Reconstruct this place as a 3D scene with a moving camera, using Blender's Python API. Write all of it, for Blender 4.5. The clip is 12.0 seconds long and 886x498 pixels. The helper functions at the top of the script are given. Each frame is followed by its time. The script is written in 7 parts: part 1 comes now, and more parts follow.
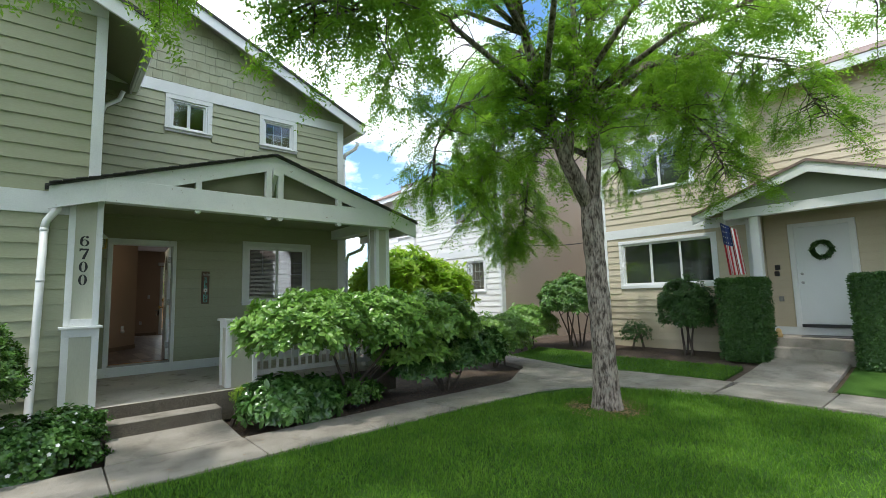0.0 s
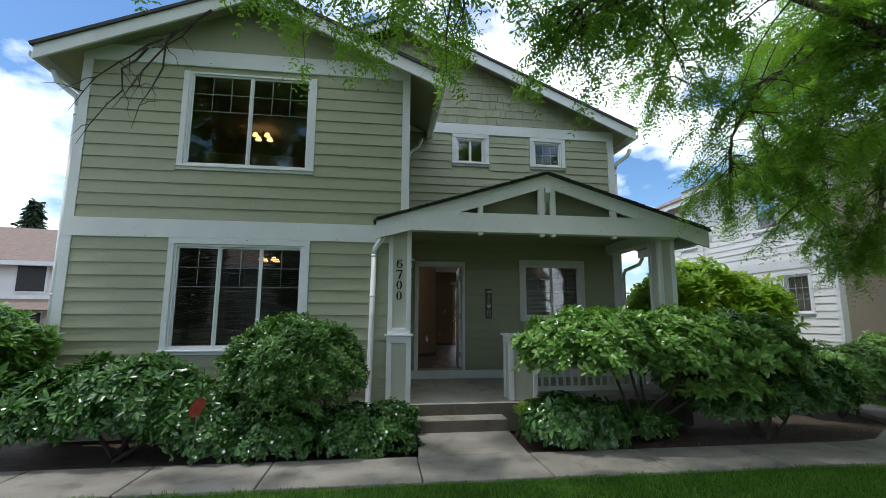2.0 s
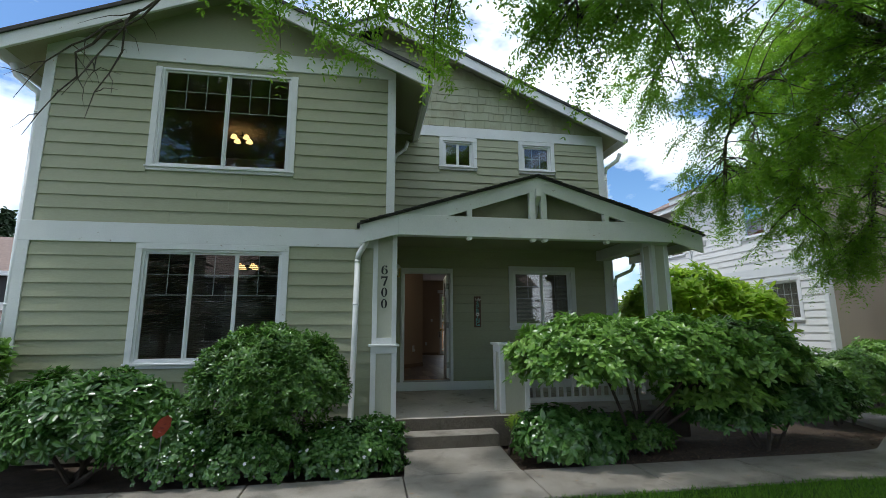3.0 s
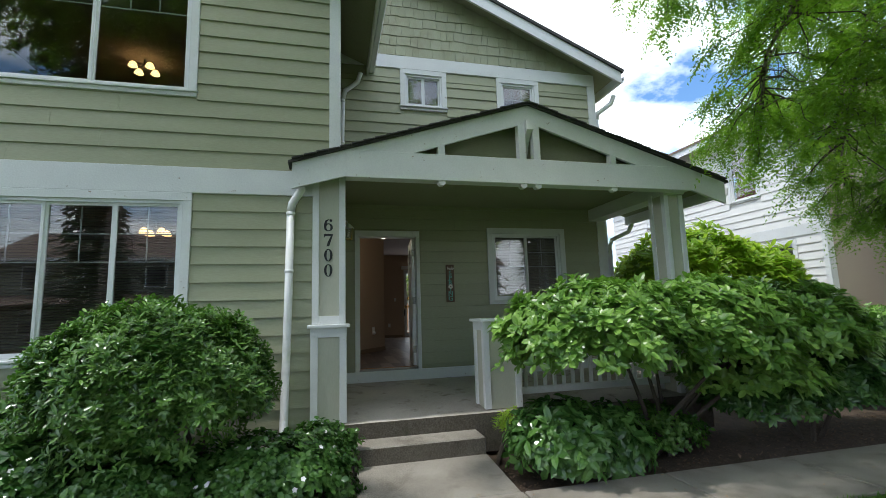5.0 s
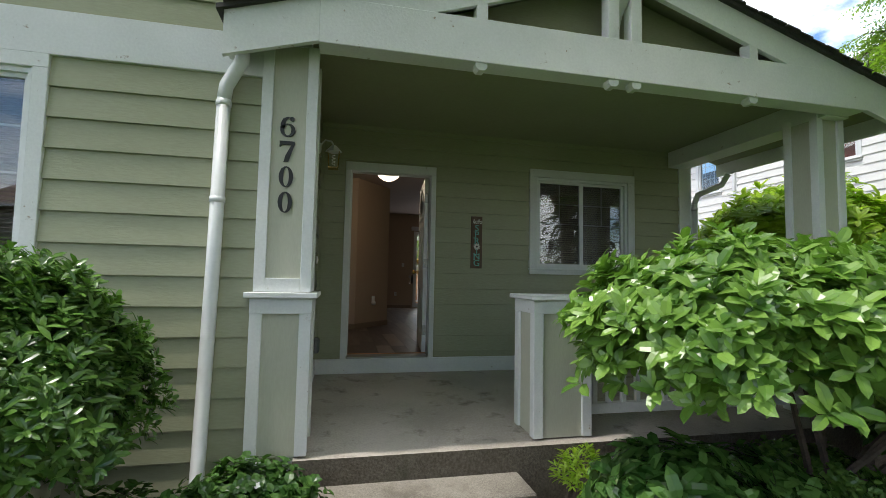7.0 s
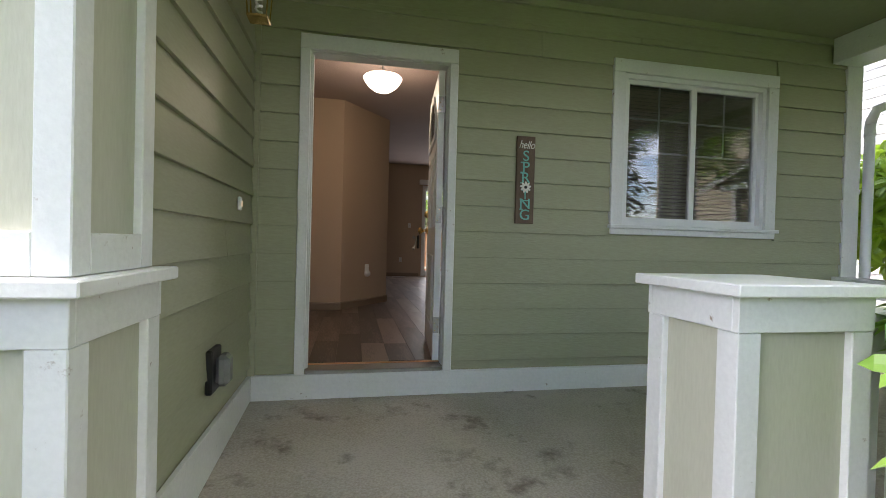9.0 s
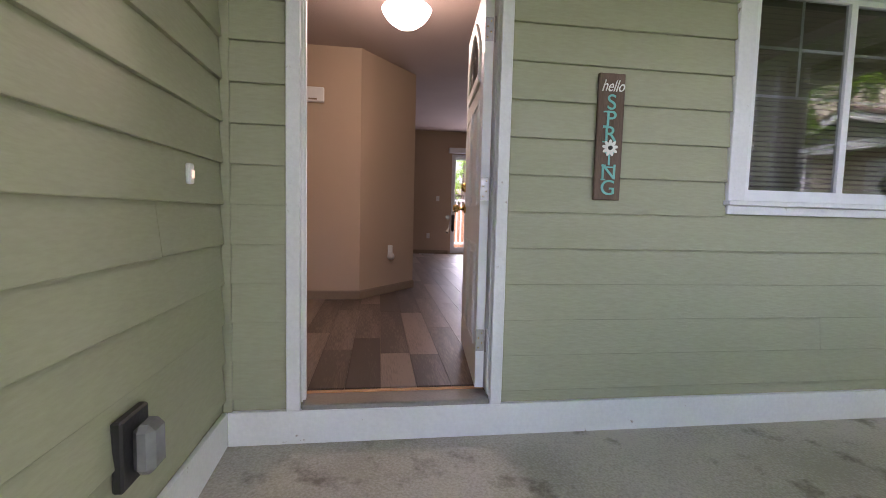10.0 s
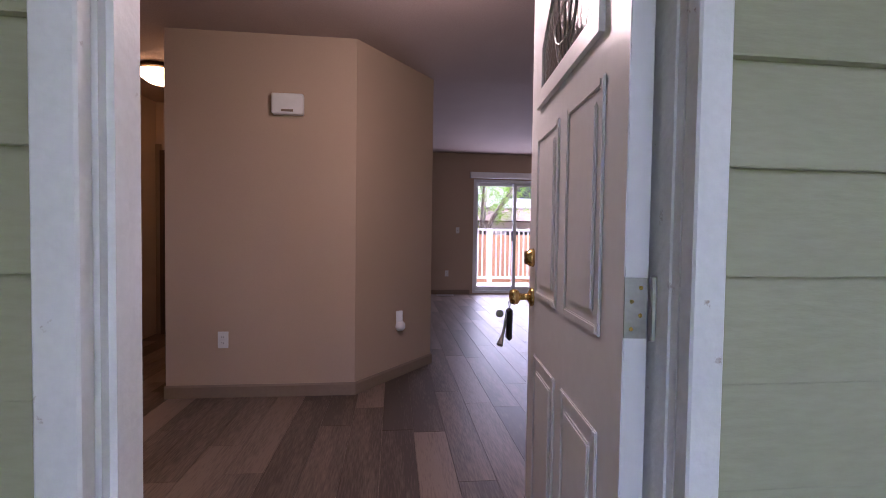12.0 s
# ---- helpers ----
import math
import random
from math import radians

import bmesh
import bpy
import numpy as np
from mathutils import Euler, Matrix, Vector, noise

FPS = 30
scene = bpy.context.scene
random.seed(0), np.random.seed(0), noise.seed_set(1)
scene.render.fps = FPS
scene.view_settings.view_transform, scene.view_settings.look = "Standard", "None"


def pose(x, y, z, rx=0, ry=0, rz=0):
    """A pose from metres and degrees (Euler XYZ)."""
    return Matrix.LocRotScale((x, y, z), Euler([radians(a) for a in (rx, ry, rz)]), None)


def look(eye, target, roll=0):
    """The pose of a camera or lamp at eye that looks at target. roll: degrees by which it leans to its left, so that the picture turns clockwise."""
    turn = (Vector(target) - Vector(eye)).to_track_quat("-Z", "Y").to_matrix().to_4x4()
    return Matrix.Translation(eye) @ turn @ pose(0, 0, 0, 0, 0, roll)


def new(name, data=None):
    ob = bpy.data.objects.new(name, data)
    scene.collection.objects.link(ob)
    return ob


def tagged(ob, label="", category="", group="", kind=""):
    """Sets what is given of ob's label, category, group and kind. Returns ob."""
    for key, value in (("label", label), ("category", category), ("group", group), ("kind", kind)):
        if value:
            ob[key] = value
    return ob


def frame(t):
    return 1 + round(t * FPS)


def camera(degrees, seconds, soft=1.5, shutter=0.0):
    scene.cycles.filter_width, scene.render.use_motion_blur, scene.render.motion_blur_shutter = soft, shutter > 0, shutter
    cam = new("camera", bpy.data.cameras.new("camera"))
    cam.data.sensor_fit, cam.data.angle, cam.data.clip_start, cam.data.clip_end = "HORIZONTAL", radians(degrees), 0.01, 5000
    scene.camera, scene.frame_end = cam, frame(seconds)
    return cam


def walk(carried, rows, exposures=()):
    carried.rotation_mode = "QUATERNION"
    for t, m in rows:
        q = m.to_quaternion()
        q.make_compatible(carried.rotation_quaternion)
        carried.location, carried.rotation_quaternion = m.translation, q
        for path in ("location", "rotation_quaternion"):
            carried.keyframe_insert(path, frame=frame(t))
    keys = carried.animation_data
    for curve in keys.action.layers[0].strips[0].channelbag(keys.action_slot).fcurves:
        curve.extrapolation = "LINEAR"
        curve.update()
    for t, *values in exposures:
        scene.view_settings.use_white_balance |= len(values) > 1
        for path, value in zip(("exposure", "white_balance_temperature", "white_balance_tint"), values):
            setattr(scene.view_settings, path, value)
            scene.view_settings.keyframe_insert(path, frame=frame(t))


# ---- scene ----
cam = camera(88.3, 12.0, soft=0.8)
PATH = [
    (0, (0.128, 0.185, 1.715), (1.422, 1.696, 1.922), -1.5),
    (0.5, (0.083, 0.375, 1.697), (0.914, 2.176, 1.951), -0.7),
    (1, (0.132, 0.424, 1.701), (0.629, 2.343, 1.969), 0.1),
    (1.5, (0.14, 0.445, 1.708), (0.479, 2.394, 2.002), 0.2),
    (2, (0.152, 0.465, 1.701), (0.412, 2.425, 2.001), 0.2),
    (2.5, (0.144, 0.559, 1.69), (0.414, 2.513, 2.022), -0.3),
    (2.7, (0.16, 0.628, 1.708), (0.45, 2.578, 2.048), -0.3),
    (4.3, (0.221, 1.908, 1.548), (0.656, 3.84, 1.83), -0.6),
    (4.5, (0.281, 2.051, 1.56), (0.746, 3.978, 1.825), -0.7),
    (5, (0.445, 2.497, 1.583), (0.921, 4.421, 1.846), -1.7),
    (5.5, (0.534, 2.984, 1.593), (0.993, 4.906, 1.903), -1.5),
    (6, (0.627, 3.502, 1.573), (1.061, 5.43, 1.879), -0.6),
    (6.5, (0.698, 4.026, 1.581), (1.086, 5.976, 1.799), 0.6),
    (7, (0.794, 4.53, 1.564), (1.223, 6.479, 1.696), 1.1),
    (7.2, (0.851, 4.727, 1.549), (1.271, 6.68, 1.64), 1.2),
    (8.8, (1.094, 6.382, 1.558), (1.483, 8.344, 1.533), 1.4),
    (9, (1.14, 6.602, 1.548), (1.533, 8.563, 1.522), 1.5),
    (9.5, (1.227, 7.064, 1.552), (1.584, 9.031, 1.487), 1.9),
    (10, (1.21, 7.485, 1.611), (1.49, 9.459, 1.458), 1.4),
    (10.5, (1.215, 7.822, 1.73), (1.457, 9.8, 1.564), 0.5),
    (11, (1.266, 8.16, 1.802), (1.438, 10.151, 1.715), -0.2),
    (11.5, (1.272, 8.499, 1.853), (1.486, 10.487, 1.813), 0.3),
    (12, (1.289, 8.921, 1.868), (1.503, 10.908, 1.804), 0.8),
]
EXPOSURES = [(0, 0.1, 6200, 7), (0.6, 0.2, 6150, 7), (1.0, -0.3, 6050, 7), (1.5, -0.6, 5950, 8), (2.7, -0.6, 5950, 8), (4.5, -0.45, 6050, 8), (5.5, 0.05, 6150, 8), (6.5, -0.2, 6350, 10), (7.0, 0.0, 6450, 10), (9.0, 1.25, 6500, 20), (9.5, 1.78, 6400, 31), (10.0, 2.05, 6250, 36), (10.5, 2.17, 6000, 40), (12, 1.88, 5600, 44)]
walk(cam, [(t, look(eye, target, roll)) for t, eye, target, roll in PATH], EXPOSURES)

# ---- world and light ----
SUN_FROM = Vector((-0.36, -0.08, 1.0)).normalized()
world = bpy.data.worlds.new("sky")
scene.world = world
world.use_nodes = True
wn, wl = world.node_tree.nodes, world.node_tree.links
bg = wn["Background"]
sky = wn.new("ShaderNodeTexSky")
sky.sky_type, sky.sun_disc = "NISHITA", False
sky.sun_elevation = math.asin(SUN_FROM.z)
sky.sun_rotation = math.atan2(SUN_FROM.x, SUN_FROM.y)
coord = wn.new("ShaderNodeTexCoord")
cloud = wn.new("ShaderNodeTexNoise")
cloud.inputs["Scale"].default_value, cloud.inputs["Detail"].default_value = 2.6, 9.0
cloud.inputs["Roughness"].default_value = 0.56
stretch = wn.new("ShaderNodeMapping")
stretch.inputs["Scale"].default_value = (1.0, 1.0, 1.9)
stretch.inputs["Location"].default_value = (0.35, 0.2, 0.4)
wl.new(coord.outputs["Generated"], stretch.inputs["Vector"])
wl.new(stretch.outputs["Vector"], cloud.inputs["Vector"])
cramp = wn.new("ShaderNodeValToRGB")
cramp.color_ramp.elements[0].position, cramp.color_ramp.elements[1].position = 0.43, 0.55
wl.new(cloud.outputs["Fac"], cramp.inputs["Fac"])
cmix = wn.new("ShaderNodeMix")
cmix.data_type = "RGBA"
cmix.inputs["B"].default_value = (19.0, 19.3, 19.8, 1)
wl.new(cramp.outputs["Color"], cmix.inputs["Factor"])
deep = wn.new("ShaderNodeHueSaturation")
deep.inputs["Saturation"].default_value, deep.inputs["Value"].default_value = 1.2, 1.8
wl.new(sky.outputs["Color"], deep.inputs["Color"])
wl.new(deep.outputs["Color"], cmix.inputs["A"])
wl.new(cmix.outputs["Result"], bg.inputs["Color"])
bg.inputs["Strength"].default_value = 0.15
sun = new("sun", bpy.data.lights.new("sun", "SUN"))
sun.data.energy, sun.data.angle, sun.data.color = 3.0, radians(1.5), (1.0, 0.95, 0.87)
sun.matrix_world = look(SUN_FROM * 40, (0, 0, 0))


# ---- materials ----
def shader(name):
    m = bpy.data.materials.new(name)
    m.use_nodes = True
    return m, m.node_tree.nodes, m.node_tree.links, m.node_tree.nodes["Principled BSDF"]


def surface(name, low, high, rough=0.6, scale=3.0, fine=60.0, bump=0.15, stretch_to=(1, 1, 1), metal=0.0, island=0.0, objvar=0.0, gloss=0.5, dirt=None, dirt_amount=0.0, dirt_scale=1.5, span=0.35, dirt_from=0.52, dirt_to=0.72):
    """Base colour between low and high over two sizes of noise, with fine relief."""
    m, n, l, p = shader(name)
    tc = n.new("ShaderNodeTexCoord")
    mp = n.new("ShaderNodeMapping")
    mp.inputs["Scale"].default_value = stretch_to
    l.new(tc.outputs["Object"], mp.inputs["Vector"])
    big, small = n.new("ShaderNodeTexNoise"), n.new("ShaderNodeTexNoise")
    big.inputs["Scale"].default_value, big.inputs["Detail"].default_value = scale, 5.0
    small.inputs["Scale"].default_value, small.inputs["Detail"].default_value = fine, 4.0
    l.new(mp.outputs["Vector"], big.inputs["Vector"])
    l.new(mp.outputs["Vector"], small.inputs["Vector"])
    add = n.new("ShaderNodeMath")
    add.operation = "ADD"
    l.new(big.outputs["Fac"], add.inputs[0])
    l.new(small.outputs["Fac"], add.inputs[1])
    last = add.outputs[0]
    if island or objvar:
        src = n.new("ShaderNodeNewGeometry").outputs["Random Per Island"] if island else n.new("ShaderNodeObjectInfo").outputs["Random"]
        mul = n.new("ShaderNodeMath")
        mul.operation = "MULTIPLY_ADD"
        amount = island or objvar
        mul.inputs[1].default_value = amount
        l.new(src, mul.inputs[0])
        l.new(last, mul.inputs[2])
        sub = n.new("ShaderNodeMath")
        sub.operation = "SUBTRACT"
        sub.inputs[1].default_value = amount / 2
        l.new(mul.outputs[0], sub.inputs[0])
        last = sub.outputs[0]
    rng = n.new("ShaderNodeMapRange")
    rng.inputs["From Min"].default_value, rng.inputs["From Max"].default_value = 1 - span, 1 + span
    l.new(last, rng.inputs["Value"])
    mix = n.new("ShaderNodeMix")
    mix.data_type = "RGBA"
    mix.inputs["A"].default_value, mix.inputs["B"].default_value = (*low, 1), (*high, 1)
    l.new(rng.outputs["Result"], mix.inputs["Factor"])
    colour = mix.outputs["Result"]
    if dirt:
        dn = n.new("ShaderNodeTexNoise")
        dn.inputs["Scale"].default_value, dn.inputs["Detail"].default_value, dn.inputs["Roughness"].default_value = dirt_scale, 8.0, 0.65
        l.new(tc.outputs["Object"], dn.inputs["Vector"])
        dr = n.new("ShaderNodeMapRange")
        dr.inputs["From Min"].default_value, dr.inputs["From Max"].default_value = dirt_from, dirt_to
        dr.inputs["To Max"].default_value = dirt_amount
        l.new(dn.outputs["Fac"], dr.inputs["Value"])
        dm = n.new("ShaderNodeMix")
        dm.data_type = "RGBA"
        dm.inputs["B"].default_value = (*dirt, 1)
        l.new(dr.outputs["Result"], dm.inputs["Factor"])
        l.new(colour, dm.inputs["A"])
        colour = dm.outputs["Result"]
    l.new(colour, p.inputs["Base Color"])
    p.inputs["Roughness"].default_value, p.inputs["Metallic"].default_value = rough, metal
    p.inputs["Specular IOR Level"].default_value = gloss
    if bump:
        b = n.new("ShaderNodeBump")
        b.inputs["Strength"].default_value, b.inputs["Distance"].default_value = bump, 0.01
        l.new(small.outputs["Fac"], b.inputs["Height"])
        l.new(b.outputs["Normal"], p.inputs["Normal"])
    return m


def leaf_material(name, low, high, through_colour, share=0.35, rough=0.4, gloss=0.5):
    m, n, l, p = shader(name)
    g = n.new("ShaderNodeNewGeometry")
    tc = n.new("ShaderNodeTexCoord")
    ns = n.new("ShaderNodeTexNoise")
    ns.inputs["Scale"].default_value, ns.inputs["Detail"].default_value = 1.6, 3.0
    l.new(tc.outputs["Object"], ns.inputs["Vector"])
    add = n.new("ShaderNodeMath")
    add.operation = "MULTIPLY_ADD"
    add.inputs[1].default_value = 0.7
    l.new(g.outputs["Random Per Island"], add.inputs[0])
    l.new(ns.outputs["Fac"], add.inputs[2])
    sub = n.new("ShaderNodeMath")
    sub.operation = "SUBTRACT"
    sub.inputs[1].default_value = 0.35
    l.new(add.outputs[0], sub.inputs[0])
    mix = n.new("ShaderNodeMix")
    mix.data_type = "RGBA"
    mix.inputs["A"].default_value, mix.inputs["B"].default_value = (*low, 1), (*high, 1)
    l.new(sub.outputs[0], mix.inputs["Factor"])
    l.new(mix.outputs["Result"], p.inputs["Base Color"])
    p.inputs["Roughness"].default_value = rough
    p.inputs["Specular IOR Level"].default_value = gloss
    tr = n.new("ShaderNodeBsdfTranslucent")
    tr.inputs["Color"].default_value = (*through_colour, 1)
    ms = n.new("ShaderNodeMixShader")
    ms.inputs["Fac"].default_value = share
    out = n["Material Output"]
    l.new(p.outputs["BSDF"], ms.inputs[1])
    l.new(tr.outputs["BSDF"], ms.inputs[2])
    l.new(ms.outputs["Shader"], out.inputs["Surface"])
    return m


def glass_material(name, tint=(0.9, 0.95, 0.93)):
    m, n, l, p = shader(name)
    p.inputs["Base Color"].default_value = (*tint, 1)
    p.inputs["Roughness"].default_value = 0.0
    p.inputs["IOR"].default_value = 1.75
    p.inputs["Transmission Weight"].default_value = 1.0
    return m


def glow(name, colour, strength):
    m, n, l, p = shader(name)
    p.inputs["Base Color"].default_value = (0.8, 0.78, 0.72, 1)
    p.inputs["Emission Color"].default_value = (*colour, 1)
    p.inputs["Emission Strength"].default_value = strength
    return m


SAGE = surface("sage siding paint", (0.318, 0.326, 0.212), (0.375, 0.384, 0.258), 0.55, 0.9, 60, 0.14, (0.35, 0.35, 1.6), objvar=0.25)
SHINGLE_SAGE = surface("sage shingle paint", (0.30, 0.31, 0.20), (0.37, 0.38, 0.26), 0.65, 2.0, 50, 0.3, (3, 3, 0.3), objvar=0.4, dirt=(0.20, 0.17, 0.10), dirt_amount=0.5)
PANEL = surface("pale sage panel", (0.46, 0.46, 0.36), (0.53, 0.53, 0.43), 0.6, 2.0, 55, 0.10, (2, 2, 0.4))
WHITE = surface("white trim paint", (0.67, 0.68, 0.67), (0.76, 0.77, 0.76), 0.5, 3.0, 60, 0.15, (1, 1, 1), dirt=(0.24, 0.15, 0.09), dirt_amount=0.8, dirt_scale=16.0, dirt_from=0.66, dirt_to=0.72)
VINYL = surface("white vinyl", (0.72, 0.73, 0.73), (0.78, 0.79, 0.79), 0.35, 4.0, 30, 0.03)
SOFFIT = surface("sage porch ceiling", (0.30, 0.31, 0.195), (0.34, 0.35, 0.225), 0.6, 1.5, 30, 0.1)
ROOF = surface("asphalt shingles", (0.025, 0.025, 0.025), (0.07, 0.068, 0.065), 0.9, 8, 250, 0.6)
CONCRETE = surface("weathered concrete", (0.180, 0.160, 0.131), (0.35, 0.318, 0.270), 0.85, 1.6, 120, 0.45, dirt=(0.085, 0.07, 0.05), dirt_amount=0.6, dirt_scale=3.0, span=0.22)
# riser concrete: brown staining, with the risers' shade mixed into the colour
SHADED_STAIN = surface("shade-darkened stained concrete", (0.075, 0.062, 0.046), (0.175, 0.150, 0.115), 0.9, 2.5, 70, 0.6, dirt=(0.04, 0.042, 0.024), dirt_amount=0.7, dirt_scale=5.0, span=0.25)
SLAB = surface("porch concrete", (0.34, 0.305, 0.262), (0.50, 0.455, 0.405), 0.75, 1.4, 90, 0.25, dirt=(0.11, 0.09, 0.065), dirt_amount=0.7, dirt_scale=4.5, span=0.2, dirt_from=0.56, dirt_to=0.68)
SOIL = surface("bark mulch and soil", (0.035, 0.024, 0.016), (0.11, 0.075, 0.05), 0.95, 9, 90, 0.9)
TURF = surface("turf", (0.022, 0.060, 0.010), (0.062, 0.125, 0.020), 0.9, 1.2, 90, 0.8, gloss=0.1)
BARK = surface("grey furrowed bark", (0.055, 0.040, 0.030), (0.34, 0.285, 0.235), 0.95, 16, 42, 1.0, (1, 1, 0.30), dirt=(0.33, 0.32, 0.27), dirt_amount=0.6, dirt_scale=9, span=0.17)
TWIG = surface("dark twig bark", (0.05, 0.038, 0.028), (0.11, 0.085, 0.065), 0.9, 8, 60, 0.5)
BEIGE = surface("beige wall paint", (0.455, 0.345, 0.252), (0.485, 0.372, 0.275), 0.75, 1.2, 160, 0.12)
CEILPAINT = surface("textured ceiling paint", (0.38, 0.30, 0.262), (0.43, 0.345, 0.30), 0.85, 2, 90, 0.3)
TAUPE = surface("taupe skirting", (0.22, 0.165, 0.115), (0.25, 0.19, 0.135), 0.5, 3, 40, 0.05)
DARKWOOD = surface("dark stained door", (0.045, 0.025, 0.015), (0.08, 0.045, 0.028), 0.5, 3, 40, 0.1, (4, 4, 0.3))
CREAM = surface("cream siding paint", (0.48, 0.415, 0.295), (0.55, 0.48, 0.35), 0.6, 1, 70, 0.2, (0.3, 0.3, 2), objvar=0.25)
PALEHOUSE = surface("pale siding paint", (0.72, 0.71, 0.68), (0.80, 0.79, 0.76), 0.6, 1, 60, 0.2, (0.3, 0.3, 2), objvar=0.2)
STUCCO = surface("tan stucco", (0.42, 0.34, 0.26), (0.47, 0.385, 0.30), 0.9, 0.7, 120, 0.4)
GREYGREEN = surface("grey green upper siding", (0.20, 0.215, 0.17), (0.25, 0.265, 0.21), 0.7, 1, 60, 0.2, objvar=0.2)
BLACK = surface("black metal", (0.012, 0.012, 0.012), (0.02, 0.02, 0.02), 0.45, 6, 60, 0.1)
BRASS = surface("polished brass", (0.62, 0.42, 0.14), (0.72, 0.50, 0.19), 0.22, 6, 60, 0.02, metal=1.0)
STEEL = surface("brushed steel", (0.33, 0.33, 0.32), (0.42, 0.42, 0.41), 0.4, 6, 80, 0.05, metal=1.0)
CEDAR = surface("cedar fence", (0.42, 0.20, 0.09), (0.58, 0.31, 0.15), 0.75, 3, 40, 0.3, (4, 4, 0.3), objvar=0.4)
SIGNWOOD = surface("stained sign board", (0.085, 0.052, 0.034), (0.17, 0.11, 0.075), 0.7, 5, 60, 0.3, (6, 6, 0.4))
TEAL = surface("turquoise lettering", (0.16, 0.52, 0.47), (0.20, 0.58, 0.52), 0.5, 5, 60, 0.0)
BLIND = surface("blind slats", (0.13, 0.11, 0.09), (0.18, 0.155, 0.13), 0.6, 5, 30, 0.0)
PANE = glass_material("window glass", (0.62, 0.66, 0.64))
CLEAR = glass_material("clear door glass", (0.96, 0.98, 0.97))
LAMPGLASS = glow("lit alabaster glass", (1.0, 0.86, 0.66), 3.2)
AMBERGLASS = glow("lit amber glass", (1.0, 0.60, 0.22), 4.5)
RHODO = leaf_material("rhododendron leaves", (0.030, 0.105, 0.014), (0.28, 0.46, 0.085), (0.24, 0.50, 0.05), 0.22, 0.30)
BOXLEAF = leaf_material("small glossy leaves", (0.013, 0.055, 0.009), (0.18, 0.33, 0.065), (0.14, 0.34, 0.03), 0.16, 0.24)
LAUREL = leaf_material("dark laurel leaves", (0.012, 0.052, 0.010), (0.125, 0.250, 0.055), (0.11, 0.28, 0.03), 0.14, 0.24)
LIMELEAF = leaf_material("young lime leaves", (0.14, 0.26, 0.020), (0.32, 0.46, 0.045), (0.50, 0.72, 0.06), 0.5, 0.4)
LOCUST = leaf_material("locust leaflets", (0.022, 0.070, 0.008), (0.11, 0.22, 0.020), (0.34, 0.60, 0.04), 0.48, 0.5)
CONIFER = leaf_material("conifer needles", (0.012, 0.030, 0.012), (0.035, 0.070, 0.025), (0.05, 0.11, 0.02), 0.15, 0.6)
HEDGE = leaf_material("hedge leaves", (0.012, 0.045, 0.008), (0.055, 0.13, 0.022), (0.08, 0.22, 0.02), 0.2, 0.5)
BLADE = leaf_material("grass blades", (0.022, 0.080, 0.008), (0.185, 0.330, 0.034), (0.13, 0.32, 0.03), 0.25, 0.6, 0.12)
PETAL = surface("white petals", (0.75, 0.75, 0.70), (0.85, 0.85, 0.8), 0.6, 5, 50, 0)


# ---- mesh helpers ----
def finish(name, bm, material, parent=None, label=""):
    me = bpy.data.meshes.new(name)
    bm.normal_update()
    bm.to_mesh(me)
    bm.free()
    if material:
        me.materials.append(material)
    ob = new(name, me)
    if parent:
        ob.parent = parent
    return tagged(ob, label)


part = finish


def cuboid(bm, x0, x1, y0, y1, z0, z1):
    vs = [bm.verts.new((x, y, z)) for z in (z0, z1) for x, y in ((x0, y0), (x1, y0), (x1, y1), (x0, y1))]
    for q in ((3, 2, 1, 0), (4, 5, 6, 7), (0, 1, 5, 4), (1, 2, 6, 5), (2, 3, 7, 6), (3, 0, 4, 7)):
        bm.faces.new([vs[i] for i in q])
    return vs


def box(*spans, bevel=0.0):
    bm = bmesh.new()
    for s in spans:
        cuboid(bm, *s)
    if bevel:
        bmesh.ops.bevel(bm, geom=bm.edges[:], offset=bevel, segments=1, affect="EDGES")
    return bm


def prism(points, axis, a, b):
    """A closed outline of 2D points pushed along an axis (0 x, 1 y, 2 z) from a to b."""
    bm = bmesh.new()
    def at(p, d):
        c = list(p)
        c.insert(axis, d)
        return c
    lo = [bm.verts.new(at(p, a)) for p in points]
    hi = [bm.verts.new(at(p, b)) for p in points]
    bm.faces.new(lo)
    bm.faces.new(hi[::-1])
    for i in range(len(points)):
        j = (i + 1) % len(points)
        bm.faces.new((lo[j], lo[i], hi[i], hi[j]))
    bmesh.ops.recalc_face_normals(bm, faces=bm.faces[:])
    return bm


def tube(bm, points, radii, sides=8, caps=True):
    """A tube through the points; radii a number or one for each point."""
    pts = [Vector(p) for p in points]
    if not isinstance(radii, (list, tuple)):
        radii = [radii] * len(pts)
    rings, side = [], None
    for i, p in enumerate(pts):
        d = (pts[min(i + 1, len(pts) - 1)] - pts[max(i - 1, 0)]).normalized()
        side = d.orthogonal().normalized() if side is None else (side - d * side.dot(d)).normalized()
        up = d.cross(side)
        rings.append([bm.verts.new(p + (side * math.cos(a) + up * math.sin(a)) * radii[i]) for a in (2 * math.pi * k / sides for k in range(sides))])
    for r, s in zip(rings, rings[1:]):
        for k in range(sides):
            bm.faces.new((r[k], r[(k + 1) % sides], s[(k + 1) % sides], s[k]))
    if caps:
        bm.faces.new(rings[0][::-1])
        bm.faces.new(rings[-1])
    return bm


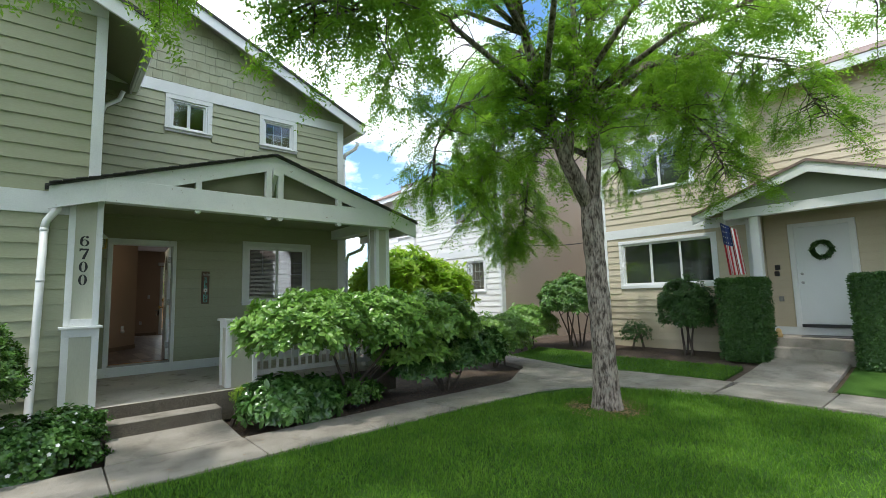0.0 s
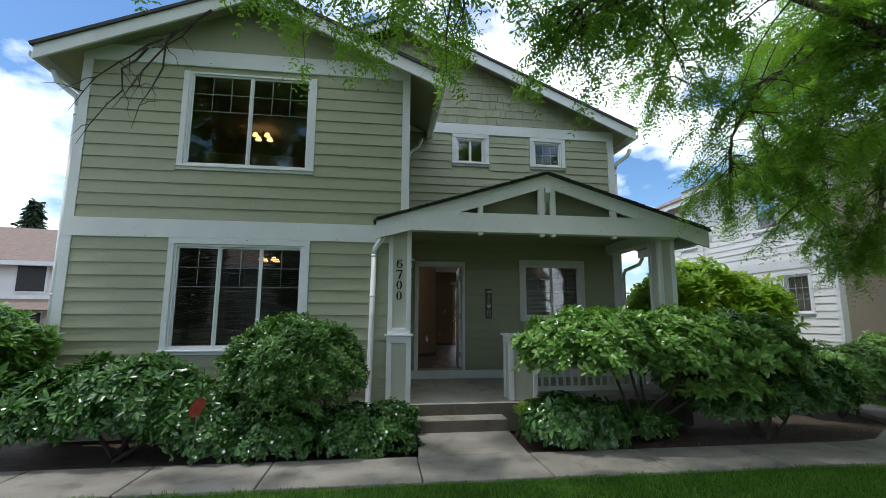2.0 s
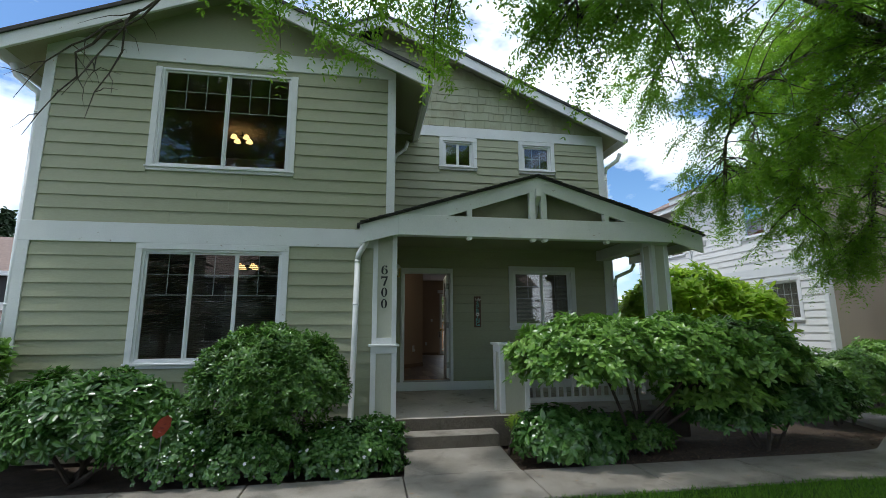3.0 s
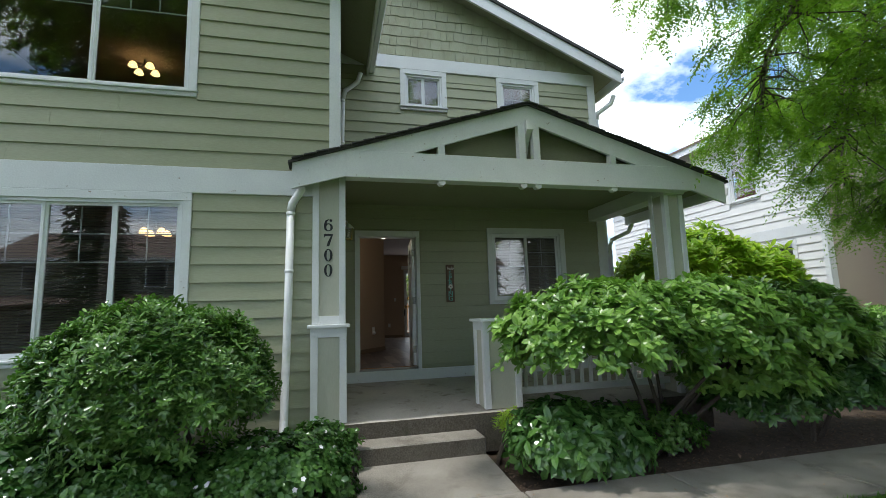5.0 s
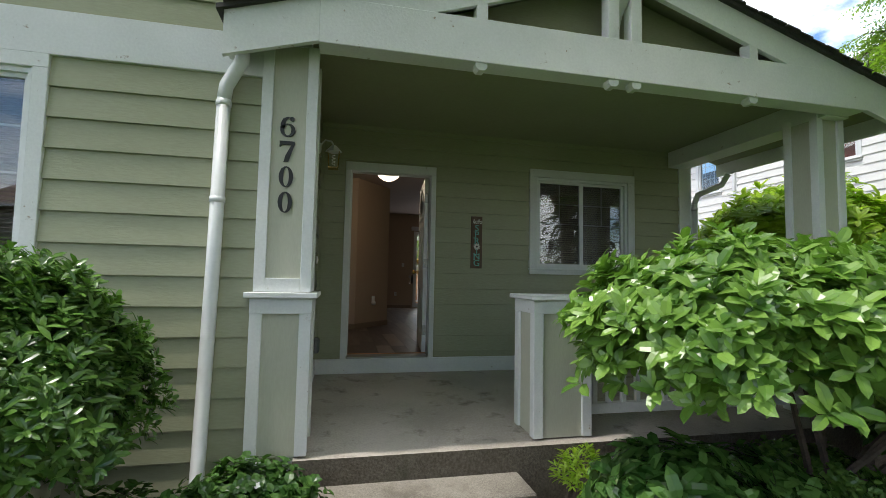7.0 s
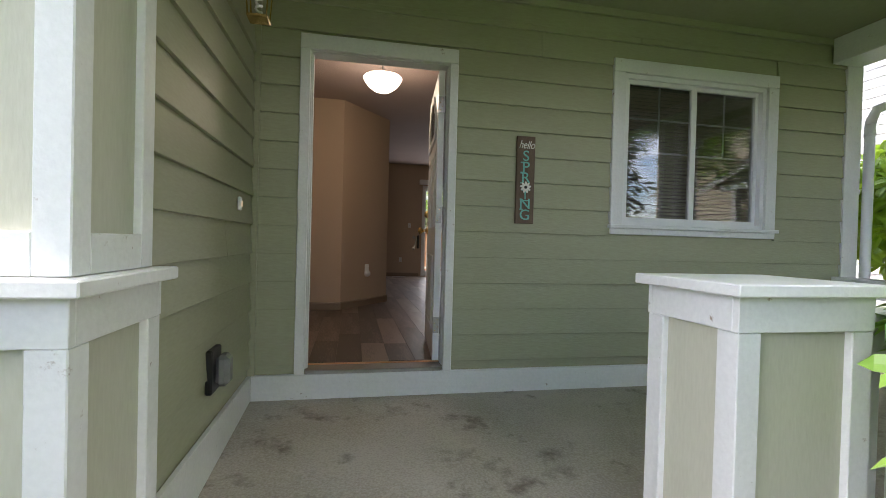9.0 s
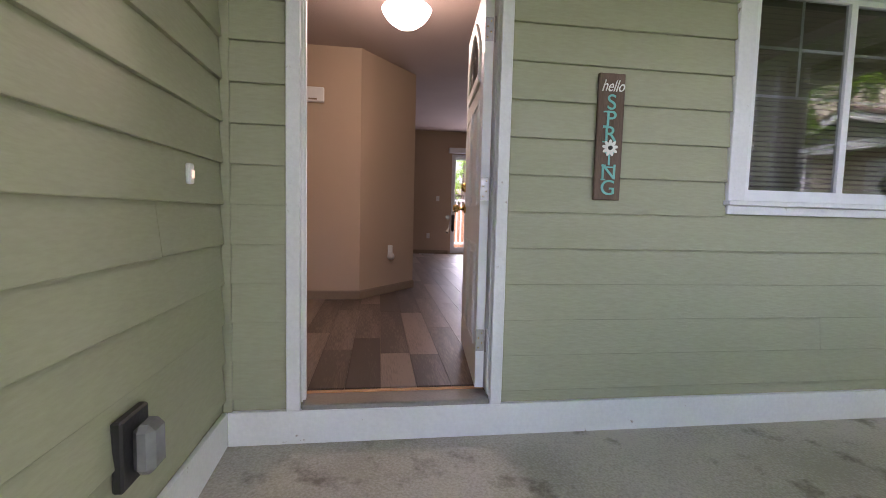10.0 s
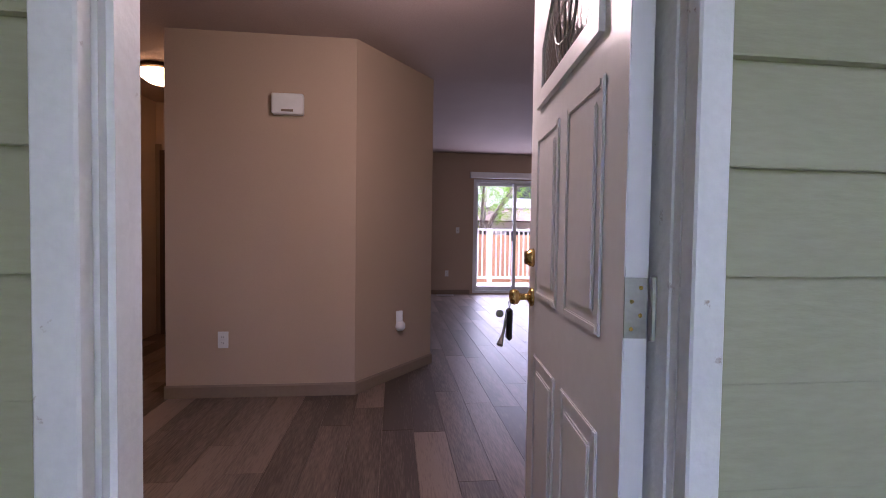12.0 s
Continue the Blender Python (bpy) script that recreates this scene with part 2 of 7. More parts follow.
def lathe(bm, profile, centre, sides=20, axis="z"):
    """Turn (radius, height) pairs round an axis through centre."""
    c = Vector(centre)
    rings = []
    for r, h in profile:
        ring = []
        for k in range(sides):
            a = 2 * math.pi * k / sides
            u, v = r * math.cos(a), r * math.sin(a)
            o = {"z": (u, v, h), "y": (u, h, v), "x": (h, u, v)}[axis]
            ring.append(bm.verts.new(c + Vector(o)))
        rings.append(ring)
    for a, b in zip(rings, rings[1:]):
        for k in range(sides):
            bm.faces.new((a[k], a[(k + 1) % sides], b[(k + 1) % sides], b[k]))
    bm.faces.new(rings[0][::-1])
    bm.faces.new(rings[-1])
    bmesh.ops.recalc_face_normals(bm, faces=bm.faces[:])
    return bm


def shade_smooth(ob):
    for p in ob.data.polygons:
        p.use_smooth = True
    return ob


def thing(name, at=(0, 0, 0), label="", category="", group="", kind=""):
    e = new(name)
    e.location = at
    e.empty_display_size = 0.1
    return tagged(e, label, category, group, kind)


def under(child, parent):
    """Put a child made in world metres under a parent that stands elsewhere."""
    child.parent = parent
    child.matrix_parent_inverse = Matrix.Translation(-parent.location)
    return child


def piece(name, bm, material, parent, label=""):
    return under(finish(name, bm, material, None, label), parent)


class Face:
    """An upright plane: origin, a level direction u and the outward normal n. Spans in u, z and depth out of the plane."""
    def __init__(self, origin, u, n):
        self.o, self.u, self.n = Vector(origin), Vector(u), Vector(n)

    def p(self, u, z, d=0.0):
        return self.o + self.u * u + self.n * d + Vector((0, 0, z))

    def block(self, bm, u0, u1, z0, z1, d0, d1):
        a, b = self.p(u0, z0, d0), self.p(u1, z1, d1)
        lo = [min(a[i], b[i]) for i in range(3)]
        hi = [max(a[i], b[i]) for i in range(3)]
        cuboid(bm, lo[0], hi[0], lo[1], hi[1], lo[2], hi[2])
        return bm

    def slab(self, *spans, bevel=0.0):
        bm = bmesh.new()
        for s in spans:
            self.block(bm, *s)
        if bevel:
            bmesh.ops.bevel(bm, geom=bm.edges[:], offset=bevel, segments=1, affect="EDGES")
        return bm


def holed(face, u0, u1, z0, z1, holes, d0, d1):
    """A wall slab with rectangular openings, as blocks between them."""
    us = sorted({u0, u1, *[v for h in holes for v in h[:2]]})
    us = [u for u in us if u0 <= u <= u1]
    bm = bmesh.new()
    for a, b in zip(us, us[1:]):
        cuts = sorted((h[2], h[3]) for h in holes if h[0] < (a + b) / 2 < h[1])
        z = z0
        for c, d in cuts:
            if c > z:
                face.block(bm, a, b, z, c, d0, d1)
            z = max(z, d)
        if z < z1:
            face.block(bm, a, b, z, z1, d0, d1)
    bmesh.ops.remove_doubles(bm, verts=bm.verts[:], dist=0.0005)
    return bm


def siding(parent, face, u0, u1, z0, z1, holes, material, step=0.176, reach=None, name="siding_board", thick=0.011, joint=3.66, seed=1, spread=None):
    """Lap boards, each a wedge with its lower edge proud, cut round the openings."""
    rnd = random.Random(seed)
    z, k = z0, 0
    while z < z1 - 0.02:
        top = min(z + step, z1)
        a, b = (u0, u1) if reach is None else reach((z + top) / 2)
        z += step
        if b - a < 0.05:
            continue
        cuts = sorted((h[0], h[1]) for h in holes if h[2] < top - 0.02 and h[3] > top - step + 0.02)
        runs, at = [], a
        for c, d in cuts:
            if c - at > 0.02:
                runs.append((at, min(c, b)))
            at = max(at, d)
        if b - at > 0.02:
            runs.append((at, b))
        for c, d in runs:
            j = c + joint * rnd.uniform(0.3, 1.0)
            ends = [c]
            while j < d - 0.5:
                ends.append(j)
                j += joint
            ends.append(d)
            for e, f in zip(ends, ends[1:]):
                lo = top - step + (rnd.uniform(-0.012, 0.002) if spread else 0)
                bm = bmesh.new()
                g = 0.0012
                pr = [(lo, 0.0), (lo, thick + 0.012), (lo + 0.003, thick + 0.013), (top + 0.012, thick - 0.007), (top + 0.012, 0.0)]
                va = [bm.verts.new(face.p(e + g, zz, dd)) for zz, dd in pr]
                vb = [bm.verts.new(face.p(f - g, zz, dd)) for zz, dd in pr]
                bm.faces.new(va)
                bm.faces.new(vb[::-1])
                for i in range(5):
                    bm.faces.new((va[(i + 1) % 5], va[i], vb[i], vb[(i + 1) % 5]))
                bmesh.ops.recalc_face_normals(bm, faces=bm.faces[:])
                piece(name, bm, material, parent)


def window(name, face, u0, u1, z0, z1, lights, label, grid=(2, 2, 0.42), casing=0.09, sill=True, depth=0.09, head=True, blinds=None, group=""):
    """A cased window: u0..z1 is the outside of the casing. lights: number of panes across. grid: columns, rows and how far down the bars go."""
    w = thing(name, face.p((u0 + u1) / 2, z0), label, "window", group, "structure")
    c = casing
    spans = [("casing_side", (u0, u0 + c, z0 + (0.07 if sill else 0), z1 - c, -0.01, 0.032)), ("casing_side", (u1 - c, u1, z0 + (0.07 if sill else 0), z1 - c, -0.01, 0.032))]
    if head:
        spans.append(("casing_head", (u0, u1, z1 - c, z1, -0.01, 0.034)))
    if sill:
        spans.append(("window_sill", (u0 - 0.012, u1 + 0.012, z0 + 0.045, z0 + 0.07, -0.01, 0.06)))
        spans.append(("apron", (u0, u1, z0, z0 + 0.045, -0.01, 0.032)))
    else:
        spans.append(("casing_foot", (u0, u1, z0, z0 + c, -0.01, 0.033)))
    for n, s in spans:
        piece(n, face.slab(s, bevel=0.003), WHITE, w)
    iu0, iu1 = u0 + c, u1 - c
    iz0, iz1 = z0 + (0.07 if sill else c), z1 - c
    f = 0.032
    fr = piece("window_frame", face.slab((iu0, iu0 + f, iz0, iz1, -depth, 0.008), (iu1 - f, iu1, iz0, iz1, -depth, 0.008), (iu0 + f, iu1 - f, iz0, iz0 + f, -depth, 0.008), (iu0 + f, iu1 - f, iz1 - f, iz1, -depth, 0.008)), VINYL, w)
    wide = (iu1 - iu0 - 2 * f) / lights
    for i in range(lights):
        a, b = iu0 + f + i * wide, iu0 + f + (i + 1) * wide
        back = -0.045 if i % 2 else -0.03
        s = 0.028
        sash = piece("sash", face.slab((a, a + s, iz0 + f, iz1 - f, back - 0.02, back + 0.012), (b - s, b, iz0 + f, iz1 - f, back - 0.02, back + 0.012), (a + s, b - s, iz0 + f, iz0 + f + s, back - 0.02, back + 0.012), (a + s, b - s, iz1 - f - s, iz1 - f, back - 0.02, back + 0.012)), VINYL, w)
        pane = piece("pane", face.slab((a + s - 0.004, b - s + 0.004, iz0 + f + s - 0.004, iz1 - f - s + 0.004, back - 0.008, back - 0.004)), PANE, sash)
        pane.visible_shadow = False
        cols, rows, down = grid
        if cols > 1 or rows > 1:
            h = (iz1 - iz0 - 2 * f - 2 * s) * down
            zt = iz1 - f - s
            for k in range(1, cols):
                uu = a + s + (b - a - 2 * s) * k / cols
                piece("muntin", face.slab((uu - 0.007, uu + 0.007, zt - h, zt, back - 0.014, back - 0.010)), VINYL, sash)
            for k in range(1, rows + 1):
                if down >= 0.99 and k == rows:
                    break
                zz = zt - h * k / rows
                piece("muntin", face.slab((a + s, b - s, zz - 0.007, zz + 0.007, back - 0.0185, back - 0.0145)), VINYL, sash)
    if blinds:
        bl = thing("window_blind", face.p((iu0 + iu1) / 2, iz0), "lowered slatted window blind behind the glass", "blind")
        z = iz0 + 0.03
        while z < iz1 - 0.05:
            bm = bmesh.new()
            vs = [bm.verts.new(face.p(uu, zz, dd)) for uu, zz, dd in ((iu0 + 0.01, z, -depth - 0.03), (iu1 - 0.01, z, -depth - 0.03), (iu1 - 0.01, z + 0.010, -depth - 0.052), (iu0 + 0.01, z + 0.010, -depth - 0.052))]
            top = [bm.verts.new(v.co + Vector((0, 0, 0.0015))) for v in vs]
            bm.faces.new(vs)
            bm.faces.new(top[::-1])
            for i in range(4):
                bm.faces.new((vs[(i + 1) % 4], vs[i], top[i], top[(i + 1) % 4]))
            piece("slat", bm, blinds, bl)
            z += 0.027
        piece("headrail", face.slab((iu0 + 0.01, iu1 - 0.01, iz1 - 0.045, iz1 - 0.005, -depth - 0.06, -depth - 0.02)), blinds, bl)
    return w


def structure(name, bm, material, label="", category="wall"):
    return tagged(finish(name, bm, material), label, category, "", "structure")


# ---- ground ----
def soft(a, b, v):
    t = min(1.0, max(0.0, (v - a) / (b - a)))
    return t * t * (3 - 2 * t)


def ground_z(x, y):
    """The garden is level by the house and rises a little towards the house across the lawn."""
    return 0.22 * soft(9.6, 12.6, x) * soft(-14, -6, y)


bm = bmesh.new()
xs = sorted({-900, -300, -100, -60, -40, -25, *[-20 + i for i in range(61)], 60, 100, 300, 900})
ys = sorted({-900, -300, -100, -60, -40, *[-30 + i for i in range(71)], 60, 100, 300, 900})
grid = {(x, y): bm.verts.new((x, y, ground_z(x, y) - 0.05)) for x in xs for y in ys}
for xa, xb in zip(xs, xs[1:]):
    for ya, yb in zip(ys, ys[1:]):
        bm.faces.new((grid[xa, ya], grid[xb, ya], grid[xb, yb], grid[xa, yb]))
tagged(finish("ground", bm, SOIL), "dark soil and bark mulch round the buildings", "ground", "", "structure")


def sheet(name, outline, material, label, category, top=0.0, thick=0.12, kind="structure", step=0.5):
    """A level patch that follows the ground: a fan of cells clipped to an outline."""
    bm = bmesh.new()
    vs = [bm.verts.new((x, y, 0)) for x, y in outline]
    bm.faces.new(vs)
    lo, hi = min(p[0] for p in outline), max(p[0] for p in outline)
    x = math.ceil(lo / step) * step
    while x < hi:
        bmesh.ops.bisect_plane(bm, geom=bm.verts[:] + bm.edges[:] + bm.faces[:], plane_co=(x, 0, 0), plane_no=(1, 0, 0))
        x += step
    for v in bm.verts:
        v.co.z = ground_z(v.co.x, v.co.y) + top
    r = bmesh.ops.extrude_face_region(bm, geom=bm.faces[:])
    for v in [g for g in r["geom"] if isinstance(g, bmesh.types.BMVert)]:
        v.co.z -= thick
    bmesh.ops.recalc_face_normals(bm, faces=bm.faces[:])
    return tagged(finish(name, bm, material), label, category, "", kind)


LAWN = [(-14, -9), (8.35, -9), (8.42, 1.0), (8.30, 3.2), (7.98, 4.5), (7.45, 5.15), (6.7, 5.42), (5.0, 5.48), (-14, 5.40)]
sheet("lawn", LAWN, TURF, "green mown lawn with thin patches under the tree", "lawn", 0.0)
sheet("lawn", [(9.75, 3.55), (11.0, 3.5), (11.0, 6.2), (11.3, 8.8), (10.1, 8.9), (9.5, 7.2)], TURF, "narrow strip of lawn beside the neighbouring path", "lawn", 0.015)
sheet("lawn", [(9.75, -9), (11.8, -9), (11.8, 1.85), (9.75, 1.85)], TURF, "strip of lawn before the neighbouring house", "lawn", 0.015)

pavement = tagged(new("pavement"), "grey concrete garden path with dark joints", "pavement", "", "structure")


def flag(outline, top=0.025, climb=0.0):
    """One bay of the path, with a bevelled upper edge."""
    bm = bmesh.new()
    c = sum((Vector((x, y, 0)) for x, y in outline), Vector()) / len(outline)
    rows = []
    for inset, z in ((0.0, -0.1), (0.0, top - 0.008), (0.010, top)):
        ring = []
        for x, y in outline:
            d = Vector((x, y, 0)) - c
            q = c + d * (1 - inset / d.length)
            ring.append(bm.verts.new((q.x, q.y, ground_z(x, y) + z + climb * soft(6.36, 7.3, y))))
        rows.append(ring)
    for a, b in zip(rows, rows[1:]):
        for i in range(len(a)):
            j = (i + 1) % len(a)
            bm.faces.new((a[i], a[j], b[j], b[i]))
    bm.faces.new(rows[-1])
    bmesh.ops.recalc_face_normals(bm, faces=bm.faces[:])
    finish("paving_slab", bm, CONCRETE, pavement)


near, far = 5.47, 6.36
joints = [-12.0, -10.6, -9.2, -7.8, -6.4, -5.0, -3.66, -2.36, -1.06, 0.62, 2.05, 3.45, 4.85, 6.25]
G = 0.007
for a, b in zip(joints, joints[1:]):
    flag([(a + G, near), (b - G, near), (b - G, far), (a + G, far)])
flag([(6.25 + G, near - 0.02), (6.9, 5.40), (7.5, 5.14), (7.9, 6.9), (7.2, 6.45), (6.8, 6.37), (6.25 + G, far)])
flag([(7.51, 5.13), (8.02, 4.52), (9.68, 4.3), (9.60, 5.3), (9.3, 6.2), (8.6, 7.3), (7.92, 6.92)])
flag([(8.62, 7.31), (9.31, 6.22), (9.85, 8.3), (9.3, 9.2)])
flag([(9.31, 9.21), (9.86, 8.32), (10.6, 12.0), (9.5, 12.0)])
flag([(8.03, 4.5), (8.34, 3.2), (9.7, 3.3), (9.68, 4.28)])
for a, b in ((3.18, 1.8), (1.78, 0.4), (0.38, -1.0), (-1.02, -2.4), (-2.42, -3.8), (-3.82, -5.2), (-5.22, -6.6)):
    flag([(8.46, a), (8.46, b), (9.68, b), (9.68, a)])
for a, b in ((9.70, 10.8), (10.82, 11.95)):
    flag([(a, 1.95), (b, 1.95), (b, 3.3), (a, 3.3)])
flag([(0.64, far + 0.012), (2.03, far + 0.012), (2.03, 7.26), (0.70, 7.26)], 0.025, 0.06)

# ---- the green house ----
FRONT = Face((0, 9.62, 0), (1, 0, 0), (0, -1, 0))
BAY = Face((0, 7.70, 0), (1, 0, 0), (0, -1, 0))
SIDE = Face((0.52, 0, 0), (0, 1, 0), (1, 0, 0))
BASE, TOP = 0.69, 5.60

UW = (-3.03, -0.98, 3.95, 5.66)
LW = (-3.03, -0.98, 1.16, 2.88)
DOOR = (0.80, 1.815, 0.69, 2.84)
PW = (2.96, 4.375, 1.645, 2.91)
S1, S2 = (1.55, 2.345, 4.885, 5.595), (3.25, 4.05, 4.885, 5.595)


def inset(h, c=0.08):
    return (h[0] + c, h[1] - c, h[2] + c, h[3] - c)


wall_bay = structure("wall_bay_front", holed(BAY, -4.50, 0.52, 0.0, 5.95, [inset(UW), inset(LW)], -0.15, -0.002), SAGE, "sage green lap-sided front wall of the house")
wall_front = structure("wall_front", holed(FRONT, 0.37, 5.18, 0.0, 5.85, [(0.845, 1.769, 0.70, 2.76), inset(PW), inset(S1), inset(S2)], -0.115, -0.002), SAGE, "sage green lap-sided wall behind the porch")
wall_side = structure("wall_bay_side", holed(SIDE, 7.85, 9.62, 0.0, 5.95, [], -0.15, -0.002), SAGE, "sage green lap-sided return wall of the porch")
structure("wall_west", box((-4.50, -4.35, 7.85, 18.0, 0, 6.0)), SAGE, "plain side wall of the green house")
structure("wall_east", box((5.03, 5.18, 9.77, 18.0, 0, 5.9)), SAGE, "plain side wall of the green house")
# lap boards
siding(wall_bay, BAY, -4.36, 0.42, 0.22, 2.88, [LW], SAGE, step=0.19, seed=2)
siding(wall_bay, BAY, -4.36, 0.42, 3.16, 5.66, [UW], SAGE, step=0.19, seed=3)
siding(wall_side, SIDE, 7.74, 9.585, 0.752, 3.16, [], SAGE, step=0.1757, seed=4)
siding(wall_side, SIDE, 7.74, 9.585, 3.16, 5.66, [], SAGE, seed=5)
siding(wall_front, FRONT, 0.565, 5.03, 0.752, 3.25, [DOOR, PW], SAGE, step=0.1757, seed=6)
siding(wall_front, FRONT, 0.565, 5.03, 3.4, 5.60, [S1, S2], SAGE, seed=7)


def board(name, face, u0, u1, z0, z1, d=0.028, label="", material=None, category="trim"):
    return structure(name, face.slab((u0, u1, z0, z1, 0.0, d), bevel=0.003), material or WHITE, label or "white painted trim board", category)


board("trim_corner", BAY, -4.50, -4.36, 0.05, 5.66, 0.030)
board("trim_corner", BAY, 0.42, 0.545, 0.05, 5.66, 0.030)
board("trim_corner", SIDE, 7.672, 7.74, 0.05, 5.66, 0.028)
board("trim_band", BAY, -4.50, 0.545, 2.88, 3.16, 0.034, "wide white band between the storeys")
board("trim_frieze", BAY, -4.50, 0.545, 5.66, 5.93, 0.034, "wide white board under the gable")
board("trim_inner_corner", FRONT, 0.525, 0.565, 0.69, 5.6, 0.022, "painted inside corner strip", SAGE)
board("trim_corner", FRONT, 5.03, 5.18, 0.05, 5.60, 0.030)
board("trim_frieze", FRONT, 0.56, 5.18, 5.597, 5.82, 0.034, "wide white board under the gable")
board("baseboard", FRONT, 0.545, 5.03, 0.52, 0.69, 0.026, "white skirting board along the porch wall", category="baseboard")
board("baseboard", SIDE, 8.06, 9.60, 0.46, 0.69, 0.024, "white skirting board along the porch wall", category="baseboard")
structure("trim_ceiling", FRONT.slab((0.545, 5.03, 3.20, 3.25, 0.02, 0.045)), SAGE, "sage green cove strip under the porch ceiling", "trim")

# gables
LEFT_PEAK, RAKE = (-1.97, 6.66), 0.42
structure("wall_bay_gable", prism([(-4.5, 5.93), (0.52, 5.93), (0.52, 5.98), (-1.97, 6.98), (-4.5, 5.98)], 1, 7.715, 7.83), SAGE, "green vertical-boarded gable")
gable = structure("wall_main_gable", prism([(0.35, 5.82), (5.18, 5.82), (5.18, 5.86), (0.35, 7.9)], 1, 9.63, 9.75), SHINGLE_SAGE, "green shingled gable")


def shingles(parent, face, u0, u1, z0, z1, reach, material, step=0.18):
    rnd = random.Random(9)
    z = z0
    while z < z1:
        a, b = reach(z + step / 2)
        u = a - rnd.uniform(0, 0.15)
        while u < b:
            w = rnd.uniform(0.10, 0.24)
            e, f = max(u, a), min(u + w - 0.004, b)
            if f - e > 0.03:
                lo = z + rnd.uniform(-0.012, 0.012)
                bm = bmesh.new()
                pr = [(lo, 0.0), (lo, 0.020), (z + step + 0.02, 0.006), (z + step + 0.02, 0.0)]
                va = [bm.verts.new(face.p(e, zz, dd)) for zz, dd in pr]
                vb = [bm.verts.new(face.p(f, zz, dd)) for zz, dd in pr]
                bm.faces.new(va)
                bm.faces.new(vb[::-1])
                for i in range(4):
                    bm.faces.new((va[(i + 1) % 4], va[i], vb[i], vb[(i + 1) % 4]))
                bmesh.ops.recalc_face_normals(bm, faces=bm.faces[:])
                piece("shingle", bm, material, parent)
            u += w
        z += step


def main_reach(z):
    return 0.56, min(5.17, 5.17 - (z + 0.09 - 5.86) / 0.43)


shingles(gable, FRONT, 0.56, 5.17, 5.83, 7.6, main_reach, SHINGLE_SAGE)


def rake_roof(name, x_eave, z_eave, x_peak, z_peak, y0, y1, thick=0.20, over=0.03):
    """One roof slope: shingle sheet on a deck."""
    dz = 0.05
    bm = prism([(x_eave, z_eave), (x_peak, z_peak), (x_peak, z_peak + dz), (x_eave - (0.03 if x_eave < x_peak else -0.03), z_eave + dz)], 1, y0 - over, y1)
    return structure(name, bm, ROOF, "dark asphalt shingle roof slope", "roof")


def fascia(name, pts, y0, y1, label="white painted rake board", mat=None):
    return structure(name, prism(pts, 1, y0, y1), mat or WHITE, label, "trim")


def rake(x_eave, z_eave, x_peak, z_peak, deep, y0, y1):
    fascia("trim_rake", [(x_eave, z_eave - deep), (x_eave, z_eave), (x_peak, z_peak), (x_peak, z_peak - deep)], y0, y1)


# the front gable over the projecting part
EZ = 5.62
rake(-4.97, EZ, -1.97, EZ + 3.0 * RAKE, 0.21, 7.33, 7.37)
rake(1.03, EZ, -1.97, EZ + 3.0 * RAKE, 0.21, 7.33, 7.37)
rake_roof("roof_slope", -5.0, EZ - 0.012, -1.97, EZ + 3.0 * RAKE, 7.33, 12.5)
rake_roof("roof_slope", 1.06, EZ - 0.012, -1.97, EZ + 3.0 * RAKE, 7.33, 12.5)
for a, b in (((-4.97, -4.5), (-1.97, -1.97)), ((1.03, 0.52), (-1.97, -1.97))):
    x0 = a[0]
    structure("soffit", prism([(x0, EZ - 0.03), (-1.97, EZ + 3.0 * RAKE - 0.03), (-1.97, EZ + 3.0 * RAKE - 0.05), (x0, EZ - 0.05)], 1, 7.37, 12.4), SAGE, "sage green boarded soffit under the roof overhang", "soffit")
# eave boards along the sides
structure("trim_eave", box((1.0, 1.03, 7.37, 9.62, EZ - 0.20, EZ - 0.01)), WHITE, "white eave board", "trim")
structure("trim_eave", box((-4.97, -4.94, 7.37, 17.9, EZ - 0.20, EZ - 0.01)), WHITE, "white eave board", "trim")
# the main roof behind
MZ = 5.76
rake(5.55, MZ, 0.35, MZ + 5.2 * 0.43, 0.21, 9.28, 9.32)
rake_roof("roof_slope", 5.58, MZ - 0.012, 0.35, MZ + 5.2 * 0.43, 9.28, 18.2)
rake_roof("roof_slope", -4.97, MZ - 0.1, 0.35, MZ + 5.2 * 0.43, 9.28, 18.2)
rake(-1.5, MZ + 0.38 * 3.7, 0.35, MZ + 5.2 * 0.43, 0.21, 9.28, 9.32)
structure("soffit", prism([(5.55, MZ - 0.03), (0.35, MZ + 5.2 * 0.43 - 0.03), (0.35, MZ + 5.2 * 0.43 - 0.05), (5.55, MZ - 0.05)], 1, 9.32, 18.0), SAGE, "sage green boarded soffit under the roof overhang", "soffit")
structure("trim_eave", box((5.52, 5.55, 9.32, 18.0, MZ - 0.20, MZ - 0.01)), WHITE, "white eave board", "trim")
structure("wall_gable_back", prism([(-1.6, 5.9), (0.40, 5.9), (0.40, 7.8), (-1.0, 7.2)], 1, 9.66, 9.76), SHINGLE_SAGE, "green shingled gable behind the front roof")

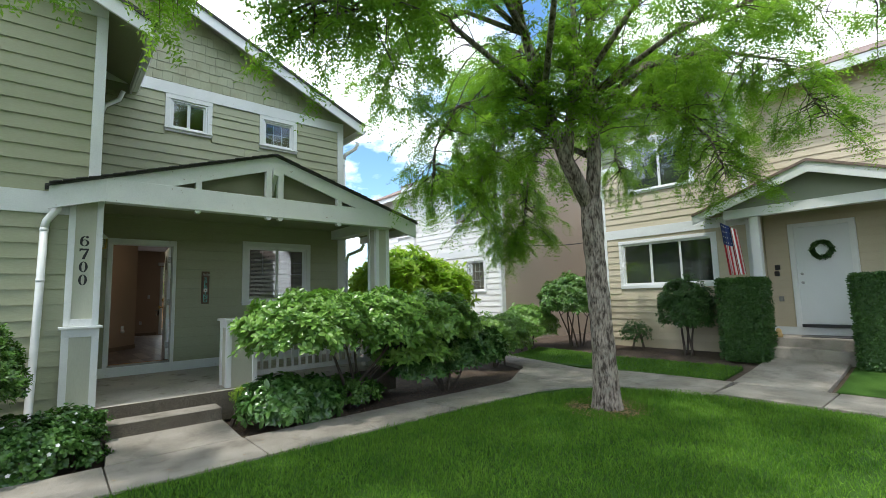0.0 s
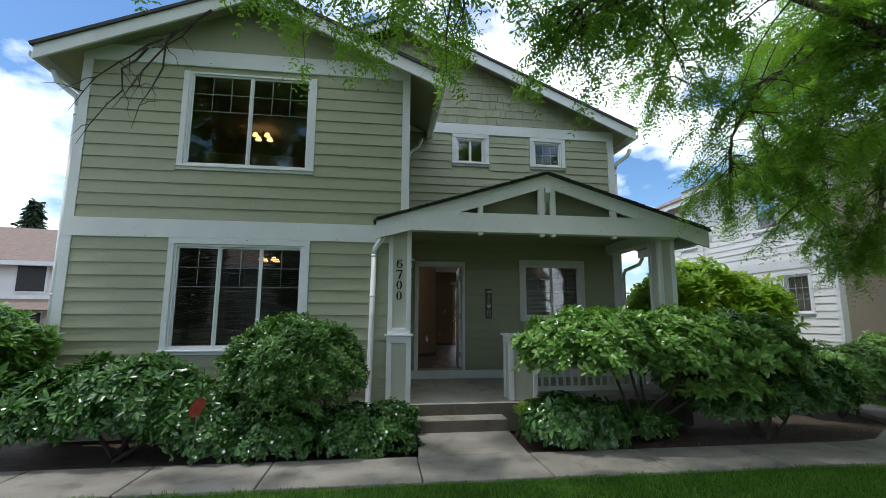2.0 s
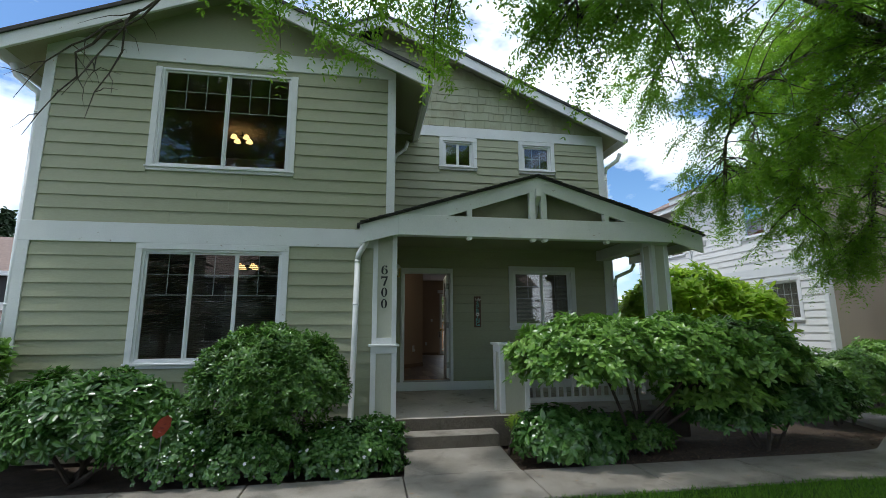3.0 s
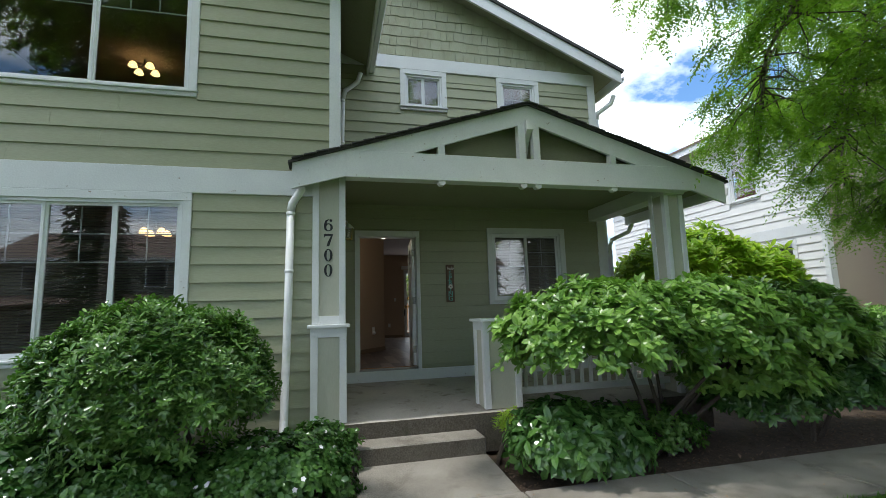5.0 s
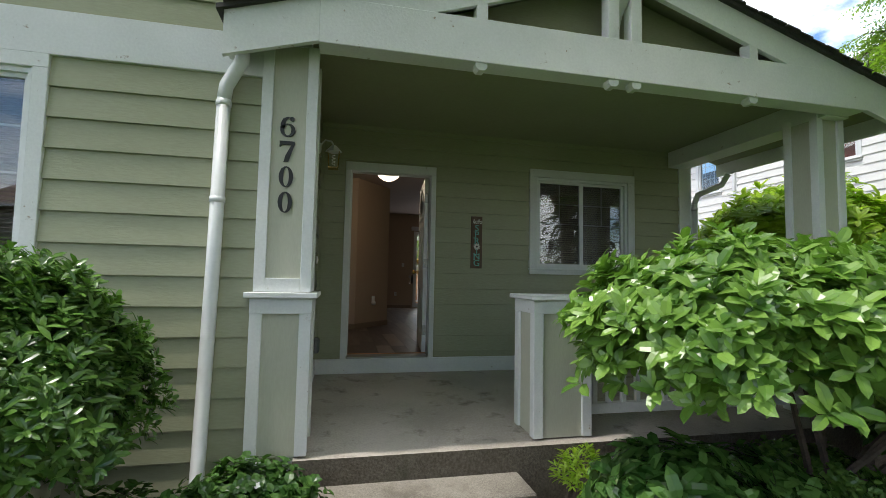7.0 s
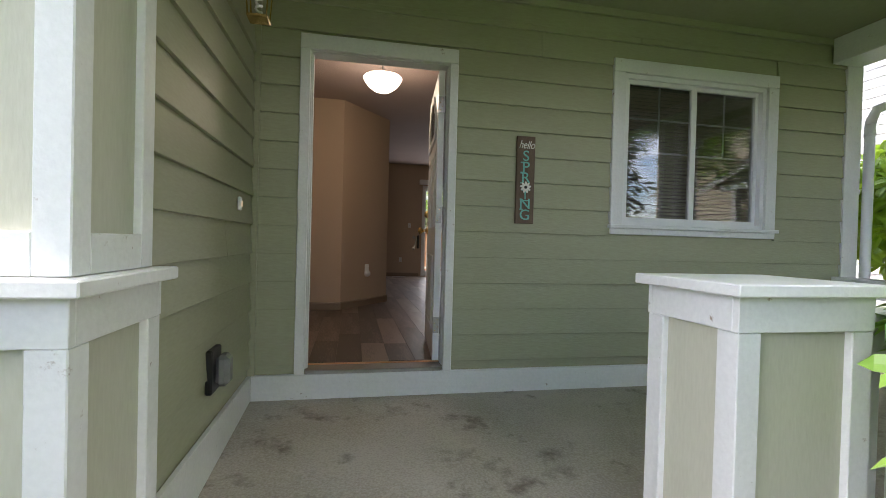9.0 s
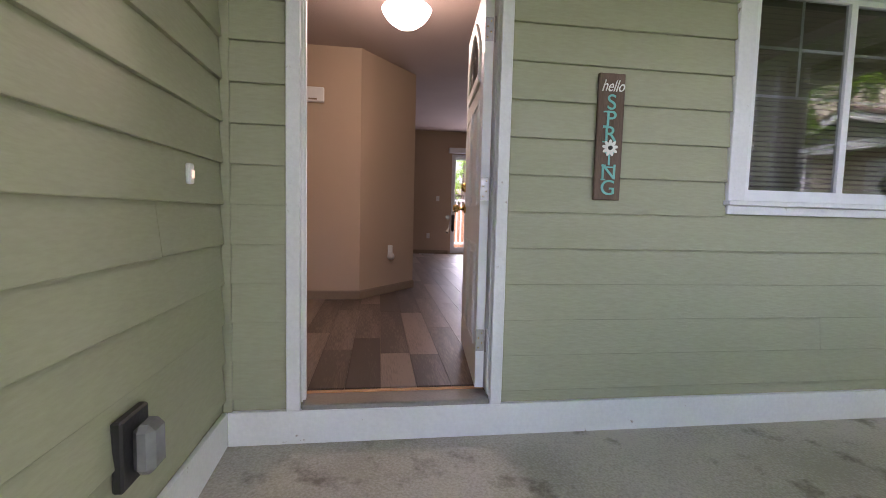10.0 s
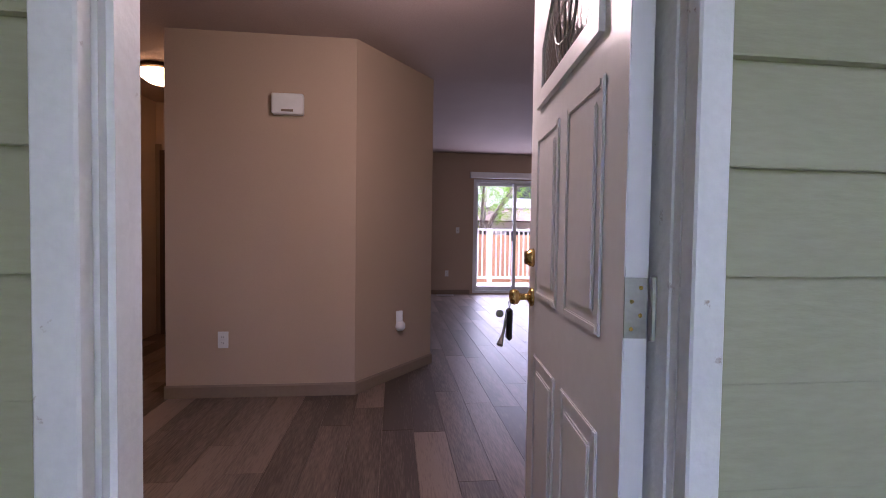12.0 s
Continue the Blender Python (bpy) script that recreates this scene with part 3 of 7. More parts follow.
# windows of the house
window("window_1", BAY, *UW, 2, "wide two-light upper window with white casing and grid bars", (3, 2, 0.40), casing=0.085, head=False)
window("window_2", BAY, *LW, 3, "three-light lower window with white casing and blinds", (2, 2, 0.40), casing=0.085, blinds=BLIND)
window("window_3", FRONT, *PW, 2, "white porch window with grid bars and lowered blinds", (2, 2, 0.50), casing=0.095, blinds=BLIND)
window("window_4", FRONT, *S1, 2, "small white two-light upper window", (1, 1, 1), casing=0.085)
window("window_5", FRONT, *S2, 1, "small white upper window with grid bars", (3, 2, 0.99), casing=0.085)

# ---- porch ----
bm = prism([(7.58, 0.415), (9.62, 0.535), (9.62, 0.0), (7.58, 0.0)], 0, 0.53, 5.20)
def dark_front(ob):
    """The front faces are stained, and riser shade is put into their dark colour."""
    ob.data.materials.append(SHADED_STAIN)
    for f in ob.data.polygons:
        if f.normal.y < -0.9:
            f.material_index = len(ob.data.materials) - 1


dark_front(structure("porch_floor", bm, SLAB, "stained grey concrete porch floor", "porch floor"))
bm = box((0.66, 2.02, 7.24, 7.575, 0.0, 0.255), bevel=0.012)
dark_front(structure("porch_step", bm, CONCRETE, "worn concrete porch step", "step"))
structure("porch_ceiling", box((0.53, 5.30, 7.62, 9.60, 3.25, 3.29)), SOFFIT, "sage green painted porch ceiling", "ceiling")


def pedestal(x0, x1, y0, y1, z0, z1, label, name="porch_pedestal"):
    p = thing(name, ((x0 + x1) / 2, (y0 + y1) / 2, z0), label, "pedestal", "porch pedestals")
    c, t, h = 0.075, 0.02, z1 - 0.035
    piece("panel", box((x0 + 0.022, x1 - 0.022, y0 + 0.022, y1 - 0.022, z0, h)), PANEL, p, "pale sage textured panel")
    for xa, xb in ((x0, x0 + c), (x1 - c, x1)):
        for ya, yb in ((y0, y0 + c), (y1 - c, y1)):
            piece("corner_board", box((xa, xb, ya, yb, z0 + 0.004, h - 0.10), bevel=0.003), WHITE, p)
    for s in ((x0 - 0.002, x1 + 0.002, y0 - 0.002, y0 + t), (x0 - 0.002, x1 + 0.002, y1 - t, y1 + 0.002), (x0 - 0.002, x0 + t, y0 + t, y1 - t), (x1 - t, x1 + 0.002, y0 + t, y1 - t)):
        piece("top_rail", box((*s, h - 0.10, h), bevel=0.002), WHITE, p)
    bm = bmesh.new()
    e = 0.035
    cuboid(bm, x0 - e, x1 + e, y0 - e, y1 + e, h, z1)
    for v in bm.verts:
        if v.co.z > h + 0.01:
            v.co.z += 0.012 if abs(v.co.x - (x0 + x1) / 2) < 0.01 else 0
    bmesh.ops.bevel(bm, geom=bm.edges[:], offset=0.004, segments=1, affect="EDGES")
    piece("cap", bm, WHITE, p, "chipped white painted cap")
    return p


pedestal(0.235, 0.61, 7.60, 8.03, 0.43, 1.46, "white-trimmed pale green pedestal against the corner of the house")
pedestal(2.17, 2.63, 7.65, 8.03, 0.43, 1.46, "white-trimmed pale green pedestal beside the porch steps")
pedestal(4.80, 5.19, 7.64, 8.04, 0.43, 1.46, "white-trimmed pale green pedestal at the outer porch corner")


def column(x0, x1, y0, y1, z0, z1, label):
    p = thing("porch_column", ((x0 + x1) / 2, (y0 + y1) / 2, z0), label, "column", "porch columns")
    c = 0.07
    piece("panel", box((x0 + 0.02, x1 - 0.02, y0 + 0.02, y1 - 0.02, z0, z1)), PANEL, p, "pale sage textured panel")
    for xa, xb in ((x0, x0 + c), (x1 - c, x1)):
        for ya, yb in ((y0, y0 + c), (y1 - c, y1)):
            piece("corner_board", box((xa, xb, ya, yb, z0 + 0.002, z1), bevel=0.003), WHITE, p)
    for s in ((x0 + c, x1 - c, y0, y0 + 0.018), (x1 - 0.018, x1, y0 + c, y1 - c), (x0 + c, x1 - c, y1 - 0.018, y1), (x0, x0 + 0.018, y0 + c, y1 - c)):
        piece("foot_board", box((*s, z0 + 0.002, z0 + 0.09), bevel=0.002), WHITE, p)
    return p


col_left = column(0.245, 0.60, 7.625, 8.0, 1.46, 3.10, "square white-trimmed porch column bearing black house numbers")
column(4.845, 5.15, 7.68, 8.0, 1.46, 3.10, "square white-trimmed outer porch column")

# porch gable
PZ, PK, PR = 3.19, 4.06, (4.06 - 3.19) / 2.77
XL, XP, XR = 0.035, 2.80, 5.65


def porch_slope(x):
    return PK - abs(x - XP) * (PK - PZ) / (XP - XL if x < XP else XR - XP)


y0, y1 = 7.46, 7.50
fascia("trim_rake", [(XL, 2.91), (XL, PZ), (XP, PK), (XP, PK - 0.22), (0.95, porch_slope(0.95) - 0.24), (0.60, 3.07)], y0, y1, "white porch gable board")
fascia("trim_rake", [(XR, 2.90), (XR, PZ), (XP, PK), (XP, PK - 0.22), (4.75, porch_slope(4.75) - 0.24), (5.10, 3.07)], y0, y1, "white porch gable board")
structure("porch_beam", box((0.60, 5.10, 7.455, 7.62, 3.06, 3.37), bevel=0.004), WHITE, "white porch beam across the gable", "beam")
structure("porch_beam", box((4.86, 5.13, 7.62, 9.58, 3.05, 3.25), bevel=0.004), WHITE, "white porch beam to the house wall", "beam")
structure("porch_gable_wall", prism([(0.95, 3.33), (4.75, 3.33), (XP, PK - 0.1)], 1, 7.72, 7.78), SAGE, "shaded green boards behind the porch truss", "wall")
truss = thing("porch_truss", (XP, 7.47, 3.37), "white posts and brackets of the porch gable", "truss")
for x, w in ((1.69, 0.08), (2.71, 0.09), (2.90, 0.09), (3.96, 0.08)):
    piece("post", box((x - w / 2, x + w / 2, 7.462, 7.56, 3.365, porch_slope(x) - 0.20), bevel=0.003), WHITE, truss)
bm = prism([(7.42, 3.74), (7.42, 3.86), (7.70, 3.86), (7.72, 3.44), (7.64, 3.44), (7.56, 3.62)], 0, 2.765, 2.845)
piece("bracket", bm, WHITE, truss, "curved white bracket")
for x in (1.69, 2.71, 2.90, 3.955):
    piece("peg", prism([(x - 0.04, 3.06), (x - 0.04, 3.03), (x - 0.02, 3.01), (x + 0.02, 3.01), (x + 0.04, 3.03), (x + 0.04, 3.06)], 1, 7.47, 7.55), WHITE, truss)
for sx, ex in ((XL, XP), (XR, XP)):
    d = -0.04 if sx < ex else 0.04
    bm = prism([(sx + d, PZ - 0.012), (ex, PK), (ex, PK + 0.03), (sx + d, PZ + 0.018)], 1, 7.43, 9.60)
    structure("porch_roof", bm, ROOF, "dark asphalt shingles with a ragged edge", "roof")
    bm = prism([(sx, PZ - 0.06), (ex, PK - 0.05), (ex, PK - 0.02), (sx, PZ - 0.03)], 1, 7.50, 9.60)
    structure("soffit", bm, SAGE, "sage green underside of the porch roof", "soffit")
rnd = random.Random(8)
for side, (sx, ex) in enumerate(((XL, XP), (XR, XP))):
    n = 22
    roof = tagged(new("porch_roof_edge"), "curled dark shingle edge along the porch gable", "roof", "", "structure")
    for k in range(n):
        a, b = sx + (ex - sx) * k / n, sx + (ex - sx) * (k + 0.96) / n
        za, zb = porch_slope(a) + 0.034, porch_slope(b) + 0.030
        y = 7.405 + rnd.uniform(-0.012, 0.012)
        piece("shingle", prism([(a, za), (b, zb), (b, zb + 0.010), (a, za + 0.014)], 1, y, 7.62 + rnd.uniform(0, 0.05)), ROOF, roof)
structure("trim_eave", box((XR - 0.04, XR, 7.50, 9.60, 2.99, PZ - 0.05)), WHITE, "white porch eave board", "trim")
structure("trim_eave", box((XL, XL + 0.04, 7.50, 7.66, 2.97, PZ - 0.05)), WHITE, "white porch eave board", "trim")

# porch rails
def railing(x0, x1, ya, yb, along_x=True):
    r = thing("porch_railing", (x0, ya, 0.43), "painted wooden porch railing with square balusters", "railing", "porch railings")
    if along_x:
        piece("top_rail", box((x0, x1, ya, yb, 1.31, 1.36), bevel=0.004), WHITE, r)
        piece("upper_rail", box((x0, x1, ya + 0.03, yb - 0.03, 1.21, 1.31), bevel=0.003), WHITE, r)
        piece("bottom_rail", box((x0, x1, ya + 0.03, yb - 0.03, 0.54, 0.62), bevel=0.003), WHITE, r)
        n = int((x1 - x0) / 0.125)
        for i in range(1, n):
            x = x0 + (x1 - x0) * i / n
            piece("baluster", box((x - 0.018, x + 0.018, (ya + yb) / 2 - 0.018, (ya + yb) / 2 + 0.018, 0.62, 1.21)), WHITE, r)
    else:
        piece("top_rail", box((x0, x1, ya, yb, 1.31, 1.36), bevel=0.004), WHITE, r)
        piece("upper_rail", box((x0 + 0.03, x1 - 0.03, ya, yb, 1.21, 1.31), bevel=0.003), WHITE, r)
        piece("bottom_rail", box((x0 + 0.03, x1 - 0.03, ya, yb, 0.58, 0.66), bevel=0.003), WHITE, r)
        n = int((yb - ya) / 0.125)
        for i in range(1, n):
            y = ya + (yb - ya) * i / n
            piece("baluster", box(((x0 + x1) / 2 - 0.018, (x0 + x1) / 2 + 0.018, y - 0.018, y + 0.018, 0.66, 1.21)), WHITE, r)


railing(2.635, 4.795, 7.78, 7.90)
railing(4.93, 5.06, 8.06, 9.59, False)

# ---- entrance door ----
door = thing("door_1", (1.3, 9.62, 0.69), "white entrance door standing open with key in the lock", "door", "", "structure")
for s in ((0.80, 0.862, 0.69, 2.745), (1.757, 1.815, 0.69, 2.745)):
    piece("casing", FRONT.slab((*s, -0.005, 0.030), bevel=0.004), WHITE, door, "worn white casing")
piece("casing", FRONT.slab((0.80, 1.815, 2.745, 2.84, -0.005, 0.032), bevel=0.004), WHITE, door)
for s in ((0.840, 0.868, 0.72, 2.76), (1.757, 1.769, 0.72, 2.76)):
    piece("jamb", FRONT.slab((*s, -0.116, -0.006)), WHITE, door)
    a = s[0] + (0.028 if s[0] < 1 else -0.005)
    piece("stop", FRONT.slab((a, a + 0.011, 0.72, 2.73, -0.060, -0.025)), WHITE, door)
piece("jamb_head", FRONT.slab((0.868, 1.757, 2.74, 2.76, -0.116, -0.006)), WHITE, door)
piece("threshold", FRONT.slab((0.868, 1.757, 0.675, 0.715, -0.12, 0.02), bevel=0.006), STEEL, door, "scuffed aluminium threshold")
piece("threshold_wood", FRONT.slab((0.868, 1.757, 0.70, 0.722, -0.135, -0.12)), CEDAR, door)
LEAF_W, LEAF_Z0, LEAF_Z1, LEAF_T = 0.86, 0.735, 2.735, 0.044
leaf = Face((1.703, 9.702, 0), Vector((0.098, 0.995, 0)).normalized(), Vector((-0.995, 0.098, 0)).normalized())


def leaf_block(u0, u1, z0, z1, d0, d1, bevel=0.0):
    bm = bmesh.new()
    vs = [bm.verts.new(leaf.p(u, z, d)) for z in (z0, z1) for u, d in ((u0, d0), (u1, d0), (u1, d1), (u0, d1))]
    for q in ((3, 2, 1, 0), (4, 5, 6, 7), (0, 1, 5, 4), (1, 2, 6, 5), (2, 3, 7, 6), (3, 0, 4, 7)):
        bm.faces.new([vs[i] for i in q])
    bmesh.ops.recalc_face_normals(bm, faces=bm.faces[:])
    if bevel:
        bmesh.ops.bevel(bm, geom=bm.edges[:], offset=bevel, segments=2, affect="EDGES")
    return bm


slab = piece("leaf", leaf_block(0, LEAF_W, LEAF_Z0, LEAF_Z1, -LEAF_T, 0.0, 0.002), VINYL, door, "white panelled door leaf")
# raised panels and light of the leaf
PANELS = [(0.115, 0.395, 0.93, 1.46), (0.465, 0.745, 0.93, 1.46), (0.115, 0.395, 1.66, 2.20), (0.465, 0.745, 1.66, 2.20)]
for u0, u1, z0, z1 in PANELS:
    for s in ((u0, u0 + 0.02, z0, z1), (u1 - 0.02, u1, z0, z1), (u0 + 0.02, u1 - 0.02, z0, z0 + 0.02), (u0 + 0.02, u1 - 0.02, z1 - 0.02, z1)):
        under(finish("moulding", leaf_block(*s, -0.002, 0.006, 0.003), VINYL), slab)
    under(finish("raised_panel", leaf_block(u0 + 0.045, u1 - 0.045, z0 + 0.045, z1 - 0.045, -0.002, 0.007, 0.006), VINYL), slab)


def leaf_outline(points, d0, d1):
    bm = bmesh.new()
    a = [bm.verts.new(leaf.p(u, z, d0)) for u, z in points]
    b = [bm.verts.new(leaf.p(u, z, d1)) for u, z in points]
    bm.faces.new(a)
    bm.faces.new(b[::-1])
    for i in range(len(a)):
        j = (i + 1) % len(a)
        bm.faces.new((a[j], a[i], b[i], b[j]))
    bmesh.ops.recalc_face_normals(bm, faces=bm.faces[:])
    return bm


def arch(u0, u1, z0, z1, rise, n=14):
    pts = [(u0, z0), (u1, z0)]
    for i in range(n + 1):
        f = i / n
        u = u1 + (u0 - u1) * f
        pts.append((u, z1 + rise * math.sin(math.pi * f)))
    return pts


FANGLASS = surface("dim leaded glass", (0.05, 0.045, 0.04), (0.16, 0.15, 0.135), 0.08, 14, 60, 0.2)
outer, inner = arch(0.13, 0.73, 2.29, 2.49, 0.19), arch(0.185, 0.675, 2.345, 2.47, 0.155)
bm = bmesh.new()
rings = []
for pts, d in ((outer, 0.0), (outer, 0.014), (inner, 0.010), (inner, 0.0)):
    rings.append([bm.verts.new(leaf.p(u, z, d)) for u, z in pts])
for r, q in zip(rings, rings[1:]):
    for i in range(len(r)):
        j = (i + 1) % len(r)
        bm.faces.new((r[i], r[j], q[j], q[i]))
bmesh.ops.recalc_face_normals(bm, faces=bm.faces[:])
under(finish("light_frame", bm, VINYL), slab)
under(finish("fanlight", leaf_outline(inner, -0.002, 0.003), FANGLASS, None, "leaded arched glass"), slab)
bm = bmesh.new()
for u in (0.27, 0.35, 0.43, 0.51, 0.59):
    tube(bm, [leaf.p(0.43 + (u - 0.43) * 0.35, 2.35, 0.004), leaf.p(u, 2.60 - abs(u - 0.43) * 0.35, 0.004)], 0.002, 5)
tube(bm, [leaf.p(0.43 + 0.10 * math.cos(a), 2.45 + 0.05 * math.sin(a), 0.004) for a in [i * 0.5236 for i in range(13)]], 0.002, 5)
under(finish("leading", bm, STEEL), slab)
# lock and knob
bm = bmesh.new()
lathe(bm, [(0.0, 0), (0.033, 0.0), (0.033, 0.008), (0.022, 0.014), (0.012, 0.020), (0.012, 0.045), (0.024, 0.052), (0.029, 0.065), (0.024, 0.080), (0.0, 0.084)], (0, 0, 0), 20, "x")
ROT = Matrix.Rotation(math.atan2(leaf.n.y, leaf.n.x), 4, "Z")
for v in bm.verts:
    v.co = ROT @ v.co
bmesh.ops.translate(bm, vec=leaf.p(LEAF_W - 0.065, 1.65, 0), verts=bm.verts[:])
under(shade_smooth(finish("knob", bm, BRASS, None, "polished brass knob")), slab)
bm = bmesh.new()
lathe(bm, [(0.0, 0), (0.033, 0.0), (0.031, 0.014), (0.024, 0.022), (0.022, 0.030), (0.0, 0.032)], (0, 0, 0), 20, "x")
for v in bm.verts:
    v.co = ROT @ v.co
bmesh.ops.translate(bm, vec=leaf.p(LEAF_W - 0.065, 1.79, 0), verts=bm.verts[:])
under(shade_smooth(finish("deadbolt", bm, BRASS, None, "polished brass deadbolt")), slab)
for z in (0.98, 1.74, 2.50):
    under(finish("hinge", leaf_block(-0.003, 0.0, z - 0.055, z + 0.055, -LEAF_T + 0.003, 0.0), STEEL, None, "grey steel hinge"), slab)
    bm = bmesh.new()
    tube(bm, [leaf.p(-0.006, z - 0.058, -0.051), leaf.p(-0.006, z + 0.058, -0.051)], 0.007, 8)
    under(finish("hinge_pin", bm, STEEL), slab)
    for k in range(4):
        bm = bmesh.new()
        lathe(bm, [(0.0, -0.005), (0.004, -0.0045), (0.003, -0.0025)], leaf.p(0, z - 0.038 + 0.025 * k, -0.012 - 0.016 * (k % 2)), 8, "y")
        under(finish("screw", bm, BRASS), slab)
# keys hanging from the lock
keys = thing("key_ring", leaf.p(LEAF_W - 0.065, 1.59, 0.075), "bunch of keys with black fob hanging from the door knob", "keys")
c = leaf.p(LEAF_W - 0.065, 1.59, 0.082)
bm = bmesh.new()
tube(bm, [c + Vector((0, 0.012 * math.sin(a), 0.012 * math.cos(a) + 0.035)) for a in [i * 0.5236 for i in range(13)]], 0.0015, 6)
piece("ring", bm, STEEL, keys)
piece("fob", box((c.x - 0.010, c.x + 0.010, c.y - 0.018, c.y + 0.018, c.z - 0.095, c.z + 0.02), bevel=0.008), BLACK, keys, "black plastic car fob")
bm = tube(bmesh.new(), [c + Vector((-0.01, 0, 0.0)), c + Vector((-0.03, -0.03, -0.07)), c + Vector((-0.045, -0.05, -0.10))], [0.004, 0.005, 0.012], 6)
piece("key", bm, STEEL, keys)
bm = lathe(bmesh.new(), [(0, -0.002), (0.014, -0.002), (0.014, 0.002), (0, 0.002)], c + Vector((-0.035, 0, 0.0)), 14, "y")
piece("tag", bm, STEEL, keys, "round steel tag")


# ---- things on the porch ----
def text(name, words, size, at, material, parent, deep=0.004, spread=1.0, shear=0.0, bold=0.0):
    cu = bpy.data.curves.new(name, "FONT")
    cu.body, cu.size, cu.extrude, cu.align_x, cu.align_y, cu.shear, cu.offset = words, size, deep, "CENTER", "CENTER", shear, bold
    ob = bpy.data.objects.new(name, cu)
    scene.collection.objects.link(ob)
    dg = bpy.context.evaluated_depsgraph_get()
    me = bpy.data.meshes.new_from_object(ob.evaluated_get(dg))
    bpy.data.objects.remove(ob)
    me.materials.clear()
    me.materials.append(material)
    me.transform(Matrix.Translation(at) @ Matrix.Rotation(math.pi / 2, 4, "X") @ Matrix.Diagonal((spread, 1, 1, 1)))
    return under(new(name, me), parent)


# house numbers on the column
def ring_digit(bm, x, z, w, h, stroke, hair, y0, y1, sides=28):
    """An upright oval with thick flanks and thin top and foot."""
    rows = []
    for rx, rz, y in ((w / 2, h / 2, y0), (w / 2, h / 2, y1), (w / 2 - stroke, h / 2 - hair, y1), (w / 2 - stroke, h / 2 - hair, y0)):
        rows.append([bm.verts.new((x + rx * math.cos(2 * math.pi * k / sides), y, z + rz * math.sin(2 * math.pi * k / sides))) for k in range(sides)])
    for a, b in zip(rows, rows[1:] + rows[:1]):
        for k in range(sides):
            bm.faces.new((a[k], a[(k + 1) % sides], b[(k + 1) % sides], b[k]))


def digit_mesh(d, x, z, w, h, y0, y1):
    """A bold old-style numeral centred on x, z."""
    if d == "7":
        bm = prism([(x - w / 2, z + h / 2), (x + w / 2, z + h / 2), (x + w / 2, z + h * 0.40), (x + w * 0.10, z - h / 2), (x - w * 0.20, z - h / 2), (x - w * 0.08, z - h * 0.18), (x + w * 0.28, z + h * 0.33), (x - w * 0.36, z + h * 0.33), (x - w * 0.40, z + h * 0.22), (x - w / 2, z + h * 0.22)], 1, y1, y0)
    else:
        bm = bmesh.new()
        if d == "6":
            ring_digit(bm, x, z - h * 0.18, w, h * 0.64, w * 0.27, h * 0.06, y0, y1)
            path = [(-0.36, -0.12), (-0.34, 0.12), (-0.22, 0.34), (0.02, 0.455), (0.22, 0.44)]
            wide = [0.13, 0.13, 0.11, 0.05, 0.04]
            rows = []
            for (u, v), r in zip(path, wide):
                rows.append([bm.verts.new((x + (u + e * r) * w, y, z + (v - e * r * 0.25) * h)) for e, y in ((-1, y1), (1, y1), (1, y0), (-1, y0))])
            for a, b in zip(rows, rows[1:]):
                for k in range(4):
                    bm.faces.new((a[k], a[(k + 1) % 4], b[(k + 1) % 4], b[k]))
            lathe(bm, [(0.0, 0.0), (w * 0.15, 0.0), (w * 0.15, y1 - y0), (0.0, y1 - y0)], (x + w * 0.27, y0, z + h * 0.37), 14, "y")
        else:
            ring_digit(bm, x, z, w * 0.94, h, w * 0.28, h * 0.055, y0, y1)
        bmesh.ops.recalc_face_normals(bm, faces=bm.faces[:])
    return bm


for k, d in enumerate("6700"):
    n = thing("house_number", (0.415, 7.64, 2.55 - 0.168 * k), "black metal house number on the porch column", "house number", "house numbers")
    piece("digit", digit_mesh(d, 0.415, 2.55 - 0.168 * k, 0.096, 0.138, 7.634, 7.645), BLACK, n)

# spring sign
sign = thing("hello_spring_sign", (2.302, 9.59, 1.697), "narrow brown wooden sign with white and turquoise lettering", "sign")
piece("board", box((2.236, 2.368, 9.578, 9.598, 1.697, 2.297), bevel=0.003), SIGNWOOD, sign, "dark stained board")
text("hello", "hello", 0.078, (2.304, 9.576, 2.236), PETAL, sign, 0.002, 0.74, 0.4, 0.0)
for ch, z, mat in (("S", 2.158, TEAL), ("P", 2.082, TEAL), ("R", 2.009, TEAL), ("I", 1.889, TEAL), ("N", 1.829, TEAL), ("G", 1.754, TEAL)):
    text("letter", ch, 0.102 if ch != "I" else 0.082, (2.302, 9.576, z), mat, sign, 0.003, 1.06, 0.0, 0.0)
    for dz in ((0.034, -0.034) if ch in "PRIN" else ()):
        piece("serif", box((2.282 - (0.018 if ch != "I" else 0.0), 2.312 - (0.026 if ch != "I" else 0.0) + (0.012 if ch == "I" else 0), 9.573, 9.578, z + dz - 0.003, z + dz + 0.003)), mat, sign)
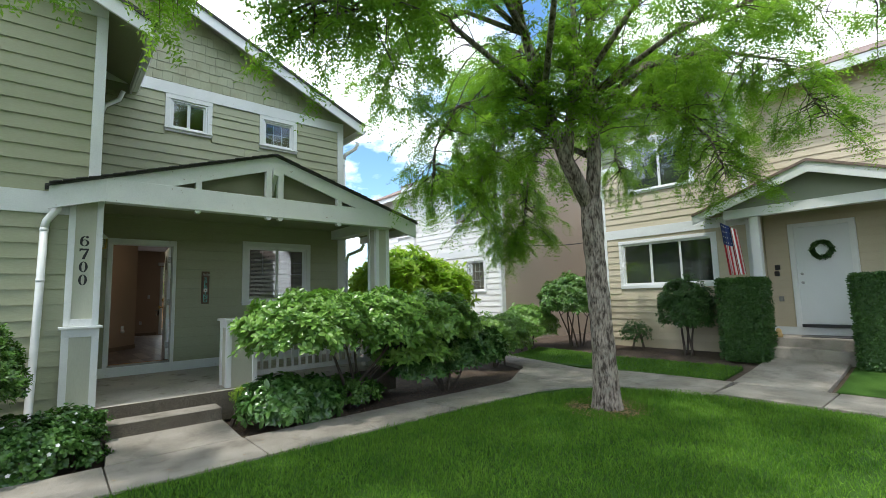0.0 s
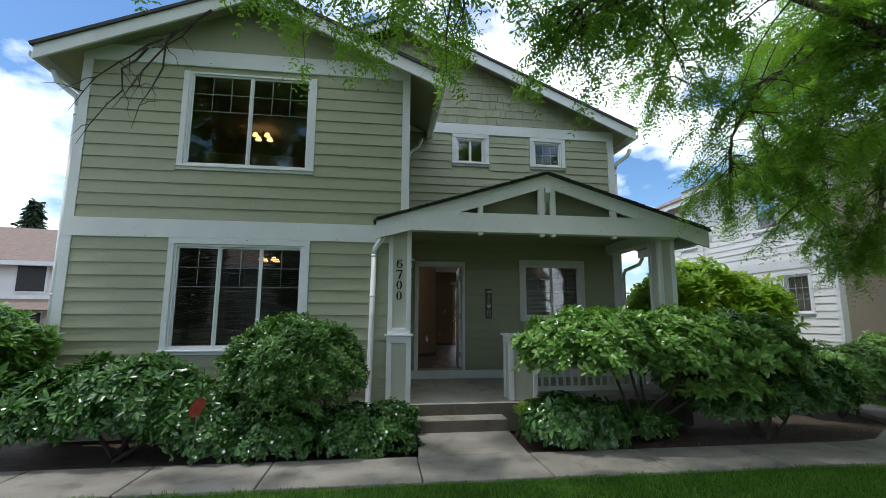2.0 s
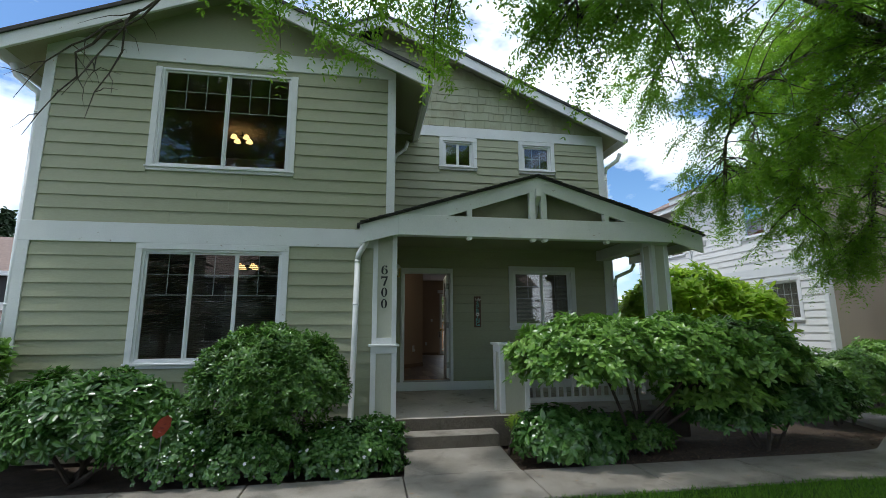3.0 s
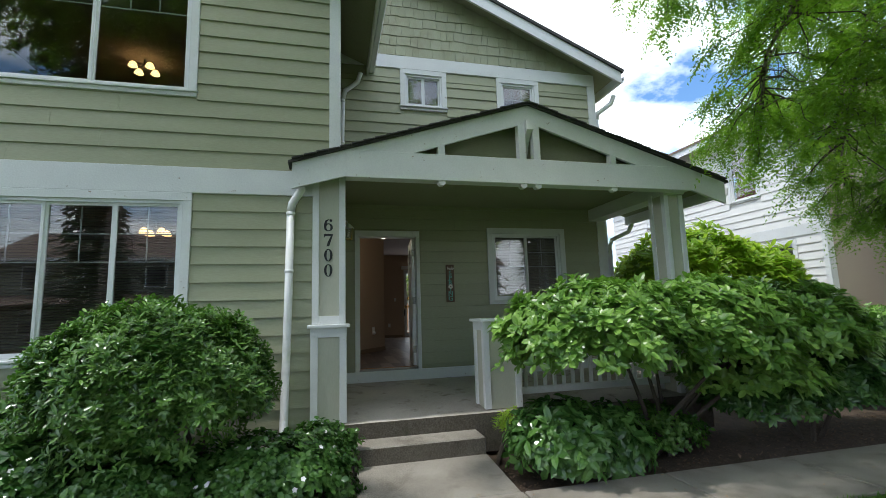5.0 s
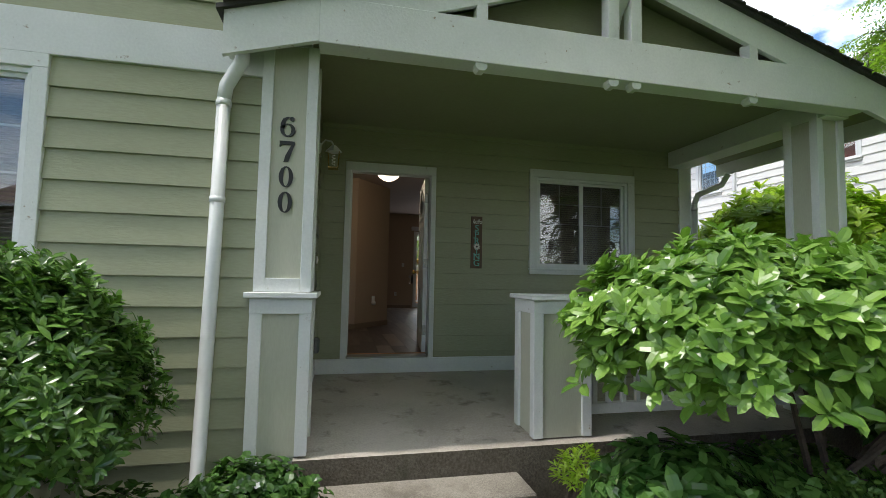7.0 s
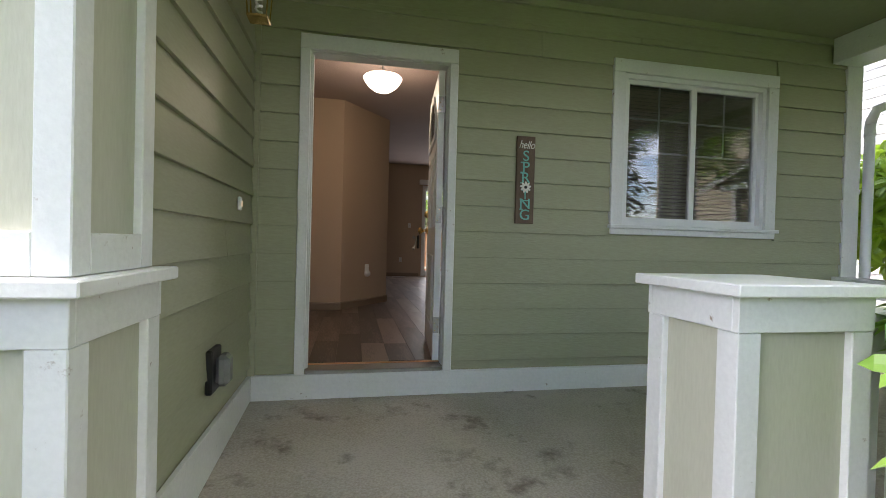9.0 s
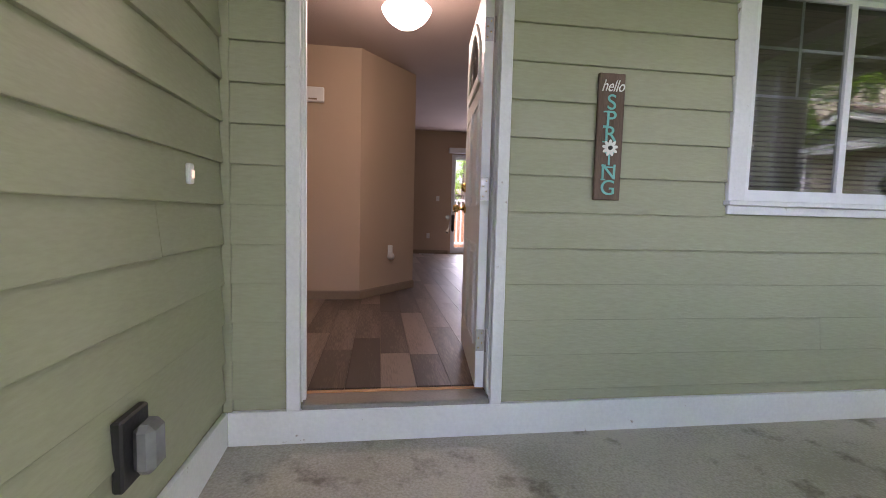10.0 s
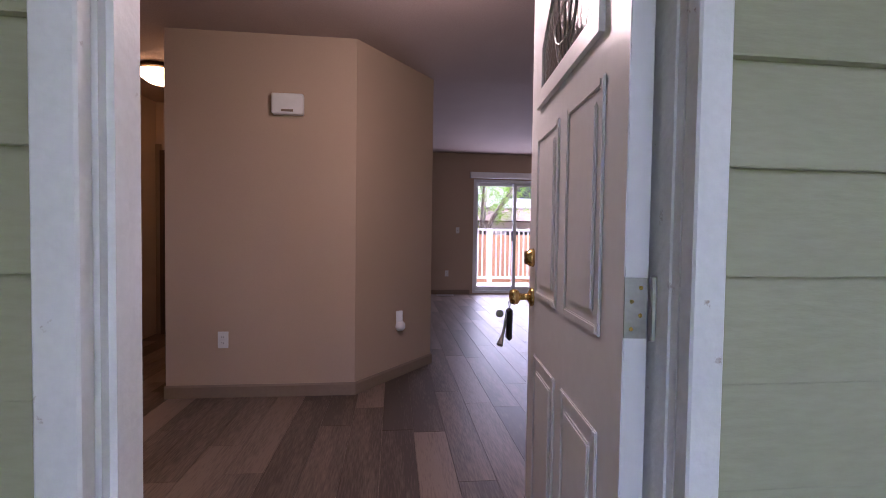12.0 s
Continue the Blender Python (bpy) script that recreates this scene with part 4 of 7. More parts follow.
for k in range(9):
    a = 2 * math.pi * k / 9
    bm = bmesh.new()
    lathe(bm, [(0.0, -0.004), (0.010, -0.003), (0.010, 0.0), (0.0, 0.001)], (0, 0, 0), 10, "y")
    bmesh.ops.scale(bm, vec=(0.8, 1, 1.7), verts=bm.verts[:])
    bmesh.ops.translate(bm, vec=(0, 0, 0.024), verts=bm.verts[:])
    bmesh.ops.rotate(bm, cent=(0, 0, 0), matrix=Matrix.Rotation(a, 3, "Y"), verts=bm.verts[:])
    bmesh.ops.translate(bm, vec=(2.302, 9.5705 + 0.0004 * k, 1.946), verts=bm.verts[:])
    piece("petal", bm, PETAL, sign)
piece("flower_centre", lathe(bmesh.new(), [(0.0, -0.010), (0.010, -0.008), (0.011, 0.0)], (2.302, 9.572, 1.946), 14, "y"), BLACK, sign)

# doorbell
bell = thing("doorbell", (0.545, 9.22, 1.73), "small white doorbell button with amber glow", "doorbell")
piece("plate", box((0.538, 0.556, 9.203, 9.240, 1.695, 1.768), bevel=0.005), VINYL, bell)
piece("button", box((0.556, 0.561, 9.211, 9.232, 1.715, 1.745), bevel=0.003), glow("bell glow", (1.0, 0.62, 0.38), 0.25), bell, "glowing amber push button")

# outdoor socket with clear cover
socket = thing("outdoor_socket", (0.54, 8.79, 0.95), "black outdoor socket with clear plastic cover", "socket")
piece("back_box", box((0.533, 0.562, 8.72, 8.865, 0.860, 1.055), bevel=0.006), BLACK, socket)
bm = box((0.562, 0.620, 8.755, 8.845, 0.885, 1.025), bevel=0.018)
piece("cover", bm, surface("clear plastic", (0.14, 0.145, 0.14), (0.20, 0.205, 0.20), 0.12, 6, 30, 0.0), socket, "smoky clear cover")

# porch lantern
lantern = thing("wall_lantern", (0.55, 8.93, 2.78), "white wall lantern with clear glass panes", "wall lamp")
piece("backplate", lathe(bmesh.new(), [(0.0, 0.0), (0.06, 0.0), (0.06, 0.012), (0.035, 0.03), (0.0, 0.032)], (0.535, 8.93, 2.78), 18, "x"), VINYL, lantern)
bm = tube(bmesh.new(), [(0.55, 8.93, 2.80), (0.60, 8.93, 2.86), (0.66, 8.93, 2.85), (0.68, 8.93, 2.80)], 0.009, 8)
piece("arm", bm, VINYL, lantern)
piece("roof", lathe(bmesh.new(), [(0.0, 0.09), (0.02, 0.085), (0.075, 0.03), (0.08, 0.02), (0.0, 0.02)], (0.68, 8.93, 2.73), 4), VINYL, lantern)
for a, b in ((-1, -1), (-1, 1), (1, -1), (1, 1)):
    piece("post", tube(bmesh.new(), [(0.68 + a * 0.052, 8.93 + b * 0.052, 2.75), (0.68 + a * 0.042, 8.93 + b * 0.042, 2.60)], 0.004, 6), BRASS, lantern)
piece("floor_plate", box((0.632, 0.728, 8.882, 8.978, 2.588, 2.600), bevel=0.003), BRASS, lantern)
bm = bmesh.new()
tube(bm, [(0.68 + 0.014 * math.cos(i * 0.8), 8.93 + 0.014 * math.sin(i * 0.8), 2.625 + 0.004 * i) for i in range(24)], 0.006, 6)
piece("bulb", bm, PETAL, lantern, "unlit white spiral bulb")


# gutters and downspouts
def downspout(points, r, label):
    d = thing("downspout", points[-1], label, "downspout")
    # offset under the gutter, the long pipe, and the crimped joints that hold them
    shade_smooth(piece("elbow", tube(bmesh.new(), points[:4], r * 1.04, 10), VINYL, d))
    shade_smooth(piece("pipe", tube(bmesh.new(), points[3:], r, 10), VINYL, d))
    top, foot = Vector(points[3]), Vector(points[4])
    drop = (foot - top).normalized()
    for share in (0.03, 0.6):
        c = top.lerp(foot, share)
        shade_smooth(piece("strap", tube(bmesh.new(), [tuple(c - drop * 0.018), tuple(c + drop * 0.018)], r * 1.12, 10), VINYL, d))
    return d


downspout([(0.13, 7.56, 3.0), (0.13, 7.57, 2.93), (0.03, 7.63, 2.78), (0.015, 7.645, 2.7), (0.0, 7.645, 1.6), (-0.03, 7.645, 0.2), (-0.03, 7.55, 0.08)], 0.042, "white downspout on the front wall beside the porch column")
downspout([(-4.86, 7.62, 5.40), (-4.82, 7.66, 5.25), (-4.57, 7.75, 5.05), (-4.545, 7.75, 4.9), (-4.545, 7.75, 0.1)], 0.042, "white downspout at the outer corner of the house")
downspout([(5.52, 9.50, 5.42), (5.48, 9.55, 5.28), (5.27, 9.67, 5.12), (5.235, 9.68, 5.0), (5.235, 9.68, 0.1)], 0.042, "white downspout at the rear corner of the porch")
downspout([(0.90, 9.50, 5.40), (0.85, 9.53, 5.25), (0.66, 9.55, 5.1), (0.62, 9.55, 4.95), (0.60, 9.55, 3.75)], 0.035, "white downspout in the corner above the porch roof")
downspout([(5.60, 9.40, 2.98), (5.55, 9.45, 2.85), (5.28, 9.56, 2.72), (5.235, 9.565, 2.6), (5.235, 9.565, 0.1)], 0.036, "white downspout behind the porch")
for x, y0, y1, z in ((-5.02, 7.40, 17.8, EZ - 0.10), (1.08, 7.40, 9.6, EZ - 0.10), (5.60, 9.34, 17.8, MZ - 0.10), (5.71, 7.52, 9.55, PZ - 0.12)):
    g = thing("gutter", (x, y0, z), "white metal gutter along the eave", "gutter")
    piece("trough", prism([(x - 0.05, z + 0.06), (x - 0.05, z - 0.02), (x - 0.03, z - 0.05), (x + 0.03, z - 0.05), (x + 0.05, z - 0.02), (x + 0.05, z + 0.06), (x + 0.042, z + 0.06), (x + 0.042, z - 0.015), (x + 0.027, z - 0.042), (x - 0.027, z - 0.042), (x - 0.042, z - 0.015), (x - 0.042, z + 0.06)], 1, y0, y1), VINYL, g)

# a red notice on a stake among the shrubs, and a small white lamp by the steps
notice = thing("yard_sign", (-1.97, 6.35, 0.0), "small red octagonal sign on a stake among the shrubs", "sign")
RED = surface("faded red sign", (0.30, 0.040, 0.018), (0.40, 0.065, 0.028), 0.5, 9, 60, 0.05)
piece("stake", tube(bmesh.new(), [(-1.97, 6.33, 0), (-1.945, 6.32, 0.66)], 0.008, 6), STEEL, notice)
bm = lathe(bmesh.new(), [(0, -0.004), (0.11, -0.004), (0.11, 0.004), (0, 0.004)], (0, 0, 0), 8, "y")
bmesh.ops.rotate(bm, cent=(0, 0, 0), matrix=Euler((radians(-12), radians(30), radians(10))).to_matrix(), verts=bm.verts[:])
bmesh.ops.scale(bm, vec=(0.62, 1, 1.15), verts=bm.verts[:])
bmesh.ops.rotate(bm, cent=(0, 0, 0), matrix=Matrix.Rotation(radians(28), 3, "Y"), verts=bm.verts[:])
bmesh.ops.translate(bm, vec=(-1.945, 6.31, 0.665), verts=bm.verts[:])
piece("plate", bm, RED, notice, "faded red plate")
for k, dz in enumerate((0.03, -0.01, -0.05)):
    bm = box((-0.032 + 0.006 * k, 0.032 - 0.008 * k, -0.0075, -0.0055, dz - 0.008, dz + 0.008))
    bmesh.ops.rotate(bm, cent=(0, 0, 0), matrix=Euler((radians(-12), radians(12), radians(10))).to_matrix(), verts=bm.verts[:])
    bmesh.ops.translate(bm, vec=(-1.945, 6.31, 0.665), verts=bm.verts[:])
    piece("text_bar", bm, surface("worn sign lettering", (0.25, 0.03, 0.02), (0.3, 0.04, 0.025), 0.6, 9, 60, 0), notice)
vent = thing("foundation_block", (4.2, 7.3, 0.0), "small white block lying on the mulch", "block")
piece("block", box((4.14, 4.27, 7.2, 7.28, -0.04, 0.05), bevel=0.012), WHITE, vent)

# ---- inside ----
FL, CL = 0.72, 3.22
structure("floor_inside", box((-4.35, 5.03, 9.77, 17.6, 0.5, FL - 0.012)), TAUPE, "subfloor below the planks", "floor")
structure("wall_entry", prism([(-0.25, 12.19), (1.02, 12.19), (1.62, 12.95), (1.62, 14.4), (-0.25, 14.4)], 2, 0.5, 3.5), BEIGE, "beige painted entry wall with an angled corner")
structure("wall_back", holed(Face((0, 17.6, 0), (1, 0, 0), (0, -1, 0)), -4.35, 5.03, 0.5, 3.6, [(2.80, 4.62, 0.74, 2.93)], -0.15, 0.0), BEIGE, "beige painted back wall")
structure("wall_hall", box((-1.45, -1.33, 9.77, 17.6, 0.5, 3.5)), BEIGE, "beige painted hall wall")
structure("wall_hall_end", box((-1.33, -0.25, 14.3, 14.4, 0.5, 3.5)), BEIGE, "beige painted end wall of the hall")
structure("wall_partition", box((2.05, 2.17, 9.77, 11.2, 0.5, 3.5)), BEIGE, "beige painted wall behind the door")
bm = prism([(9.77, CL), (12.95, CL), (17.6, CL + 0.2), (17.6, CL + 0.3), (9.77, CL + 0.3)], 0, -4.35, 5.03)
structure("ceiling", bm, CEILPAINT, "textured ceiling with a warm tint", "ceiling")
structure("ceiling_bay_room", box((-4.35, 0.37, 7.85, 9.77, 3.0, 3.1)), CEILPAINT, "plain ceiling of the front room", "ceiling")
structure("floor_bay_room", box((-4.35, 0.37, 7.85, 9.77, 0.5, 0.72)), TAUPE, "carpeted floor of the front room", "floor")
structure("ceiling_upper", box((-4.35, 0.37, 7.85, 9.77, 5.75, 5.8), (-4.35, 5.03, 9.77, 17.6, 5.75, 5.8)), CEILPAINT, "plain ceiling of the upper rooms", "ceiling")
structure("wall_upper_back", box((-4.35, 5.03, 12.0, 12.1, 3.55, 5.75)), BEIGE, "beige back wall of the upper rooms")


SKIRT_OUT = [(-0.25, 12.19), (1.02, 12.19), (1.62, 12.95), (1.62, 14.4)]


def skirting(points, side):
    for (xa, ya), (xb, yb) in zip(points, points[1:]):
        d = Vector((xb - xa, yb - ya, 0)).normalized()
        n = Vector((d.y, -d.x, 0)) * side
        bm = bmesh.new()
        pr = [(0.0, FL), (0.014, FL), (0.014, FL + 0.075), (0.006, FL + 0.088), (0.0, FL + 0.088)]
        rows = [[bm.verts.new(Vector((x, y, 0)) + n * o + d * e + Vector((0, 0, z))) for o, z in pr] for x, y, e in ((xa, ya, -0.006), (xb, yb, 0.006))]
        bm.faces.new(rows[0])
        bm.faces.new(rows[1][::-1])
        for i in range(5):
            j = (i + 1) % 5
            bm.faces.new((rows[0][j], rows[0][i], rows[1][i], rows[1][j]))
        bmesh.ops.recalc_face_normals(bm, faces=bm.faces[:])
        structure("baseboard", bm, TAUPE, "taupe skirting board", "baseboard")


skirting(SKIRT_OUT, 1)
skirting([(1.62, 17.598), (2.74, 17.598)], 1)
skirting([(-1.33, 14.298), (-0.25, 14.298)], 1)

# plank floor
PLANK = surface("grey-brown vinyl plank", (0.074, 0.053, 0.040), (0.245, 0.184, 0.145), 0.42, 2.2, 26, 0.06, (5, 0.45, 1), objvar=0.75, span=0.28)
floor = tagged(new("floor"), "grey-brown wood-look plank floor with a soft sheen", "floor", "", "structure")
rnd = random.Random(5)
plank_mesh = {}
x, row = -1.33, 0
while x < 5.0:
    y = 9.78 - rnd.uniform(0, 1.2)
    while y < 17.6:
        a, b = max(y, 9.78), min(y + 1.22, 17.6)
        inside_block = -0.25 < x + 0.09 < 1.5 and 12.95 < (a + b) / 2 < 14.3
        if b - a > 0.04 and not inside_block:
            key = round(b - a, 3)
            if key not in plank_mesh:
                bmm = box((0.0012, 0.1818, 0.0012, b - a - 0.0012, -0.01, 0.0))
                me = bpy.data.meshes.new("plank")
                bmm.to_mesh(me)
                bmm.free()
                me.materials.append(PLANK)
                plank_mesh[key] = me
            o = new("plank", plank_mesh[key])
            o.parent = floor
            o.location = (x, a, FL)
        y += 1.22
    x += 0.183

# daylight through the glass door
day = new("door_daylight", bpy.data.lights.new("door_daylight", "AREA"))
day.data.shape, day.data.size, day.data.size_y, day.data.energy, day.data.color = "RECTANGLE", 1.6, 2.0, 12, (0.95, 0.98, 1.0)
day.matrix_world = look((3.7, 17.56, 1.85), (3.7, 10.0, 1.6))

# entry and hall lamps
lamp = thing("ceiling_lamp", (1.385, 10.83, CL), "lit white glass bowl ceiling lamp", "ceiling lamp", "ceiling lamps")
piece("canopy", lathe(bmesh.new(), [(0.0, 0.0), (0.065, 0.0), (0.06, -0.02), (0.010, -0.03), (0.010, -0.19), (0.0, -0.19)], (1.385, 10.83, CL), 20), STEEL, lamp)
shade_smooth(piece("bowl", lathe(bmesh.new(), [(0.012, -0.165), (0.168, -0.172), (0.176, -0.182), (0.160, -0.215), (0.130, -0.255), (0.075, -0.295), (0.0, -0.312)], (1.385, 10.83, CL), 28), LAMPGLASS, lamp, "glowing white glass bowl"))
hall = thing("ceiling_lamp", (-0.66, 13.0, CL), "lit amber ceiling lamp in the hall", "ceiling lamp", "ceiling lamps")
piece("rim", lathe(bmesh.new(), [(0.0, 0.0), (0.17, 0.0), (0.18, -0.03), (0.16, -0.04), (0.0, -0.04)], (-0.66, 13.0, CL), 24), surface("bronze", (0.10, 0.06, 0.03), (0.14, 0.09, 0.05), 0.4, 6, 40, 0.02, metal=0.8), hall)
shade_smooth(piece("bowl", lathe(bmesh.new(), [(0.16, -0.04), (0.145, -0.085), (0.09, -0.125), (0.0, -0.14)], (-0.66, 13.0, CL), 24), AMBERGLASS, hall, "glowing amber glass bowl"))
for at, power, tint in (((1.385, 10.83, CL - 0.36), 7.0, (1.0, 0.83, 0.60)), ((-0.66, 13.0, CL - 0.22), 0.5, (1.0, 0.66, 0.34))):
    la = new("lamp_light", bpy.data.lights.new("lamp_light", "POINT"))
    la.data.energy, la.data.color, la.data.shadow_soft_size = power, tint, 0.12
    la.location = at

chime = thing("door_chime", (0.56, 12.19, 2.74), "white door chime box on the beige wall", "door chime")
piece("cover", box((0.455, 0.665, 12.135, 12.188, 2.67, 2.81), bevel=0.008), VINYL, chime)
piece("grille", box((0.52, 0.60, 12.131, 12.136, 2.685, 2.70)), TAUPE, chime)


def plate(name, x, z, label, category, wall=12.19, w=0.07, h=0.115, slots=2):
    p = thing(name, (x, wall, z), label, category)
    piece("plate", box((x - w / 2, x + w / 2, wall - 0.008, wall, z - h / 2, z + h / 2), bevel=0.003), VINYL, p)
    for k in range(slots):
        zz = z + (k - (slots - 1) / 2) * 0.04
        piece("receptacle", box((x - 0.016, x + 0.016, wall - 0.011, wall - 0.007, zz - 0.013, zz + 0.013), bevel=0.003), VINYL, p)
        for dx in (-0.007, 0.005):
            piece("slot", box((x + dx, x + dx + 0.002, wall - 0.0118, wall - 0.0108, zz - 0.005, zz + 0.006)), BLACK, p)
    return p


plate("wall_outlet", 0.126, 1.12, "white wall outlet above the skirting", "outlet")
plate("light_switch", 2.50, 1.95, "white light switch beside the glass door", "switch", 17.6, slots=1)
plate("wall_outlet", 2.30, 1.12, "white wall outlet on the back wall", "outlet", 17.6)
plate("light_switch", -0.42, 1.9, "white light switch at the end of the hall", "switch", 14.3, slots=1)
night = thing("night_light", (1.33, 12.585, 1.17), "white plug-in device on the angled wall", "night light")
piece("plate", box((1.295, 1.365, 12.56, 12.60, 1.13, 1.25), bevel=0.004), VINYL, night)
shade_smooth(piece("body", lathe(bmesh.new(), [(0.0, -0.05), (0.03, -0.045), (0.042, -0.02), (0.042, 0.0), (0.0, 0.0)], (1.345, 12.585, 1.13), 18, "y"), VINYL, night))
hd = thing("door_2", (-1.0, 14.28, FL), "dark wooden door at the end of the hall", "door", "", "structure")
piece("leaf", box((-1.28, -0.55, 14.26, 14.298, FL, FL + 2.03), bevel=0.004), DARKWOOD, hd)
for s in ((-1.33, -1.27), (-0.56, -0.50)):
    piece("casing", box((s[0], s[1], 14.275, 14.299, FL, FL + 2.1), bevel=0.004), TAUPE, hd)
reg = thing("floor_register", (2.3, 17.45, FL), "white metal floor register by the wall", "floor register")
piece("frame", box((2.10, 2.42, 17.40, 17.52, FL, FL + 0.006), bevel=0.002), VINYL, reg)
for k in range(7):
    piece("slat", box((2.12 + 0.042 * k, 2.145 + 0.042 * k, 17.42, 17.50, FL + 0.006, FL + 0.009)), STEEL, reg)

# sliding glass door
slide = thing("door_3", (3.7, 17.6, 0.74), "white sliding glass door to the deck", "door", "", "structure")
for s in ((2.80, 2.85, 0.74, 2.93), (4.57, 4.62, 0.74, 2.93), (2.85, 4.57, 2.88, 2.93), (2.85, 4.57, 0.74, 0.78)):
    piece("frame", box((s[0], s[1], 17.59, 17.74, s[2], s[3])), VINYL, slide)
for a, b, y in ((2.85, 3.66, 17.70), (3.60, 4.57, 17.64)):
    sash = piece("sash", box((a, a + 0.055, y, y + 0.03, 0.78, 2.88), (b - 0.055, b, y, y + 0.03, 0.78, 2.88), (a + 0.055, b - 0.055, y, y + 0.03, 0.78, 0.86), (a + 0.055, b - 0.055, y, y + 0.03, 2.82, 2.88)), VINYL, slide)
    pn = piece("pane", box((a + 0.05, b - 0.05, y + 0.012, y + 0.016, 0.85, 2.83)), CLEAR, slide)
    pn.visible_shadow = False
piece("handle", box((3.56, 3.585, 17.60, 17.625, 1.75, 1.95), bevel=0.004), BLACK, slide, "dark pull handle")
val = thing("blind_valance", (3.7, 17.5, 2.97), "white valance over the sliding door", "valance")
piece("board", box((2.72, 4.72, 17.48, 17.595, 2.95, 3.06), bevel=0.004), VINYL, val)

# dining lamp in the front room, and one upstairs
for at, where in (((-2.2, 10.33, 2.95), "downstairs"), ((-2.5, 10.36, 5.64), "upstairs")):
    ch = thing("chandelier", at, "small chandelier with lit amber glass shades", "chandelier", "chandeliers")
    piece("stem", tube(bmesh.new(), [at, (at[0], at[1], 3.22 if at[2] < 3.5 else 5.75)], 0.012, 8), BLACK, ch)
    for k in range(4):
        a = math.pi / 4 + k * math.pi / 2
        px, py = at[0] + 0.17 * math.cos(a), at[1] + 0.17 * math.sin(a)
        arm = piece("arm", tube(bmesh.new(), [(at[0], at[1], at[2] + 0.02), (px, py, at[2])], 0.008, 6), BLACK, ch)
        shade_smooth(piece("shade", lathe(bmesh.new(), [(0.02, 0.0), (0.045, -0.02), (0.07, -0.08), (0.065, -0.085), (0.0, -0.05)], (px, py, at[2]), 16), AMBERGLASS, arm, "lit amber glass shade"))

# deck and fence behind the house
deck = thing("deck", (3.7, 19.0, 0.0), "weathered wooden deck behind the house", "deck")
for k in range(17):
    piece("deck_board", box((1.2, 6.2, 17.80 + 0.15 * k, 17.94 + 0.15 * k, 0.62, 0.66)), SLAB, deck)
for x in (1.3, 3.7, 6.1):
    piece("post", box((x - 0.05, x + 0.05, 20.21, 20.33, 0.0, 1.98)), VINYL, deck)
dr = thing("deck_railing", (3.7, 20.25, 0.66), "white deck railing with slim balusters", "railing")
piece("top_rail", box((1.2, 6.2, 20.22, 20.32, 1.98, 2.03)), VINYL, dr)
piece("bottom_rail", box((1.2, 6.2, 20.24, 20.30, 0.76, 0.82)), VINYL, dr)
for k in range(42):
    piece("baluster", box((1.25 + 0.118 * k, 1.285 + 0.118 * k, 20.25, 20.285, 0.82, 1.98)), VINYL, dr)
fence = thing("fence", (4, 21.6, 0.0), "orange-brown cedar board fence behind the deck", "fence")
for k in range(60):
    h = 1.88 + 0.01 * rnd.uniform(-1, 1)
    piece("fence_board", box((0.0 + 0.142 * k, 0.137 + 0.142 * k, 21.6, 21.62, 0.0, h)), CEDAR, fence)


# ---- plants ----
def leaves_mesh(name, base, direction, normal, length, width, material, parent, bend=0.25, simple=False, label="", kind=""):
    """Many leaves as one mesh: numpy arrays of base, direction, upper side, length and width."""
    d = direction / np.linalg.norm(direction, axis=1, keepdims=True)
    s = np.cross(d, normal)
    s /= np.linalg.norm(s, axis=1, keepdims=True) + 1e-9
    n = np.cross(s, d)
    L, W = length[:, None], width[:, None]
    if simple:
        rows = [base, base + d * L * 0.5 + s * W * 0.5, base + d * L - n * L * bend, base + d * L * 0.5 - s * W * 0.5]
        faces = [(0, 1, 2, 3)]
    else:
        mid = -n * L * bend
        rows = [base,
                base + d * L * 0.38 + s * W * 0.49 + n * W * 0.10 + mid * 0.12, base + d * L * 0.38 - s * W * 0.49 + n * W * 0.10 + mid * 0.12,
                base + d * L * 0.77 + s * W * 0.43 + n * W * 0.08 + mid * 0.5, base + d * L * 0.77 - s * W * 0.43 + n * W * 0.08 + mid * 0.5,
                base + d * L + mid,
                base + d * L * 0.38 + mid * 0.12, base + d * L * 0.77 + mid * 0.5]
        faces = [(0, 1, 6), (0, 6, 2), (1, 3, 7, 6), (6, 7, 4, 2), (3, 5, 7), (7, 5, 4)]
    k = len(rows)
    co = np.stack(rows, axis=1).reshape(-1, 3)
    me = bpy.data.meshes.new(name)
    starts = np.arange(len(base)) * k
    allf = []
    for f in faces:
        allf.append(np.asarray(f)[None, :] + starts[:, None])
    me.from_pydata(co, [], [tuple(r) for a in allf for r in a.tolist()])
    me.materials.append(material)
    ob = new(name, me)
    tagged(ob, label, "", "", kind)
    return under(ob, parent) if parent else ob


def unit(rng, n):
    v = rng.normal(size=(n, 3))
    return v / np.linalg.norm(v, axis=1, keepdims=True)


